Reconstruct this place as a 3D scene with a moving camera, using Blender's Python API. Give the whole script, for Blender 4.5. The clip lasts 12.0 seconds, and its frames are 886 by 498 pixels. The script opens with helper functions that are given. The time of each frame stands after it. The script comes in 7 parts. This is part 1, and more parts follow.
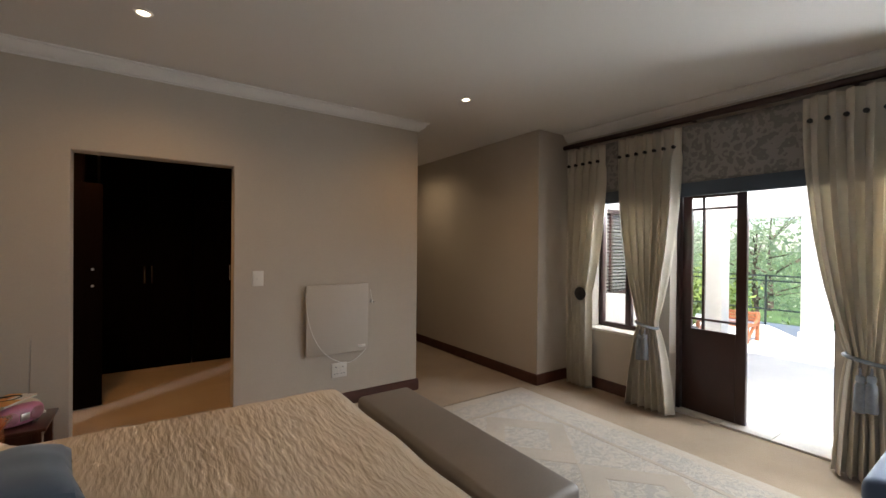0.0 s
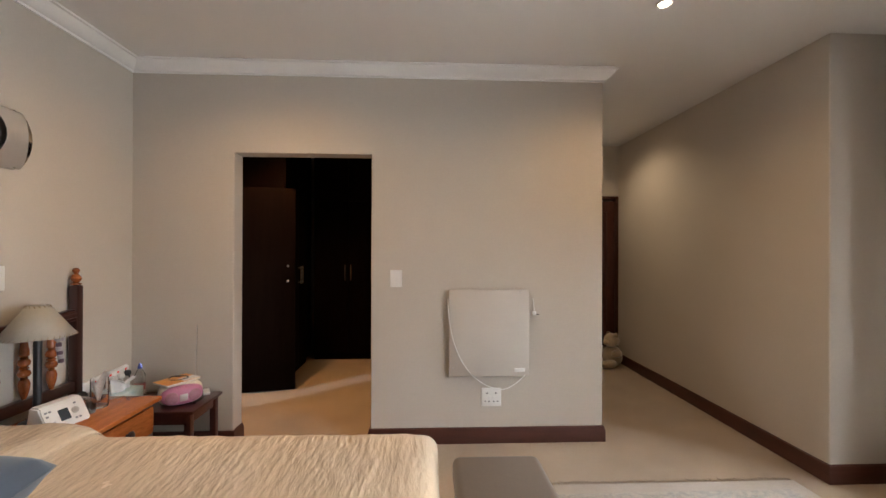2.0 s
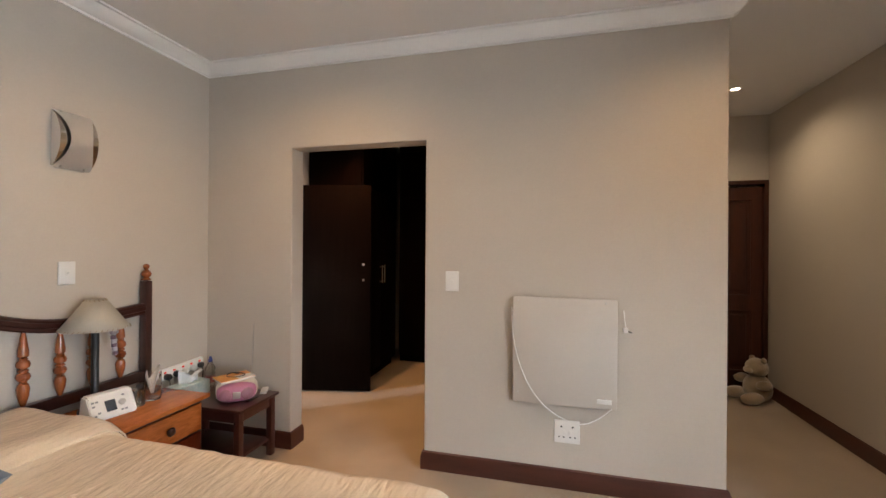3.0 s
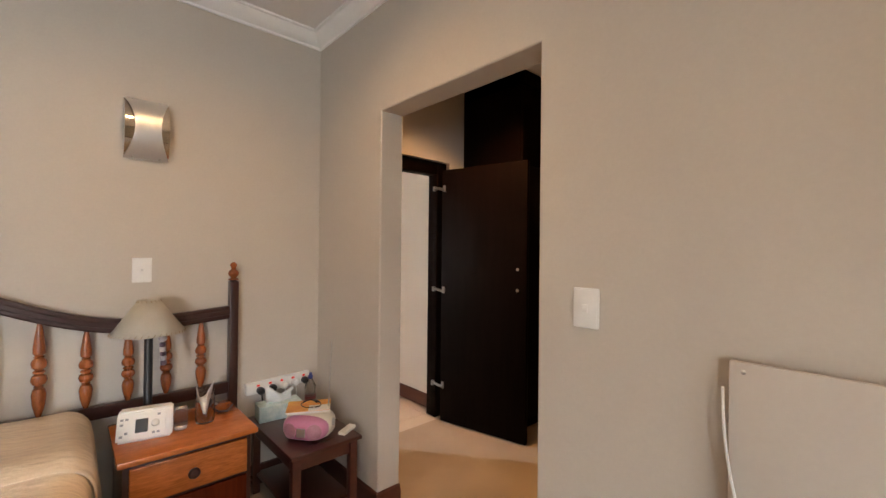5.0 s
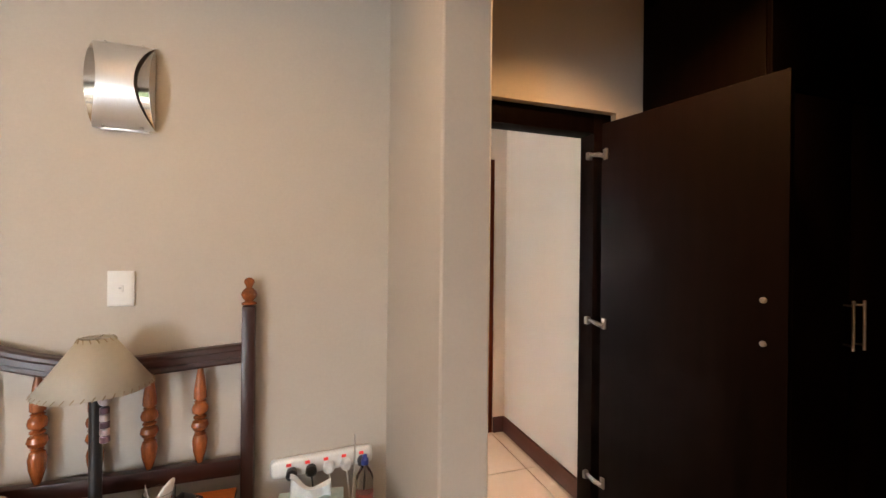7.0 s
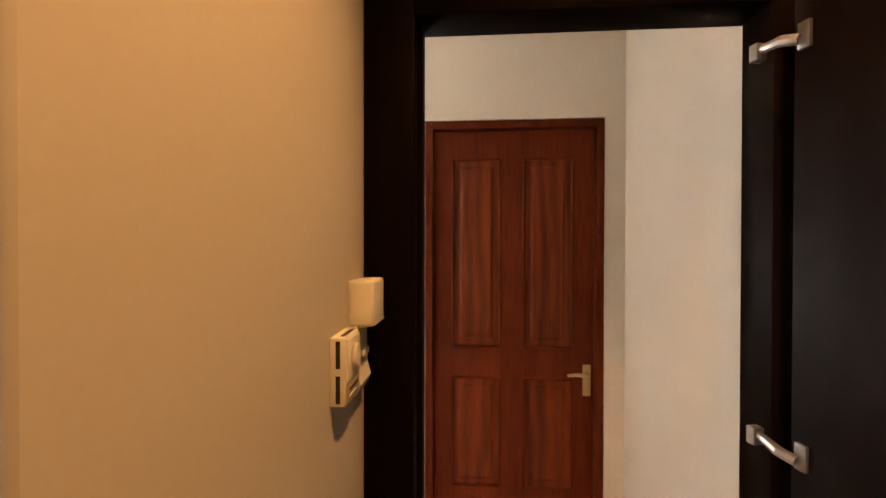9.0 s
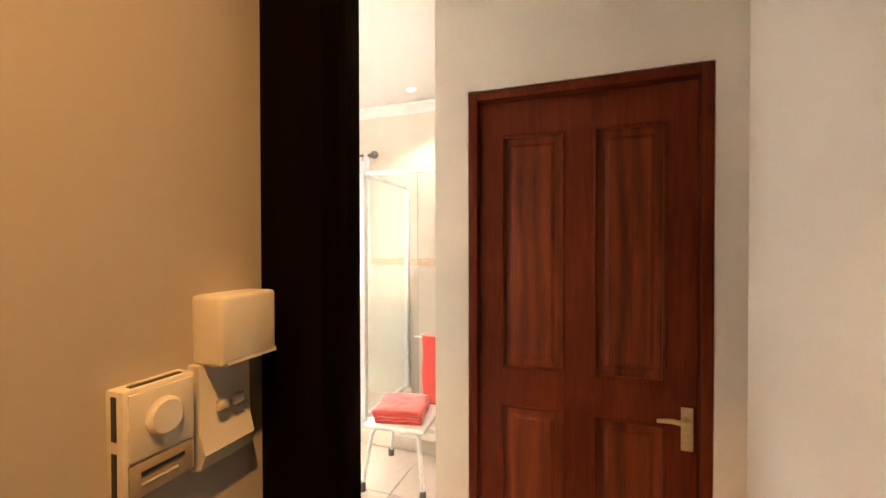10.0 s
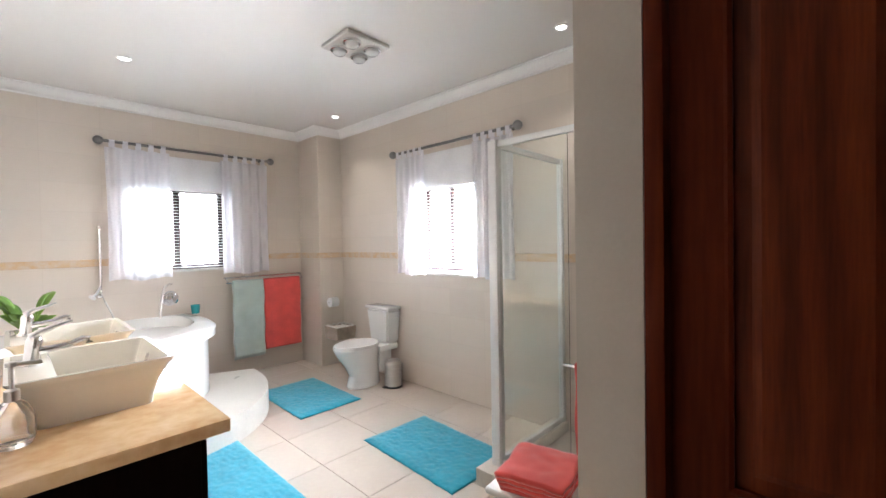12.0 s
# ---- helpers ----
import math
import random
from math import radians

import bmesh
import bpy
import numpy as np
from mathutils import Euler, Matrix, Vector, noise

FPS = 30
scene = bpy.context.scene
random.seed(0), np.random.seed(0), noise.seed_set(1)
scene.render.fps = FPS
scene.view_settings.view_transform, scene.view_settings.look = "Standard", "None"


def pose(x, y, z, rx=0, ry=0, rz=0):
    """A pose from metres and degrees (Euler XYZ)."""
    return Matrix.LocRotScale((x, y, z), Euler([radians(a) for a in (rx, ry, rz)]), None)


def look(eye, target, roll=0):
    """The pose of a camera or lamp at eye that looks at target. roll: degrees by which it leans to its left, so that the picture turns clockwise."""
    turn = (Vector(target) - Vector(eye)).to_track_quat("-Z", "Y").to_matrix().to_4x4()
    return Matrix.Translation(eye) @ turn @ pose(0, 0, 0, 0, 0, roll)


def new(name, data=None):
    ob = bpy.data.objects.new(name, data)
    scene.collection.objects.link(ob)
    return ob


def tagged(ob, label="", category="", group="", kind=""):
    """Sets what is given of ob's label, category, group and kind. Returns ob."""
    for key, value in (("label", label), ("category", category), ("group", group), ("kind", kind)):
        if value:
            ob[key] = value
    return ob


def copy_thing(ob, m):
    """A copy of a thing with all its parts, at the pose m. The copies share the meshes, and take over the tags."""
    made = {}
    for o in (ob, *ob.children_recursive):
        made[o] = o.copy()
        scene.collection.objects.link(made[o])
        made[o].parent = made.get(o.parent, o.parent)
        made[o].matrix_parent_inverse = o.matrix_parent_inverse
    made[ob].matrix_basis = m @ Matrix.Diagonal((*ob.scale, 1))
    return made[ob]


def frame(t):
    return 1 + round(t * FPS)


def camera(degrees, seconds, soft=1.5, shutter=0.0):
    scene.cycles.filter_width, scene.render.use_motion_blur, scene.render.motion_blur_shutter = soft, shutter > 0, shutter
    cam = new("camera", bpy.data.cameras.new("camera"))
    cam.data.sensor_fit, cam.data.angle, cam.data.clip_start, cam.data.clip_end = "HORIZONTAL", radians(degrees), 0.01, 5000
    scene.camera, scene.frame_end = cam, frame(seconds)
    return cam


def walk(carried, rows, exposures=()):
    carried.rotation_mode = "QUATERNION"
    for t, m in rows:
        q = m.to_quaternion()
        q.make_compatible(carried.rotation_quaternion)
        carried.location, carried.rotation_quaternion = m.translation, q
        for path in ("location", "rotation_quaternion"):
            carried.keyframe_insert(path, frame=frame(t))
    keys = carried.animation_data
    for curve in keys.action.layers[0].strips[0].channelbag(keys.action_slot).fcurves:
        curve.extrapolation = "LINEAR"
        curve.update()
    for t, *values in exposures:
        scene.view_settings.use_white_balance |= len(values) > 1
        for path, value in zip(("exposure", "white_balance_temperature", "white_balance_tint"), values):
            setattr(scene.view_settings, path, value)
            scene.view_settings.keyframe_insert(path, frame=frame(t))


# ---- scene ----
cam = camera(94.2, 12.0)
PATH = [
    (0, (0.064, 0.302, 1.473), (1.199, 1.948, 1.463), 0.5),
    (0.2, (0.143, 0.355, 1.464), (1.2, 2.053, 1.458), 0.3),
    (0.5, (0.259, 0.38, 1.47), (1.189, 2.15, 1.464), 0.6),
    (1, (0.503, 0.529, 1.448), (1.165, 2.416, 1.438), 0.1),
    (1.5, (0.747, 0.724, 1.416), (1.113, 2.691, 1.42), 0.3),
    (2, (0.948, 0.948, 1.407), (1.031, 2.946, 1.413), 0.2),
    (2.5, (1.153, 1.167, 1.394), (0.942, 3.155, 1.407), 0.4),
    (3, (1.316, 1.422, 1.401), (0.821, 3.36, 1.402), 0.4),
    (5, (1.379, 2.748, 1.374), (-0.098, 4.097, 1.382), 0.6),
    (5.5, (1.244, 3.029, 1.399), (-0.393, 4.178, 1.393), 0.4),
    (6, (1.049, 3.282, 1.41), (-0.703, 4.248, 1.41), 0.6),
    (6.5, (0.822, 3.465, 1.404), (-1.014, 4.258, 1.411), 0.5),
    (7, (0.569, 3.628, 1.411), (-1.33, 4.257, 1.409), 0.6),
    (7.5, (0.348, 3.804, 1.402), (-1.6, 4.253, 1.414), 0.6),
    (7.7, (0.264, 3.881, 1.408), (-1.701, 4.256, 1.42), 0.6),
    (9.3, (-0.336, 4.436, 1.47), (-2.314, 4.139, 1.453), 0.0),
    (9.5, (-0.422, 4.491, 1.467), (-2.38, 4.083, 1.452), -0.0),
    (10, (-0.637, 4.6, 1.462), (-2.516, 3.914, 1.439), -0.1),
    (10.2, (-0.723, 4.614, 1.458), (-2.563, 3.831, 1.43), -0.4),
    (10.5, (-0.848, 4.641, 1.446), (-2.614, 3.706, 1.423), -0.6),
    (11, (-1.098, 4.577, 1.446), (-2.756, 3.458, 1.411), -0.7),
    (11.5, (-1.241, 4.5, 1.441), (-2.794, 3.239, 1.41), -0.9),
    (12, (-1.408, 4.387, 1.433), (-2.86, 3.012, 1.398), -1.0),
]
walk(cam, [(t, look(e, g, r)) for t, e, g, r in PATH],
     exposures=[(0.0, 1.3, 6400, 10), (1.0, 1.75, 6300, 10), (2.5, 2.4, 6050, 10), (5.0, 2.38, 6400, 11), (6.5, 2.6, 6350, 11), (7.5, 2.65, 6300, 11), (9.5, 2.5, 7200, 11), (10.2, 2.65, 6850, 10), (10.6, 2.4, 6500, 10), (11.0, 2.0, 6050, 10), (11.5, 1.4, 5850, 10), (12.0, 1.05, 5800, 10)])

# ---- light ----
world = bpy.data.worlds.new("sky")
scene.world = world
world.use_nodes = True
wn = world.node_tree.nodes
sky = wn.new("ShaderNodeTexSky")
sky.sky_type = "NISHITA"
sky.sun_disc = False
sky.sun_elevation = radians(58)
sky.sun_rotation = radians(235)
world.node_tree.links.new(sky.outputs[0], wn["Background"].inputs[0])
wn["Background"].inputs[1].default_value = 0.15


def lamp(name, kind, energy, m, color=(1, 1, 1), **kw):
    data = bpy.data.lights.new(name, kind)
    data.energy, data.color = energy, color
    if kind == "SUN":
        data.angle = kw["angle"]
    elif kind == "AREA":
        data.shape = "RECTANGLE"
        data.size, data.size_y = kw["size"]
    elif kind == "SPOT":
        data.spot_size, data.spot_blend, data.shadow_soft_size = kw["spot"], 0.8, 0.03
    ob = new(name, data)
    ob.matrix_world = m
    return ob


SUN_EL, SUN_AZ = radians(58), radians(235)
lamp("sun", "SUN", 5.0, look((math.sin(SUN_AZ) * 20, math.cos(SUN_AZ) * 20, 20 * math.tan(SUN_EL)), (0, 0, 0)), (1, 0.95, 0.88), angle=radians(0.53))
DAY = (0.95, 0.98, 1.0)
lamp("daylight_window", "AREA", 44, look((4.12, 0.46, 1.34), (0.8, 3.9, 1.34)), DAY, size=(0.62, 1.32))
lamp("daylight_french_door", "AREA", 112, look((4.75, 1.5, 2.42), (2.2, 1.75, 1.9)), DAY, size=(3.2, 0.8))
lamp("daylight_bath_south", "AREA", 11, look((-2.60, -0.75, 1.6), (-3.4, 0.5, 1.8)), (1, 1, 1), size=(0.9, 0.85))
lamp("daylight_bath_west", "AREA", 225, look((-4.62, 1.80, 1.56), (-3.1, 1.0, 1.6)), (1, 1, 1), size=(0.7, 0.85))
WARM = (1.0, 0.60, 0.28)


# ---- materials ----
def nodes_of(name):
    m = bpy.data.materials.new(name)
    m.use_nodes = True
    nt = m.node_tree
    return m, nt, nt.nodes["Principled BSDF"]


def mat(name, color, rough=0.6, var=0.06, scale=3.0, grain=120.0, bump=0.15, depth=0.002, metal=0.0, stretch=(1, 1, 1), color2=None, sheen=0.0, coat=0.0, rvar=0.08, rand=0.0, spec=0.5):
    """Two-scale noise over a base colour, with fine relief."""
    m, nt, p = nodes_of(name)
    N, L = nt.nodes.new, nt.links.new
    tc = N("ShaderNodeTexCoord")
    mp = N("ShaderNodeMapping")
    mp.inputs["Scale"].default_value = stretch
    L(tc.outputs["Object"], mp.inputs[0])
    big = N("ShaderNodeTexNoise")
    big.inputs["Scale"].default_value, big.inputs["Detail"].default_value = scale, 4
    fine = N("ShaderNodeTexNoise")
    fine.inputs["Scale"].default_value, fine.inputs["Detail"].default_value = grain, 3
    L(mp.outputs[0], big.inputs[0]), L(mp.outputs[0], fine.inputs[0])
    mixv = N("ShaderNodeMath")
    mixv.operation = "MULTIPLY_ADD"
    L(fine.outputs[0], mixv.inputs[0])
    mixv.inputs[1].default_value = 0.4
    half = N("ShaderNodeMath")
    half.operation = "MULTIPLY"
    L(big.outputs[0], half.inputs[0])
    half.inputs[1].default_value = 0.6
    L(half.outputs[0], mixv.inputs[2])
    ramp = N("ShaderNodeValToRGB")
    c2 = color2 or tuple(min(1, c * (1 + 2 * var)) for c in color)
    c1 = tuple(c * (1 - 2 * var) for c in color) if color2 is None else color
    ramp.color_ramp.elements[0].position, ramp.color_ramp.elements[1].position = 0.3, 0.7
    ramp.color_ramp.elements[0].color = (*c1, 1)
    ramp.color_ramp.elements[1].color = (*c2, 1)
    L(mixv.outputs[0], ramp.inputs[0])
    last = ramp.outputs[0]
    if rand:
        oi = N("ShaderNodeObjectInfo")
        mr = N("ShaderNodeMapRange")
        mr.inputs["To Min"].default_value, mr.inputs["To Max"].default_value = 1 - rand, 1 + rand
        L(oi.outputs["Random"], mr.inputs[0])
        hs = N("ShaderNodeHueSaturation")
        L(mr.outputs[0], hs.inputs["Value"])
        L(last, hs.inputs["Color"])
        last = hs.outputs[0]
    L(last, p.inputs["Base Color"])
    rr = N("ShaderNodeMapRange")
    rr.inputs["To Min"].default_value, rr.inputs["To Max"].default_value = max(0.02, rough - rvar), min(1, rough + rvar)
    L(big.outputs[0], rr.inputs[0])
    L(rr.outputs[0], p.inputs["Roughness"])
    p.inputs["Metallic"].default_value = metal
    p.inputs["Specular IOR Level"].default_value = spec
    p.inputs["Sheen Weight"].default_value = sheen
    p.inputs["Coat Weight"].default_value = coat
    if bump:
        b = N("ShaderNodeBump")
        b.inputs["Strength"].default_value, b.inputs["Distance"].default_value = bump, depth
        L(mixv.outputs[0], b.inputs["Height"])
        L(b.outputs[0], p.inputs["Normal"])
    return m


def glass_mat(name, tint=(1, 1, 1), rough=0.0):
    m, nt, p = nodes_of(name)
    p.inputs["Base Color"].default_value = (*tint, 1)
    p.inputs["Transmission Weight"].default_value = 1
    p.inputs["Roughness"].default_value = rough
    p.inputs["IOR"].default_value = 1.45
    return m


def sheet_mat(name, color, see=0.5):
    """Thin translucent cloth."""
    m, nt, p = nodes_of(name)
    N, L = nt.nodes.new, nt.links.new
    p.inputs["Base Color"].default_value = (*color, 1)
    p.inputs["Roughness"].default_value = 0.9
    tl = N("ShaderNodeBsdfTranslucent")
    tl.inputs[0].default_value = (*color, 1)
    tr = N("ShaderNodeBsdfTransparent")
    a = N("ShaderNodeMixShader")
    a.inputs[0].default_value = 0.6
    L(p.outputs[0], a.inputs[1]), L(tl.outputs[0], a.inputs[2])
    b = N("ShaderNodeMixShader")
    weave = N("ShaderNodeTexNoise")
    weave.inputs["Scale"].default_value = 60
    mr = N("ShaderNodeMapRange")
    mr.inputs["To Min"].default_value, mr.inputs["To Max"].default_value = see - 0.1, see + 0.1
    L(weave.outputs[0], mr.inputs[0]), L(mr.outputs[0], b.inputs[0])
    L(a.outputs[0], b.inputs[1]), L(tr.outputs[0], b.inputs[2])
    L(b.outputs[0], nt.nodes["Material Output"].inputs[0])
    return m


def glow_mat(name, color, strength):
    m, nt, p = nodes_of(name)
    p.inputs["Base Color"].default_value = (*color, 1)
    p.inputs["Emission Color"].default_value = (*color, 1)
    p.inputs["Emission Strength"].default_value = strength
    return m


PAINT = mat("wall_paint", (0.50, 0.45, 0.385), 0.75, 0.02, 1.2, 90, 0.12, 0.002)
LOBBY_PAINT = mat("lobby_paint", (0.52, 0.47, 0.40), 0.7, 0.02, 1.2, 90, 0.12, 0.002)
CEIL = mat("ceiling_paint", (0.70, 0.68, 0.65), 0.85, 0.012, 0.8, 110, 0.06, 0.001)
MOULD = mat("cornice_paint", (0.78, 0.77, 0.75), 0.6, 0.015, 2, 60, 0.05, 0.001)
CARPET = mat("carpet", (0.33, 0.25, 0.168), 0.95, 0.12, 2.0, 420, 0.9, 0.006, sheen=0.25)
SKIRT = mat("skirting_wood", (0.060, 0.017, 0.011), 0.35, 0.2, 3, 60, 0.1, 0.001, stretch=(1, 1, 6), coat=0.2)
ESPRESSO = mat("espresso_wood", (0.0042, 0.0021, 0.0014), 0.5, 0.3, 4, 70, 0.12, 0.001, stretch=(8, 8, 0.7), rvar=0.05, spec=0.02)
def panel_wood(name, dark, light):
    """Stained wood with cathedral grain running upwards."""
    m = mat(name, dark, 0.44, 0.3, 2.2, 26, 0.25, 0.001, stretch=(6, 6, 0.35), color2=light, spec=0.12)
    nt = m.node_tree
    N, L = nt.nodes.new, nt.links.new
    tc, oi, add, mp, wv, rp, mx = N("ShaderNodeTexCoord"), N("ShaderNodeObjectInfo"), N("ShaderNodeVectorMath"), N("ShaderNodeMapping"), N("ShaderNodeTexWave"), N("ShaderNodeValToRGB"), N("ShaderNodeMixRGB")
    sc_ = N("ShaderNodeVectorMath")
    sc_.operation = "SCALE"
    sc_.inputs[0].default_value = (3.1, 0.0, 7.3)
    L(oi.outputs["Random"], sc_.inputs["Scale"])
    L(tc.outputs["Object"], add.inputs[0]), L(sc_.outputs[0], add.inputs[1])
    mp.inputs["Scale"].default_value = (5.5, 5.5, 1.5)
    L(add.outputs[0], mp.inputs[0]), L(mp.outputs[0], wv.inputs[0])
    wv.wave_type, wv.bands_direction = "BANDS", "X"
    wv.inputs["Scale"].default_value, wv.inputs["Distortion"].default_value = 0.8, 6.0
    wv.inputs["Detail"].default_value, wv.inputs["Detail Scale"].default_value = 3.0, 1.1
    rp.color_ramp.elements[0].color, rp.color_ramp.elements[1].color = (0.5, 0.44, 0.42, 1), (1.2, 1.15, 1.05, 1)
    L(wv.outputs["Fac"], rp.inputs[0])
    mx.blend_type = "MULTIPLY"
    mx.inputs[0].default_value = 0.6
    p = nt.nodes["Principled BSDF"]
    base = p.inputs["Base Color"].links[0].from_socket
    L(base, mx.inputs[1]), L(rp.outputs[0], mx.inputs[2]), L(mx.outputs[0], p.inputs["Base Color"])
    return m


MAHOG_PANEL = panel_wood("mahogany_panel", (0.062, 0.012, 0.0042), (0.17, 0.036, 0.009))
MAHOG = mat("mahogany_door", (0.045, 0.0075, 0.0028), 0.55, 0.3, 1.4, 18, 0.2, 0.001, stretch=(4, 4, 0.35), color2=(0.125, 0.022, 0.006), spec=0.06)
# darker mahogany tone, used on the passage-end door and its frame
MAHOG_DEEP = mat("deep_mahogany", (0.022, 0.0065, 0.0035), 0.44, 0.3, 2.2, 26, 0.25, 0.001, stretch=(6, 6, 0.35), color2=(0.075, 0.019, 0.008), spec=0.35)
MAHOG_DARK = mat("dark_mahogany", (0.032, 0.0085, 0.0065), 0.33, 0.1, 3, 40, 0.02, 0.0004, stretch=(3, 3, 1), coat=0.12, rvar=0.04)
REDWOOD = mat("polished_redwood", (0.42, 0.125, 0.028), 0.22, 0.25, 3, 40, 0.1, 0.001, stretch=(5, 0.7, 5), coat=0.2)
TURNED = mat("turned_redwood", (0.27, 0.075, 0.02), 0.25, 0.25, 5, 50, 0.1, 0.001, stretch=(5, 5, 0.8), coat=0.3)
SLATEBLUE = mat("slate_blue_cloth", (0.055, 0.075, 0.105), 0.9, 0.08, 4, 300, 0.3, 0.001, sheen=0.3)
WHITE_PLASTIC = mat("white_plastic", (0.74, 0.73, 0.70), 0.35, 0.015, 4, 60, 0.03, 0.0005)
CREAM_PLASTIC = mat("cream_plastic", (0.70, 0.64, 0.52), 0.4, 0.02, 4, 60, 0.03, 0.0005)
BLACK_PLASTIC = mat("black_plastic", (0.012, 0.012, 0.013), 0.4, 0.1, 4, 90, 0.05, 0.0005)
CHROME = mat("chrome", (0.75, 0.75, 0.76), 0.12, 0.02, 5, 80, 0.0, metal=1.0, rvar=0.04)
SATINSTEEL = mat("satin_steel", (0.66, 0.645, 0.63), 0.38, 0.02, 5, 90, 0.03, 0.0003, metal=0.75)
BRONZED = mat("bronzed_steel", (0.62, 0.56, 0.48), 0.11, 0.05, 5, 90, 0.0, metal=1.0)
STEEL = mat("brushed_steel", (0.55, 0.53, 0.50), 0.32, 0.06, 5, 90, 0.05, 0.0003, metal=1.0, stretch=(1, 1, 14))
BRASS = mat("worn_brass", (0.50, 0.40, 0.22), 0.32, 0.1, 8, 90, 0.05, 0.0005, metal=1.0)
CERAMIC = mat("white_ceramic", (0.80, 0.79, 0.77), 0.10, 0.01, 2, 40, 0.0, coat=0.4)
CREAMWARE = mat("cream_ceramic", (0.84, 0.79, 0.69), 0.10, 0.01, 2, 40, 0.0, coat=0.4)
def let_through(m, color, share):
    """Cloth or leaf that passes light: a share of translucency over a base."""
    nt = m.node_tree
    tl, mx = nt.nodes.new("ShaderNodeBsdfTranslucent"), nt.nodes.new("ShaderNodeMixShader")
    tl.inputs[0].default_value = (*color, 1)
    mx.inputs[0].default_value = share
    nt.links.new(nt.nodes["Principled BSDF"].outputs[0], mx.inputs[1]), nt.links.new(tl.outputs[0], mx.inputs[2])
    nt.links.new(mx.outputs[0], nt.nodes["Material Output"].inputs[0])
    return m


CLEAR = glass_mat("clear_glass")
GREEN_GLASS = glass_mat("shower_glass", (0.93, 0.97, 0.95))


# ---- building helpers ----
def B():
    return bmesh.new()


def box(bm, x0, x1, y0, y1, z0, z1, bevel=0.0, seg=2, m=None):
    vs = [bm.verts.new((x, y, z)) for x in (x0, x1) for y in (y0, y1) for z in (z0, z1)]
    fs = [bm.faces.new([vs[i] for i in q]) for q in ((0, 1, 3, 2), (4, 6, 7, 5), (0, 4, 5, 1), (2, 3, 7, 6), (0, 2, 6, 4), (1, 5, 7, 3))]
    out = vs
    if bevel:
        es = list({e for f in fs for e in f.edges})
        r = bmesh.ops.bevel(bm, geom=es, offset=bevel, segments=seg, profile=0.5, affect="EDGES")
        out = list({v for f in r["faces"] for v in f.verts} | {v for v in vs if v.is_valid})
    if m is not None:
        bmesh.ops.transform(bm, matrix=m, verts=out)
    return bm


def lathe(bm, prof, seg=20, m=None, sweep=360.0, cap=True):
    """Revolve a profile of (radius, height) about z."""
    n = seg if sweep == 360 else seg + 1
    rings, made = [], []
    for r, z in prof:
        ring = []
        for i in range(n):
            a = radians(sweep) * i / seg
            ring.append(bm.verts.new((max(r, 1e-4) * math.cos(a), max(r, 1e-4) * math.sin(a), z)))
        rings.append(ring)
        made += ring
    for a, b in zip(rings, rings[1:]):
        for i in range(seg if sweep == 360 else seg):
            j = (i + 1) % n
            bm.faces.new((a[i], a[j], b[j], b[i]))
    if sweep == 360 and cap:
        bm.faces.new(list(reversed(rings[0])))
        bm.faces.new(rings[-1])
    if m is not None:
        bmesh.ops.transform(bm, matrix=m, verts=made)
    return bm


def tube(bm, pts, r, seg=8):
    """A round bar along points; r may be a list."""
    pts = [Vector(p) for p in pts]
    rings = []
    for i, p in enumerate(pts):
        d = (pts[min(i + 1, len(pts) - 1)] - pts[max(i - 1, 0)]).normalized()
        up = Vector((0, 0, 1)) if abs(d.z) < 0.95 else Vector((1, 0, 0))
        u = d.cross(up).normalized()
        v = u.cross(d)
        rad = r[i] if isinstance(r, (list, tuple)) else r
        rings.append([bm.verts.new(p + rad * (math.cos(2 * math.pi * k / seg) * u + math.sin(2 * math.pi * k / seg) * v)) for k in range(seg)])
    for a, b in zip(rings, rings[1:]):
        for k in range(seg):
            bm.faces.new((a[k], a[(k + 1) % seg], b[(k + 1) % seg], b[k]))
    bm.faces.new(rings[0]), bm.faces.new(list(reversed(rings[-1])))
    return bm


def prism(bm, outline, z0, z1, m=None):
    """Extrude a flat outline of (x, y) from z0 to z1."""
    lo = [bm.verts.new((x, y, z0)) for x, y in outline]
    hi = [bm.verts.new((x, y, z1)) for x, y in outline]
    n = len(lo)
    bm.faces.new(list(reversed(lo))), bm.faces.new(hi)
    for i in range(n):
        bm.faces.new((lo[i], lo[(i + 1) % n], hi[(i + 1) % n], hi[i]))
    if m is not None:
        bmesh.ops.transform(bm, matrix=m, verts=lo + hi)
    return bm


def grid(bm, fn, nu, nv):
    """A surface of points fn(u, v) with u, v from 0 to 1."""
    vs = [[bm.verts.new(fn(i / nu, j / nv)) for j in range(nv + 1)] for i in range(nu + 1)]
    for i in range(nu):
        for j in range(nv):
            bm.faces.new((vs[i][j], vs[i + 1][j], vs[i + 1][j + 1], vs[i][j + 1]))
    return bm


def bar(bm, a, b, w, h):
    """A square bar from a to b."""
    a, b = Vector(a), Vector(b)
    d = b - a
    box(bm, -w / 2, w / 2, -h / 2, h / 2, 0, d.length, m=Matrix.Translation(a) @ d.to_track_quat("Z", "Y").to_matrix().to_4x4())
    return bm


def link(name, bm, material, smooth=True, angle=35):
    bmesh.ops.recalc_face_normals(bm, faces=bm.faces)
    me = bpy.data.meshes.new(name)
    bm.to_mesh(me)
    bm.free()
    if smooth:
        me.shade_smooth()
        me.set_sharp_from_angle(angle=radians(angle))
    if material:
        me.materials.append(material)
    return new(name, me)


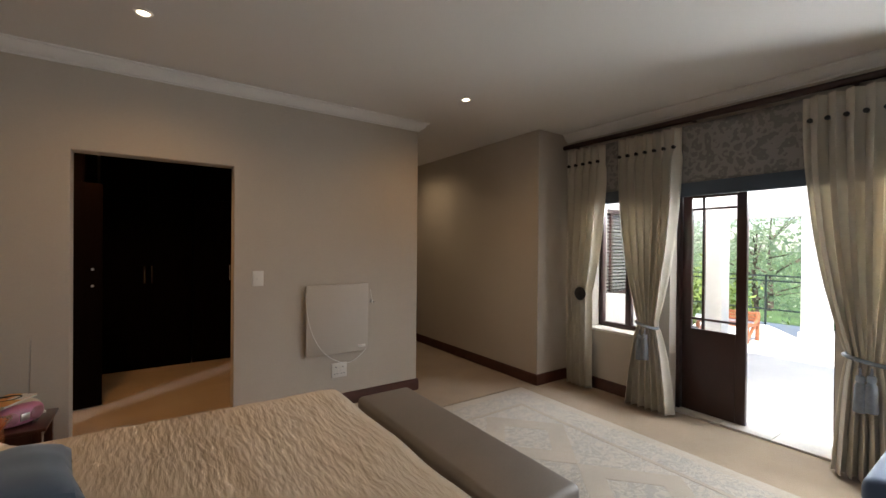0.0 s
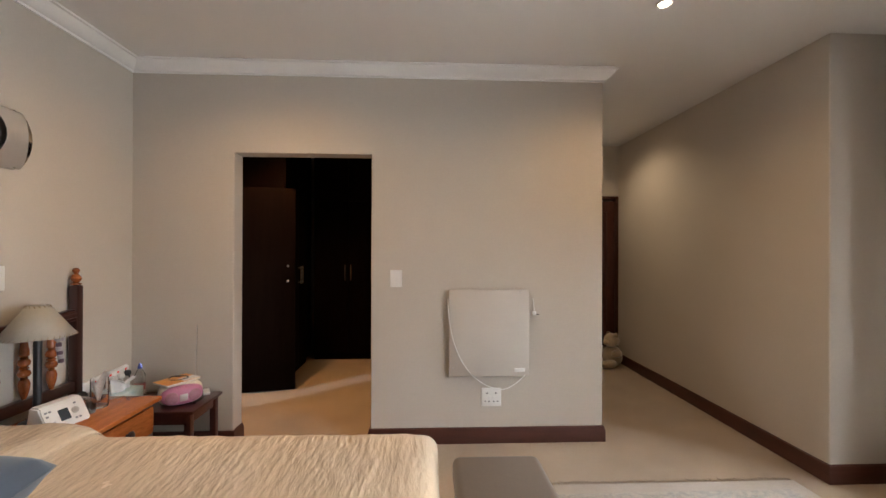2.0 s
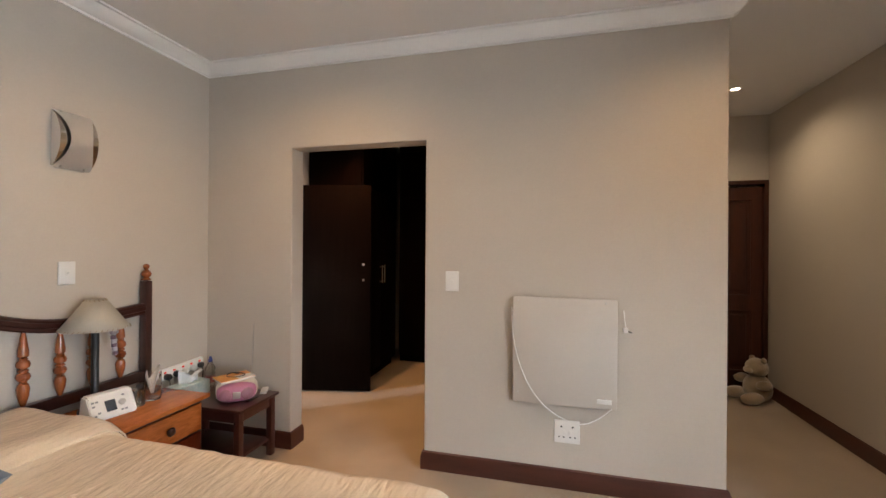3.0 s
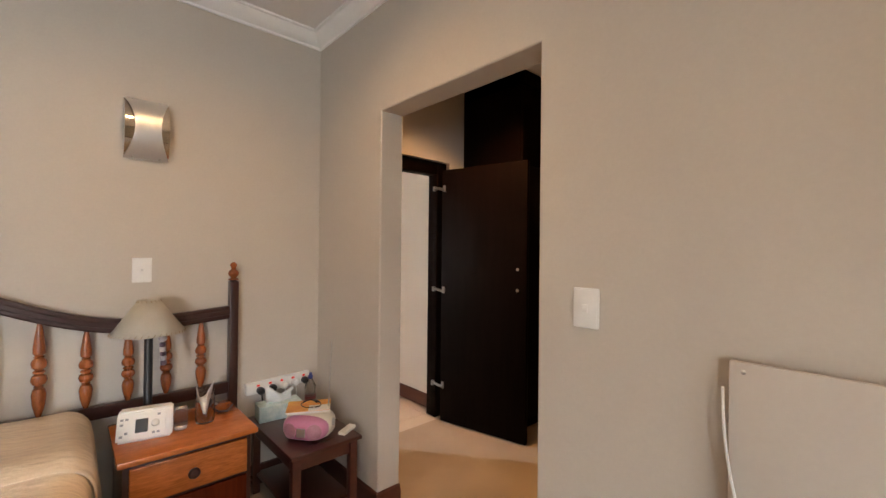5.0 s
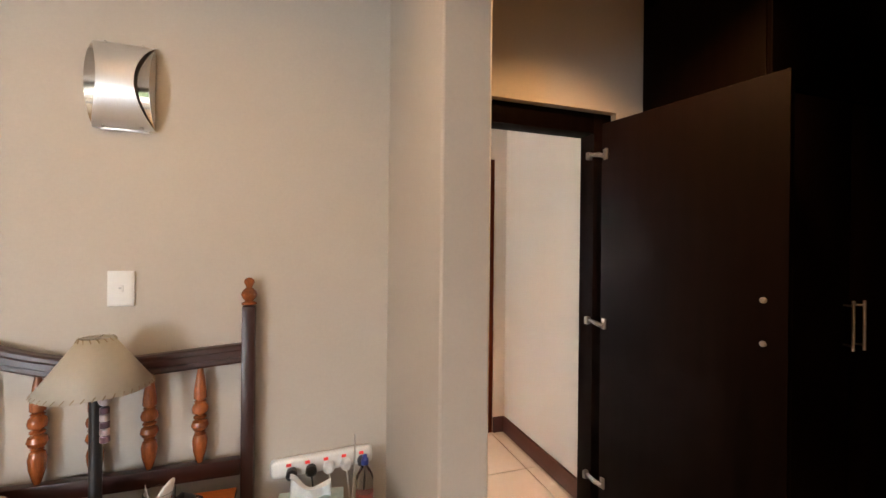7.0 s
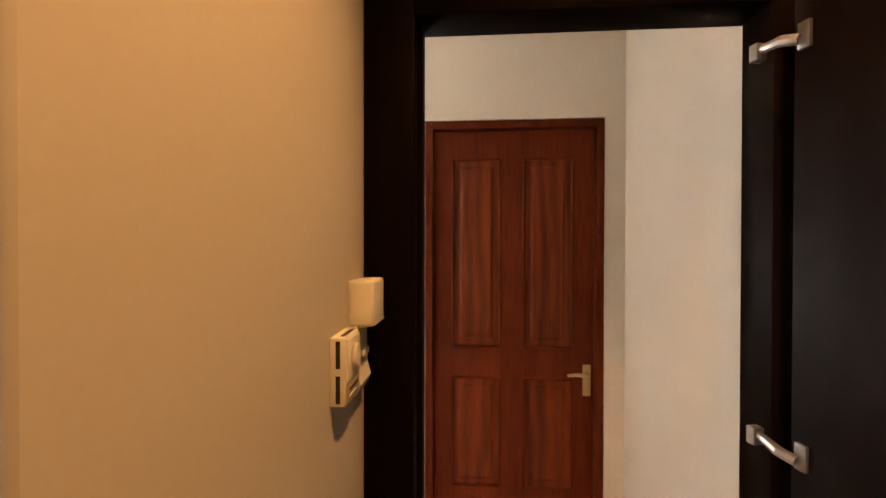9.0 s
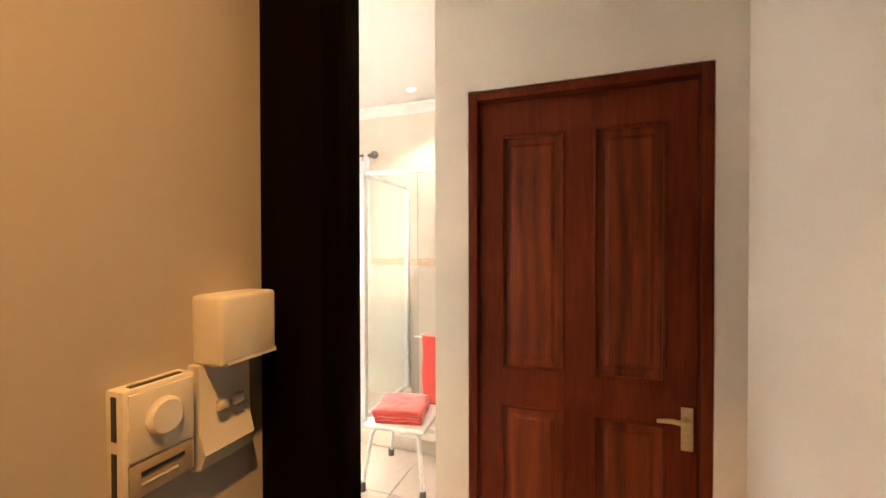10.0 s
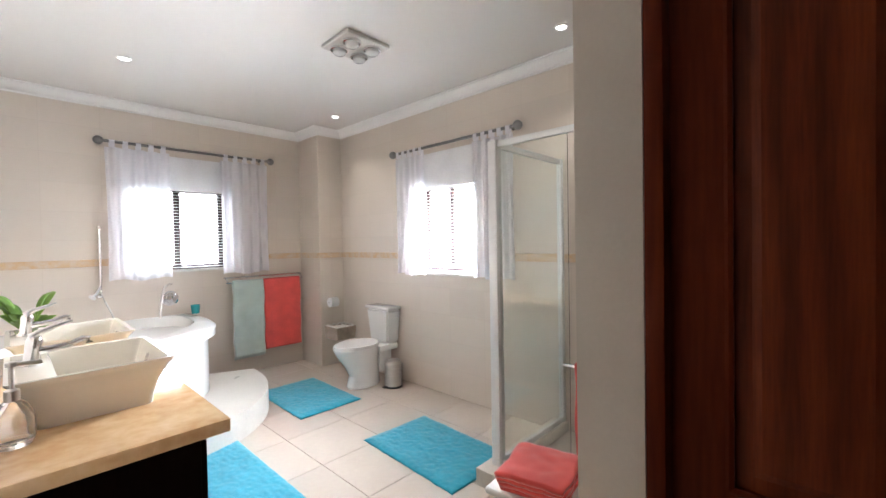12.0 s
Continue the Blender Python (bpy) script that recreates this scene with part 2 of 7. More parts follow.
def part(name, bm, material, parent, label="", smooth=True, angle=35):
    ob = link(name, bm, material, smooth, angle)
    ob.parent = parent
    return tagged(ob, label)


def thing(name, label, category, m=None, group=""):
    ob = new(name)
    ob.empty_display_size = 0.1
    if m is not None:
        ob.matrix_basis = m
    return tagged(ob, label, category, group)


def single(name, bm, material, label, category, m=None, group="", smooth=True):
    ob = link(name, bm, material, smooth)
    if m is not None:
        ob.matrix_basis = m
    return tagged(ob, label, category, group)


def structure(name, bm, material, label, category, smooth=False):
    return tagged(link(name, bm, material, smooth), label, category, kind="structure")


def wall(name, axis, a0, a1, b0, b1, material, label, openings=(), z0=0.0, z1=2.74):
    """A wall a0..a1 thick across its axis, b0..b1 long, with openings (b, b, z, z)."""
    bm = B()
    levels = sorted({z for o in openings for z in o[2:4]})

    def put(p, q, lo, hi):
        if q - p < 1e-4 or hi - lo < 1e-4:
            return
        cuts = [lo] + [z for z in levels if lo + 1e-4 < z < hi - 1e-4] + [hi]
        for c0, c1 in zip(cuts, cuts[1:]):
            if axis == "x":
                box(bm, a0, a1, p, q, c0, c1)
            else:
                box(bm, p, q, a0, a1, c0, c1)
    at = b0
    for o0, o1, lo, hi in sorted(openings):
        put(at, o0, z0, z1)
        put(o0, o1, z0, lo), put(o0, o1, hi, z1)
        at = o1
    put(at, b1, z0, z1)
    bmesh.ops.remove_doubles(bm, verts=bm.verts, dist=1e-4)
    twice = [f for f in bm.faces if any(g is not f and set(g.verts) == set(f.verts) for v in f.verts[:1] for g in v.link_faces)]
    if twice:
        bmesh.ops.delete(bm, geom=twice, context="FACES_ONLY")
    return structure(name, bm, material, label, "wall")


def run(name, prof, path, material, label, category, closed=False):
    """A moulding: a profile of (out, up) swept along plan points, room on the left of the way."""
    bm = B()
    n = len(path)
    rings = []
    for i, p in enumerate(path):
        p = Vector((*p[:2], 0))
        din = (p - Vector((*path[i - 1][:2], 0))).normalized() if (i or closed) else None
        dout = (Vector((*path[(i + 1) % n][:2], 0)) - p).normalized() if (i < n - 1 or closed) else None
        din, dout = din or dout, dout or din
        n1, n2 = Vector((-din.y, din.x, 0)), Vector((-dout.y, dout.x, 0))
        k = (n1 + n2) / (1 + n1.dot(n2))
        rings.append([bm.verts.new(p + k * o + Vector((0, 0, u))) for o, u in prof])
    for a, b in zip(rings, rings[1:] + (rings[:1] if closed else [])):
        for j in range(len(prof) - 1):
            bm.faces.new((a[j], b[j], b[j + 1], a[j + 1]))
        bm.faces.new((a[-1], b[-1], b[0], a[0]))
    if not closed:
        bm.faces.new(rings[0]), bm.faces.new(list(reversed(rings[-1])))
    return tagged(link(name, bm, material, True, 30), label, category, kind="structure")


# ---- structure ----
CZ, BZ = 2.74, 2.78
T = 0.14
bm = B(); box(bm, -1.13, 4.02, -2.5, 7.2, -0.15, 0.0)
structure("floor", bm, CARPET, "beige wall-to-wall carpet of the bedroom and passage", "floor")
wall("wall_north", "y", 3.95, 4.09, -1.27, 2.257, PAINT, "greige painted wall with a doorless opening", [(-0.423, 0.553, 0, 2.10)])
wall("wall_headboard", "x", -1.27, -1.13, -2.5, 3.95, PAINT, "greige painted wall behind the bed")
wall("wall_doorway", "x", -1.27, -1.13, 4.09, 5.40, PAINT, "greige painted wall above the dressing room doorway", [(4.09, 5.104, 0, 2.104)])
wall("wall_passage_west", "x", 2.117, 2.257, 4.09, 7.0, PAINT, "greige painted passage wall")
wall("wall_passage_east", "x", 3.40, 4.15, 3.35, 7.0, PAINT, "greige painted passage wall and pier")
wall("wall_passage_end", "y", 6.10, 6.24, 2.257, 3.40, PAINT, "greige painted wall at the passage end", [(2.60, 3.40, 0, 2.10)])
wall("wall_window", "x", 3.87, 4.15, -2.5, 3.35, PAINT, "greige painted window wall", [(0.12, 0.80, 0.64, 2.05), (1.09, 2.20, 0.0, 2.10), (2.36, 3.03, 0.64, 2.05)])
wall("wall_south", "y", -2.64, -2.5, -1.27, 4.15, PAINT, "plain greige painted wall")
wall("wall_dressing_north", "y", 6.85, 6.99, -1.27, 2.117, PAINT, "plain wall behind the cupboards")
wall("wall_dressing_west", "x", -1.27, -1.13, 5.40, 6.85, PAINT, "plain wall behind the cupboards")
bm = B(); box(bm, -1.13, 4.15, -2.5, 7.0, CZ, CZ + 0.12)
structure("ceiling", bm, CEIL, "smooth white plaster ceiling of the bedroom", "ceiling")
COVE = [(0, -0.085), (0.012, -0.085), (0.012, -0.072), (0.03, -0.064), (0.048, -0.05), (0.062, -0.03), (0.07, -0.014), (0.086, -0.012), (0.086, -0.001), (0, -0.001)]
COVE = [(o, u + CZ) for o, u in COVE]
run("cornice", COVE, [(2.257, 3.98), (2.257, 3.95), (-1.13, 3.95), (-1.13, -2.5), (3.87, -2.5), (3.87, 3.35)], MOULD, "white coved plaster cornice", "cornice")
SK = [(0, 0.001), (0.018, 0.001), (0.018, 0.085), (0.012, 0.10), (0.012, 0.108), (0.004, 0.115), (0, 0.115)]
for path in ([(2.257, 6.10), (2.257, 3.95), (0.553, 3.95), (0.553, 4.088)], [(-0.423, 4.088), (-0.423, 3.95), (-1.13, 3.95), (-1.13, -2.5), (3.87, -2.5), (3.87, 1.05)],
             [(3.87, 2.24), (3.87, 3.35), (3.40, 3.35), (3.40, 6.095)]):
    run("baseboard", SK, path, SKIRT, "dark red-brown wooden skirting board", "baseboard")

for nm in ("wall_north", "wall_passage_east"):
    bv = bpy.data.objects[nm].modifiers.new("worn_edge", "BEVEL")
    bv.width, bv.segments, bv.limit_method, bv.angle_limit = 0.008, 3, "ANGLE", radians(60)
    bpy.data.objects[nm].data.shade_smooth()
    bpy.data.objects[nm].data.set_sharp_from_angle(angle=radians(35))

# lobby and bathroom shell
bm = B(); box(bm, -4.33, -1.1305, -0.52, 5.2, -0.15, -0.008)
structure("floor_bathroom", bm, mat("grout", (0.42, 0.35, 0.28), 0.9), "tile bed and grout of the bathroom floor", "floor")
wall("wall_lobby_north", "y", 5.10, 5.24, -2.46, -1.27, LOBBY_PAINT, "cream painted lobby wall", z1=BZ)
wall("wall_lobby_west", "x", -2.46, -2.32, 3.95, 5.10, LOBBY_PAINT, "cream painted lobby wall with a door recess", [(4.10, 5.0, 0, 2.105)], z1=BZ)


def tile_wall_mat():
    m = mat("beige_wall_tile", (0.63, 0.555, 0.475), 0.40, 0.003, 3, 60, 0.0, rvar=0.02)
    nt = m.node_tree
    p = nt.nodes["Principled BSDF"]
    N, L = nt.nodes.new, nt.links.new
    geo = N("ShaderNodeTexCoord")
    sx = N("ShaderNodeSeparateXYZ")
    L(geo.outputs["Object"], sx.inputs[0])
    add = N("ShaderNodeMath")
    add.operation = "ADD"
    L(sx.outputs[0], add.inputs[0]), L(sx.outputs[1], add.inputs[1])
    cb = N("ShaderNodeCombineXYZ")
    L(add.outputs[0], cb.inputs[0]), L(sx.outputs[2], cb.inputs[1])
    br = N("ShaderNodeTexBrick")
    br.offset = 0.0
    br.inputs["Color1"].default_value, br.inputs["Color2"].default_value = (1, 1, 1, 1), (0.95, 0.95, 0.95, 1)
    br.inputs["Mortar"].default_value = (0.92, 0.91, 0.90, 1)
    br.inputs["Scale"].default_value = 1.0
    br.inputs["Brick Width"].default_value, br.inputs["Row Height"].default_value, br.inputs["Mortar Size"].default_value = 0.40, 0.25, 0.0022
    L(cb.outputs[0], br.inputs[0])
    mx = N("ShaderNodeMix")
    mx.data_type, mx.blend_type = "RGBA", "MULTIPLY"
    mx.inputs[0].default_value = 1
    src = p.inputs["Base Color"].links[0].from_socket
    L(src, mx.inputs[6]), L(br.outputs[0], mx.inputs[7])
    L(mx.outputs[2], p.inputs["Base Color"])
    return m


TILEW = tile_wall_mat()
wall("wall_bath_north", "y", 3.95, 4.09, -4.33, -2.46, TILEW, "beige tiled bathroom wall behind the shower", z1=BZ)
wall("wall_bath_south", "y", -0.54, -0.40, -4.33, -1.27, TILEW, "beige tiled bathroom wall with a window", [(-3.03, -2.17, 1.20, 2.03)], z1=BZ)
wall("wall_bath_west", "x", -4.35, -4.21, -0.40, 3.95, TILEW, "beige tiled bathroom wall with a window", [(1.45, 2.12, 1.14, 1.98)], z1=BZ)
bm = B(); box(bm, -1.282, -1.27, -0.40, 4.05, 0, BZ)
structure("wall_bath_east", bm, TILEW, "beige tiled wall behind the basins", "wall")
bm = B(); box(bm, -4.21, -3.90, -0.40, 0.05, 0, BZ)
structure("wall_bath_pier", bm, TILEW, "beige tiled boxed-in pier in the bathroom corner", "wall")
bm = B(); box(bm, -4.35, -1.27, -0.54, 5.21, BZ, BZ + 0.1)
structure("ceiling_bathroom", bm, CEIL, "smooth white bathroom ceiling", "ceiling")
COVE2 = [(o, u - CZ + BZ) for o, u in COVE]
run("cornice", COVE2, [(-1.282, -0.40), (-1.282, 4.10), (-1.282, 5.10), (-2.32, 5.10), (-2.32, 3.95), (-4.21, 3.95), (-4.21, 0.05), (-3.90, 0.05), (-3.90, -0.40)], MOULD, "white coved bathroom cornice", "cornice", closed=True)
run("baseboard", SK, [(-1.29, 5.10), (-2.32, 5.10), (-2.32, 5.002)], SKIRT, "dark brown wooden skirting board", "baseboard")
DADO = mat("dado_border", (0.58, 0.50, 0.41), 0.35, 0.1, 16, 30, 0.1, 0.001, color2=(0.58, 0.36, 0.16))
for path in ([(-2.46, 3.948), (-4.208, 3.948), (-4.208, 2.16)], [(-4.208, 1.41), (-4.208, 0.052), (-3.898, 0.052), (-3.898, -0.398), (-3.08, -0.398)], [(-2.12, -0.398), (-1.284, -0.398), (-1.284, 3.9)]):
    run("trim", [(0, 1.265), (0.006, 1.268), (0.006, 1.327), (0, 1.33)], path, DADO, "mottled amber tile border", "trim")

# ---- doorway, doors ----
fr = thing("door_frame", "espresso-stained timber frame round the dressing room doorway", "door frame")
tagged(fr, kind="structure")
bm = B(); box(bm, -1.273, -1.164, 4.0905, 4.21, 0.0, 2.102, 0.004); part("post", bm, ESPRESSO, fr)
bm = B(); box(bm, -1.273, -1.164, 4.998, 5.102, 0.0, 2.102, 0.004); part("post", bm, ESPRESSO, fr)
bm = B(); box(bm, -1.273, -1.164, 4.21, 4.998, 2.0, 2.102, 0.004); part("head", bm, ESPRESSO, fr)
bm = B(); box(bm, -1.25, -1.21, 4.205, 4.225, 0, 2.0); part("stop", bm, ESPRESSO, fr)

leaf = thing("door", "open espresso-stained flush door on concealed hinges", "door", pose(-1.08, 4.993, 0.0, 0, 0, 12.5))
bm = B(); box(bm, 0.0, 0.735, -0.018, 0.018, 0.012, 2.02, 0.002); part("leaf", bm, ESPRESSO, leaf)
for z in (0.30, 1.06, 1.87):
    bm = B()
    box(bm, 0.012, 0.036, -0.026, -0.018, z - 0.026, z + 0.026, 0.002)
    tube(bm, [(0.02, -0.03, z - 0.008), (-0.005, -0.042, z), (-0.045, -0.034, z + 0.006), (-0.062, -0.03, z + 0.006)], [0.011, 0.011, 0.009, 0.009], 8)
    box(bm, -0.075, -0.055, -0.045, -0.02, z - 0.014, z + 0.022, 0.002)
    part("hinge", bm, mat("dull_nickel", (0.20, 0.19, 0.18), 0.4, 0.1, 8, 90, 0.0, metal=0.8), leaf, "nickel concealed hinge")
for z in (1.095, 1.245):
    bm = B(); lathe(bm, [(0.011, 0), (0.011, 0.003), (0.007, 0.006)], 12, pose(0.665, -0.018, z, 90, 0, 0)); part("bolt_cap", bm, STEEL, leaf)


def panel_door(name, label, w, h, panels, material, m, th=0.04):
    """A framed door with sunk fielded panels; origin at the lower hinge corner, front to -y."""
    d = thing(name, label, "door", m)
    xs = sorted({0, w} | {a for p in panels for a in p[:2]})
    zs = sorted({0, h} | {a for p in panels for a in p[2:]})
    bm = B()
    for a, b in zip(xs, xs[1:]):
        for lo, hi in zip(zs, zs[1:]):
            if not any(p[0] <= a and b <= p[1] and p[2] <= lo and hi <= p[3] for p in panels):
                box(bm, a, b, 0, th, lo, hi)
    bmesh.ops.remove_doubles(bm, verts=bm.verts, dist=1e-5)
    part("leaf", bm, material, d)
    for x0, x1, z0, z1 in panels:
        bm = B()
        box(bm, x0, x1, 0.014, th - 0.008, z0, z1)
        vs = []
        for k, (ins, y) in enumerate(((0.0, 0.013), (0.035, 0.013), (0.05, 0.006))):
            vs.append([bm.verts.new(c) for c in ((x0 + ins, y, z0 + ins), (x1 - ins, y, z0 + ins), (x1 - ins, y, z1 - ins), (x0 + ins, y, z1 - ins))])
        for a, b in zip(vs, vs[1:]):
            for k in range(4):
                bm.faces.new((a[k], a[(k + 1) % 4], b[(k + 1) % 4], b[k]))
        bm.faces.new(vs[-1])
        part("panel", bm, MAHOG_PANEL if material is MAHOG else material, d, smooth=False)
        bm = B()
        for (ax, az), (bx, bz) in (((x0, z0), (x1, z0)), ((x1, z0), (x1, z1)), ((x1, z1), (x0, z1)), ((x0, z1), (x0, z0))):
            tube(bm, [(ax, 0.005, az), (bx, 0.005, bz)], 0.009, 6)
        part("moulding", bm, material, d)
    return d


def lever(d, x, z, flip=1, y=0.0):
    bm = B(); box(bm, x - 0.02, x + 0.02, y - 0.006, y, z - 0.085, z + 0.075, 0.004)
    box(bm, x - 0.004, x + 0.004, y - 0.0075, y - 0.005, z - 0.05, z - 0.03)
    plate = part("lever_handle", bm, BRASS, d, "worn brass lever handle and keyhole plate")
    bm = B()
    tube(bm, [(x, y - 0.004, z + 0.03), (x, y - 0.045, z + 0.03), (x - 0.02 * flip, y - 0.052, z + 0.032), (x - 0.06 * flip, y - 0.05, z + 0.036), (x - 0.105 * flip, y - 0.048, z + 0.03)], [0.011, 0.009, 0.010, 0.009, 0.007], 10)
    part("lever", bm, BRASS, plate)


PANELS = [(0.10, 0.345, 0.93, 1.90), (0.465, 0.71, 0.93, 1.90), (0.10, 0.345, 0.20, 0.77), (0.465, 0.71, 0.20, 0.77)]
bd = panel_door("door", "closed red-brown mahogany door with four sunk panels", 0.815, 2.045, PANELS, MAHOG, pose(-2.355, 4.142, 0.012, 0, 0, 90))
lever(bd, 0.782, 0.775)
bf = thing("door_frame", "red-brown mahogany frame of the closed lobby door", "door frame")
tagged(bf, kind="structure")
bm = B(); box(bm, -2.43, -2.317, 4.102, 4.14, 0, 2.10, 0.003); part("post", bm, MAHOG, bf)
bm = B(); box(bm, -2.43, -2.317, 4.96, 4.998, 0, 2.10, 0.003); part("post", bm, MAHOG, bf)
bm = B(); box(bm, -2.43, -2.317, 4.14, 4.96, 2.062, 2.10, 0.003); part("head", bm, MAHOG, bf)
bm = B(); box(bm, -2.46, -2.44, 4.10, 5.0, 0, 2.105); structure("wall_behind_door", bm, LOBBY_PAINT, "plain wall closing the door recess", "wall")
cd = panel_door("door", "closed dark mahogany panelled door at the passage end", 0.72, 2.03, [(0.09, 0.32, 0.95, 1.9), (0.40, 0.63, 0.95, 1.9), (0.09, 0.32, 0.2, 0.8), (0.40, 0.63, 0.2, 0.8)], MAHOG_DEEP, pose(2.64, 6.13, 0.012, 0, 0, 0))
lever(cd, 0.06, 0.95, -1)
cf = thing("door_frame", "dark mahogany frame of the passage door", "door frame")
tagged(cf, kind="structure")
bm = B(); box(bm, 2.602, 2.638, 6.09, 6.20, 0, 2.10, 0.003); part("post", bm, MAHOG_DEEP, cf)
bm = B(); box(bm, 3.362, 3.397, 6.09, 6.20, 0, 2.10, 0.003); part("post", bm, MAHOG_DEEP, cf)
bm = B(); box(bm, 2.638, 3.362, 6.09, 6.20, 2.062, 2.10, 0.003); part("head", bm, MAHOG_DEEP, cf)
bm = B(); box(bm, 2.60, 3.40, 6.22, 6.24, 0, 2.10); structure("wall_behind_door", bm, PAINT, "plain wall closing the door recess", "wall")

# ---- dressing room cupboards ----
def cupboard(label, w, depth, doors, m, h=2.70, handles=True, plinth=0.09):
    """A fitted cupboard; front to -y, from x = 0 to w."""
    c = thing("cupboard", label, "cupboard", m, "fitted cupboards of the dressing room")
    bm = B(); box(bm, 0, w, 0.022, depth, plinth, h, 0.002); part("body", bm, ESPRESSO, c)
    bm = B(); box(bm, 0.0, w, 0.05, depth, 0, plinth); part("plinth", bm, ESPRESSO, c)
    bm = B(); box(bm, -0.0, w, -0.02, depth, h - 0.1, h, 0.003); part("top_panel", bm, ESPRESSO, c)
    n = w / doors
    for i in range(doors):
        for lo, hi in ((plinth + 0.005, 2.02), (2.03, h - 0.105)):
            bm = B(); box(bm, i * n + 0.002, (i + 1) * n - 0.002, 0, 0.02, lo, hi, 0.0015)
            d = part("door", bm, ESPRESSO, c)
            if lo < 1 and handles:
                x = (i + 1) * n - 0.035 if i % 2 == 0 else i * n + 0.035
                bm = B()
                tube(bm, [(x, -0.032, 1.02), (x, -0.032, 1.22)], 0.006, 8)
                for z in (1.04, 1.20):
                    tube(bm, [(x - 0.0, 0.0, z), (x, -0.034, z)], 0.005, 6)
                part("bar_handle", bm, STEEL, d, "brushed steel bar handle")
    return c


# west run faces east, north run faces south
cupboard("dark espresso fitted wardrobe with steel bar handles", 0.93, 0.62, 2, pose(-0.50, 5.26, 0, 0, 0, 90), h=2.735)
cupboard("dark espresso fitted wardrobe along the far wall", 0.88, 0.59, 2, pose(-0.48, 6.25, 0, 0, 0, 0))
cupboard("dark espresso fitted wardrobe along the far wall", 0.88, 0.59, 2, pose(0.41, 6.25, 0, 0, 0, 0))
cupboard("dark espresso fitted wardrobe along the far wall", 0.80, 0.59, 2, pose(1.30, 6.25, 0, 0, 0, 0))

# ---- bedroom: bed ----
def satin():
    m = mat("champagne_satin", (0.63, 0.505, 0.36), 0.25, 0.06, 3, 200, 0.0, sheen=0.15, rvar=0.05, spec=0.8)
    nt = m.node_tree
    p = nt.nodes["Principled BSDF"]
    N, L = nt.nodes.new, nt.links.new
    tc = N("ShaderNodeTexCoord")
    warp = N("ShaderNodeTexNoise")
    warp.inputs["Scale"].default_value = 5
    mixn = N("ShaderNodeMix")
    mixn.data_type = "VECTOR"
    mixn.inputs[0].default_value = 0.03
    L(tc.outputs["Object"], warp.inputs[0])
    L(tc.outputs["Object"], mixn.inputs[4]), L(warp.outputs["Color"], mixn.inputs[5])
    mp = N("ShaderNodeMapping")
    mp.inputs["Scale"].default_value = (52, 12, 12)
    mp.inputs["Rotation"].default_value = (0, 0, 0.35)
    L(mixn.outputs[1], mp.inputs[0])
    n = N("ShaderNodeTexNoise")
    n.inputs["Scale"].default_value, n.inputs["Detail"].default_value = 1.0, 5
    L(mp.outputs[0], n.inputs[0])
    mp2 = N("ShaderNodeMapping")
    mp2.inputs["Scale"].default_value = (40, 9, 9)
    mp2.inputs["Rotation"].default_value = (0, 0, 0.18)
    L(mixn.outputs[1], mp2.inputs[0])
    crease = N("ShaderNodeTexNoise")
    crease.noise_type = "RIDGED_MULTIFRACTAL"
    crease.inputs["Scale"].default_value, crease.inputs["Detail"].default_value = 1.0, 2.5
    L(mp2.outputs[0], crease.inputs[0])
    both = N("ShaderNodeMath")
    both.operation = "MULTIPLY_ADD"
    both.inputs[1].default_value = 0.35
    L(crease.outputs[0], both.inputs[0]), L(n.outputs[0], both.inputs[2])
    b = N("ShaderNodeBump")
    b.inputs["Strength"].default_value, b.inputs["Distance"].default_value = 1.0, 0.0075
    L(both.outputs[0], b.inputs["Height"])
    L(b.outputs[0], p.inputs["Normal"])
    return m


SATIN = satin()
bed = thing("bed", "king bed with mahogany and turned redwood headboard", "bed")
BX0, BX1, BY0, BY1 = -1.02, 0.98, 0.87, 2.80
bm = B(); box(bm, BX0, BX1 - 0.04, BY0 + 0.03, BY1 - 0.03, 0.08, 0.32, 0.02); part("base", bm, mat("bed_base_cloth", (0.35, 0.29, 0.22), 0.9), bed)
bm = B(); box(bm, BX0, BX1 - 0.02, BY0 + 0.02, BY1 - 0.02, 0.32, 0.56, 0.06, 4); part("mattress", bm, WHITE_PLASTIC, bed)
for x in (-0.9, 0.82):
    for y in (BY0 + 0.12, BY1 - 0.12):
        bm = B(); box(bm, x, x + 0.06, y - 0.03, y + 0.03, 0.0, 0.08, 0.004); part("leg", bm, MAHOG_DARK, bed)


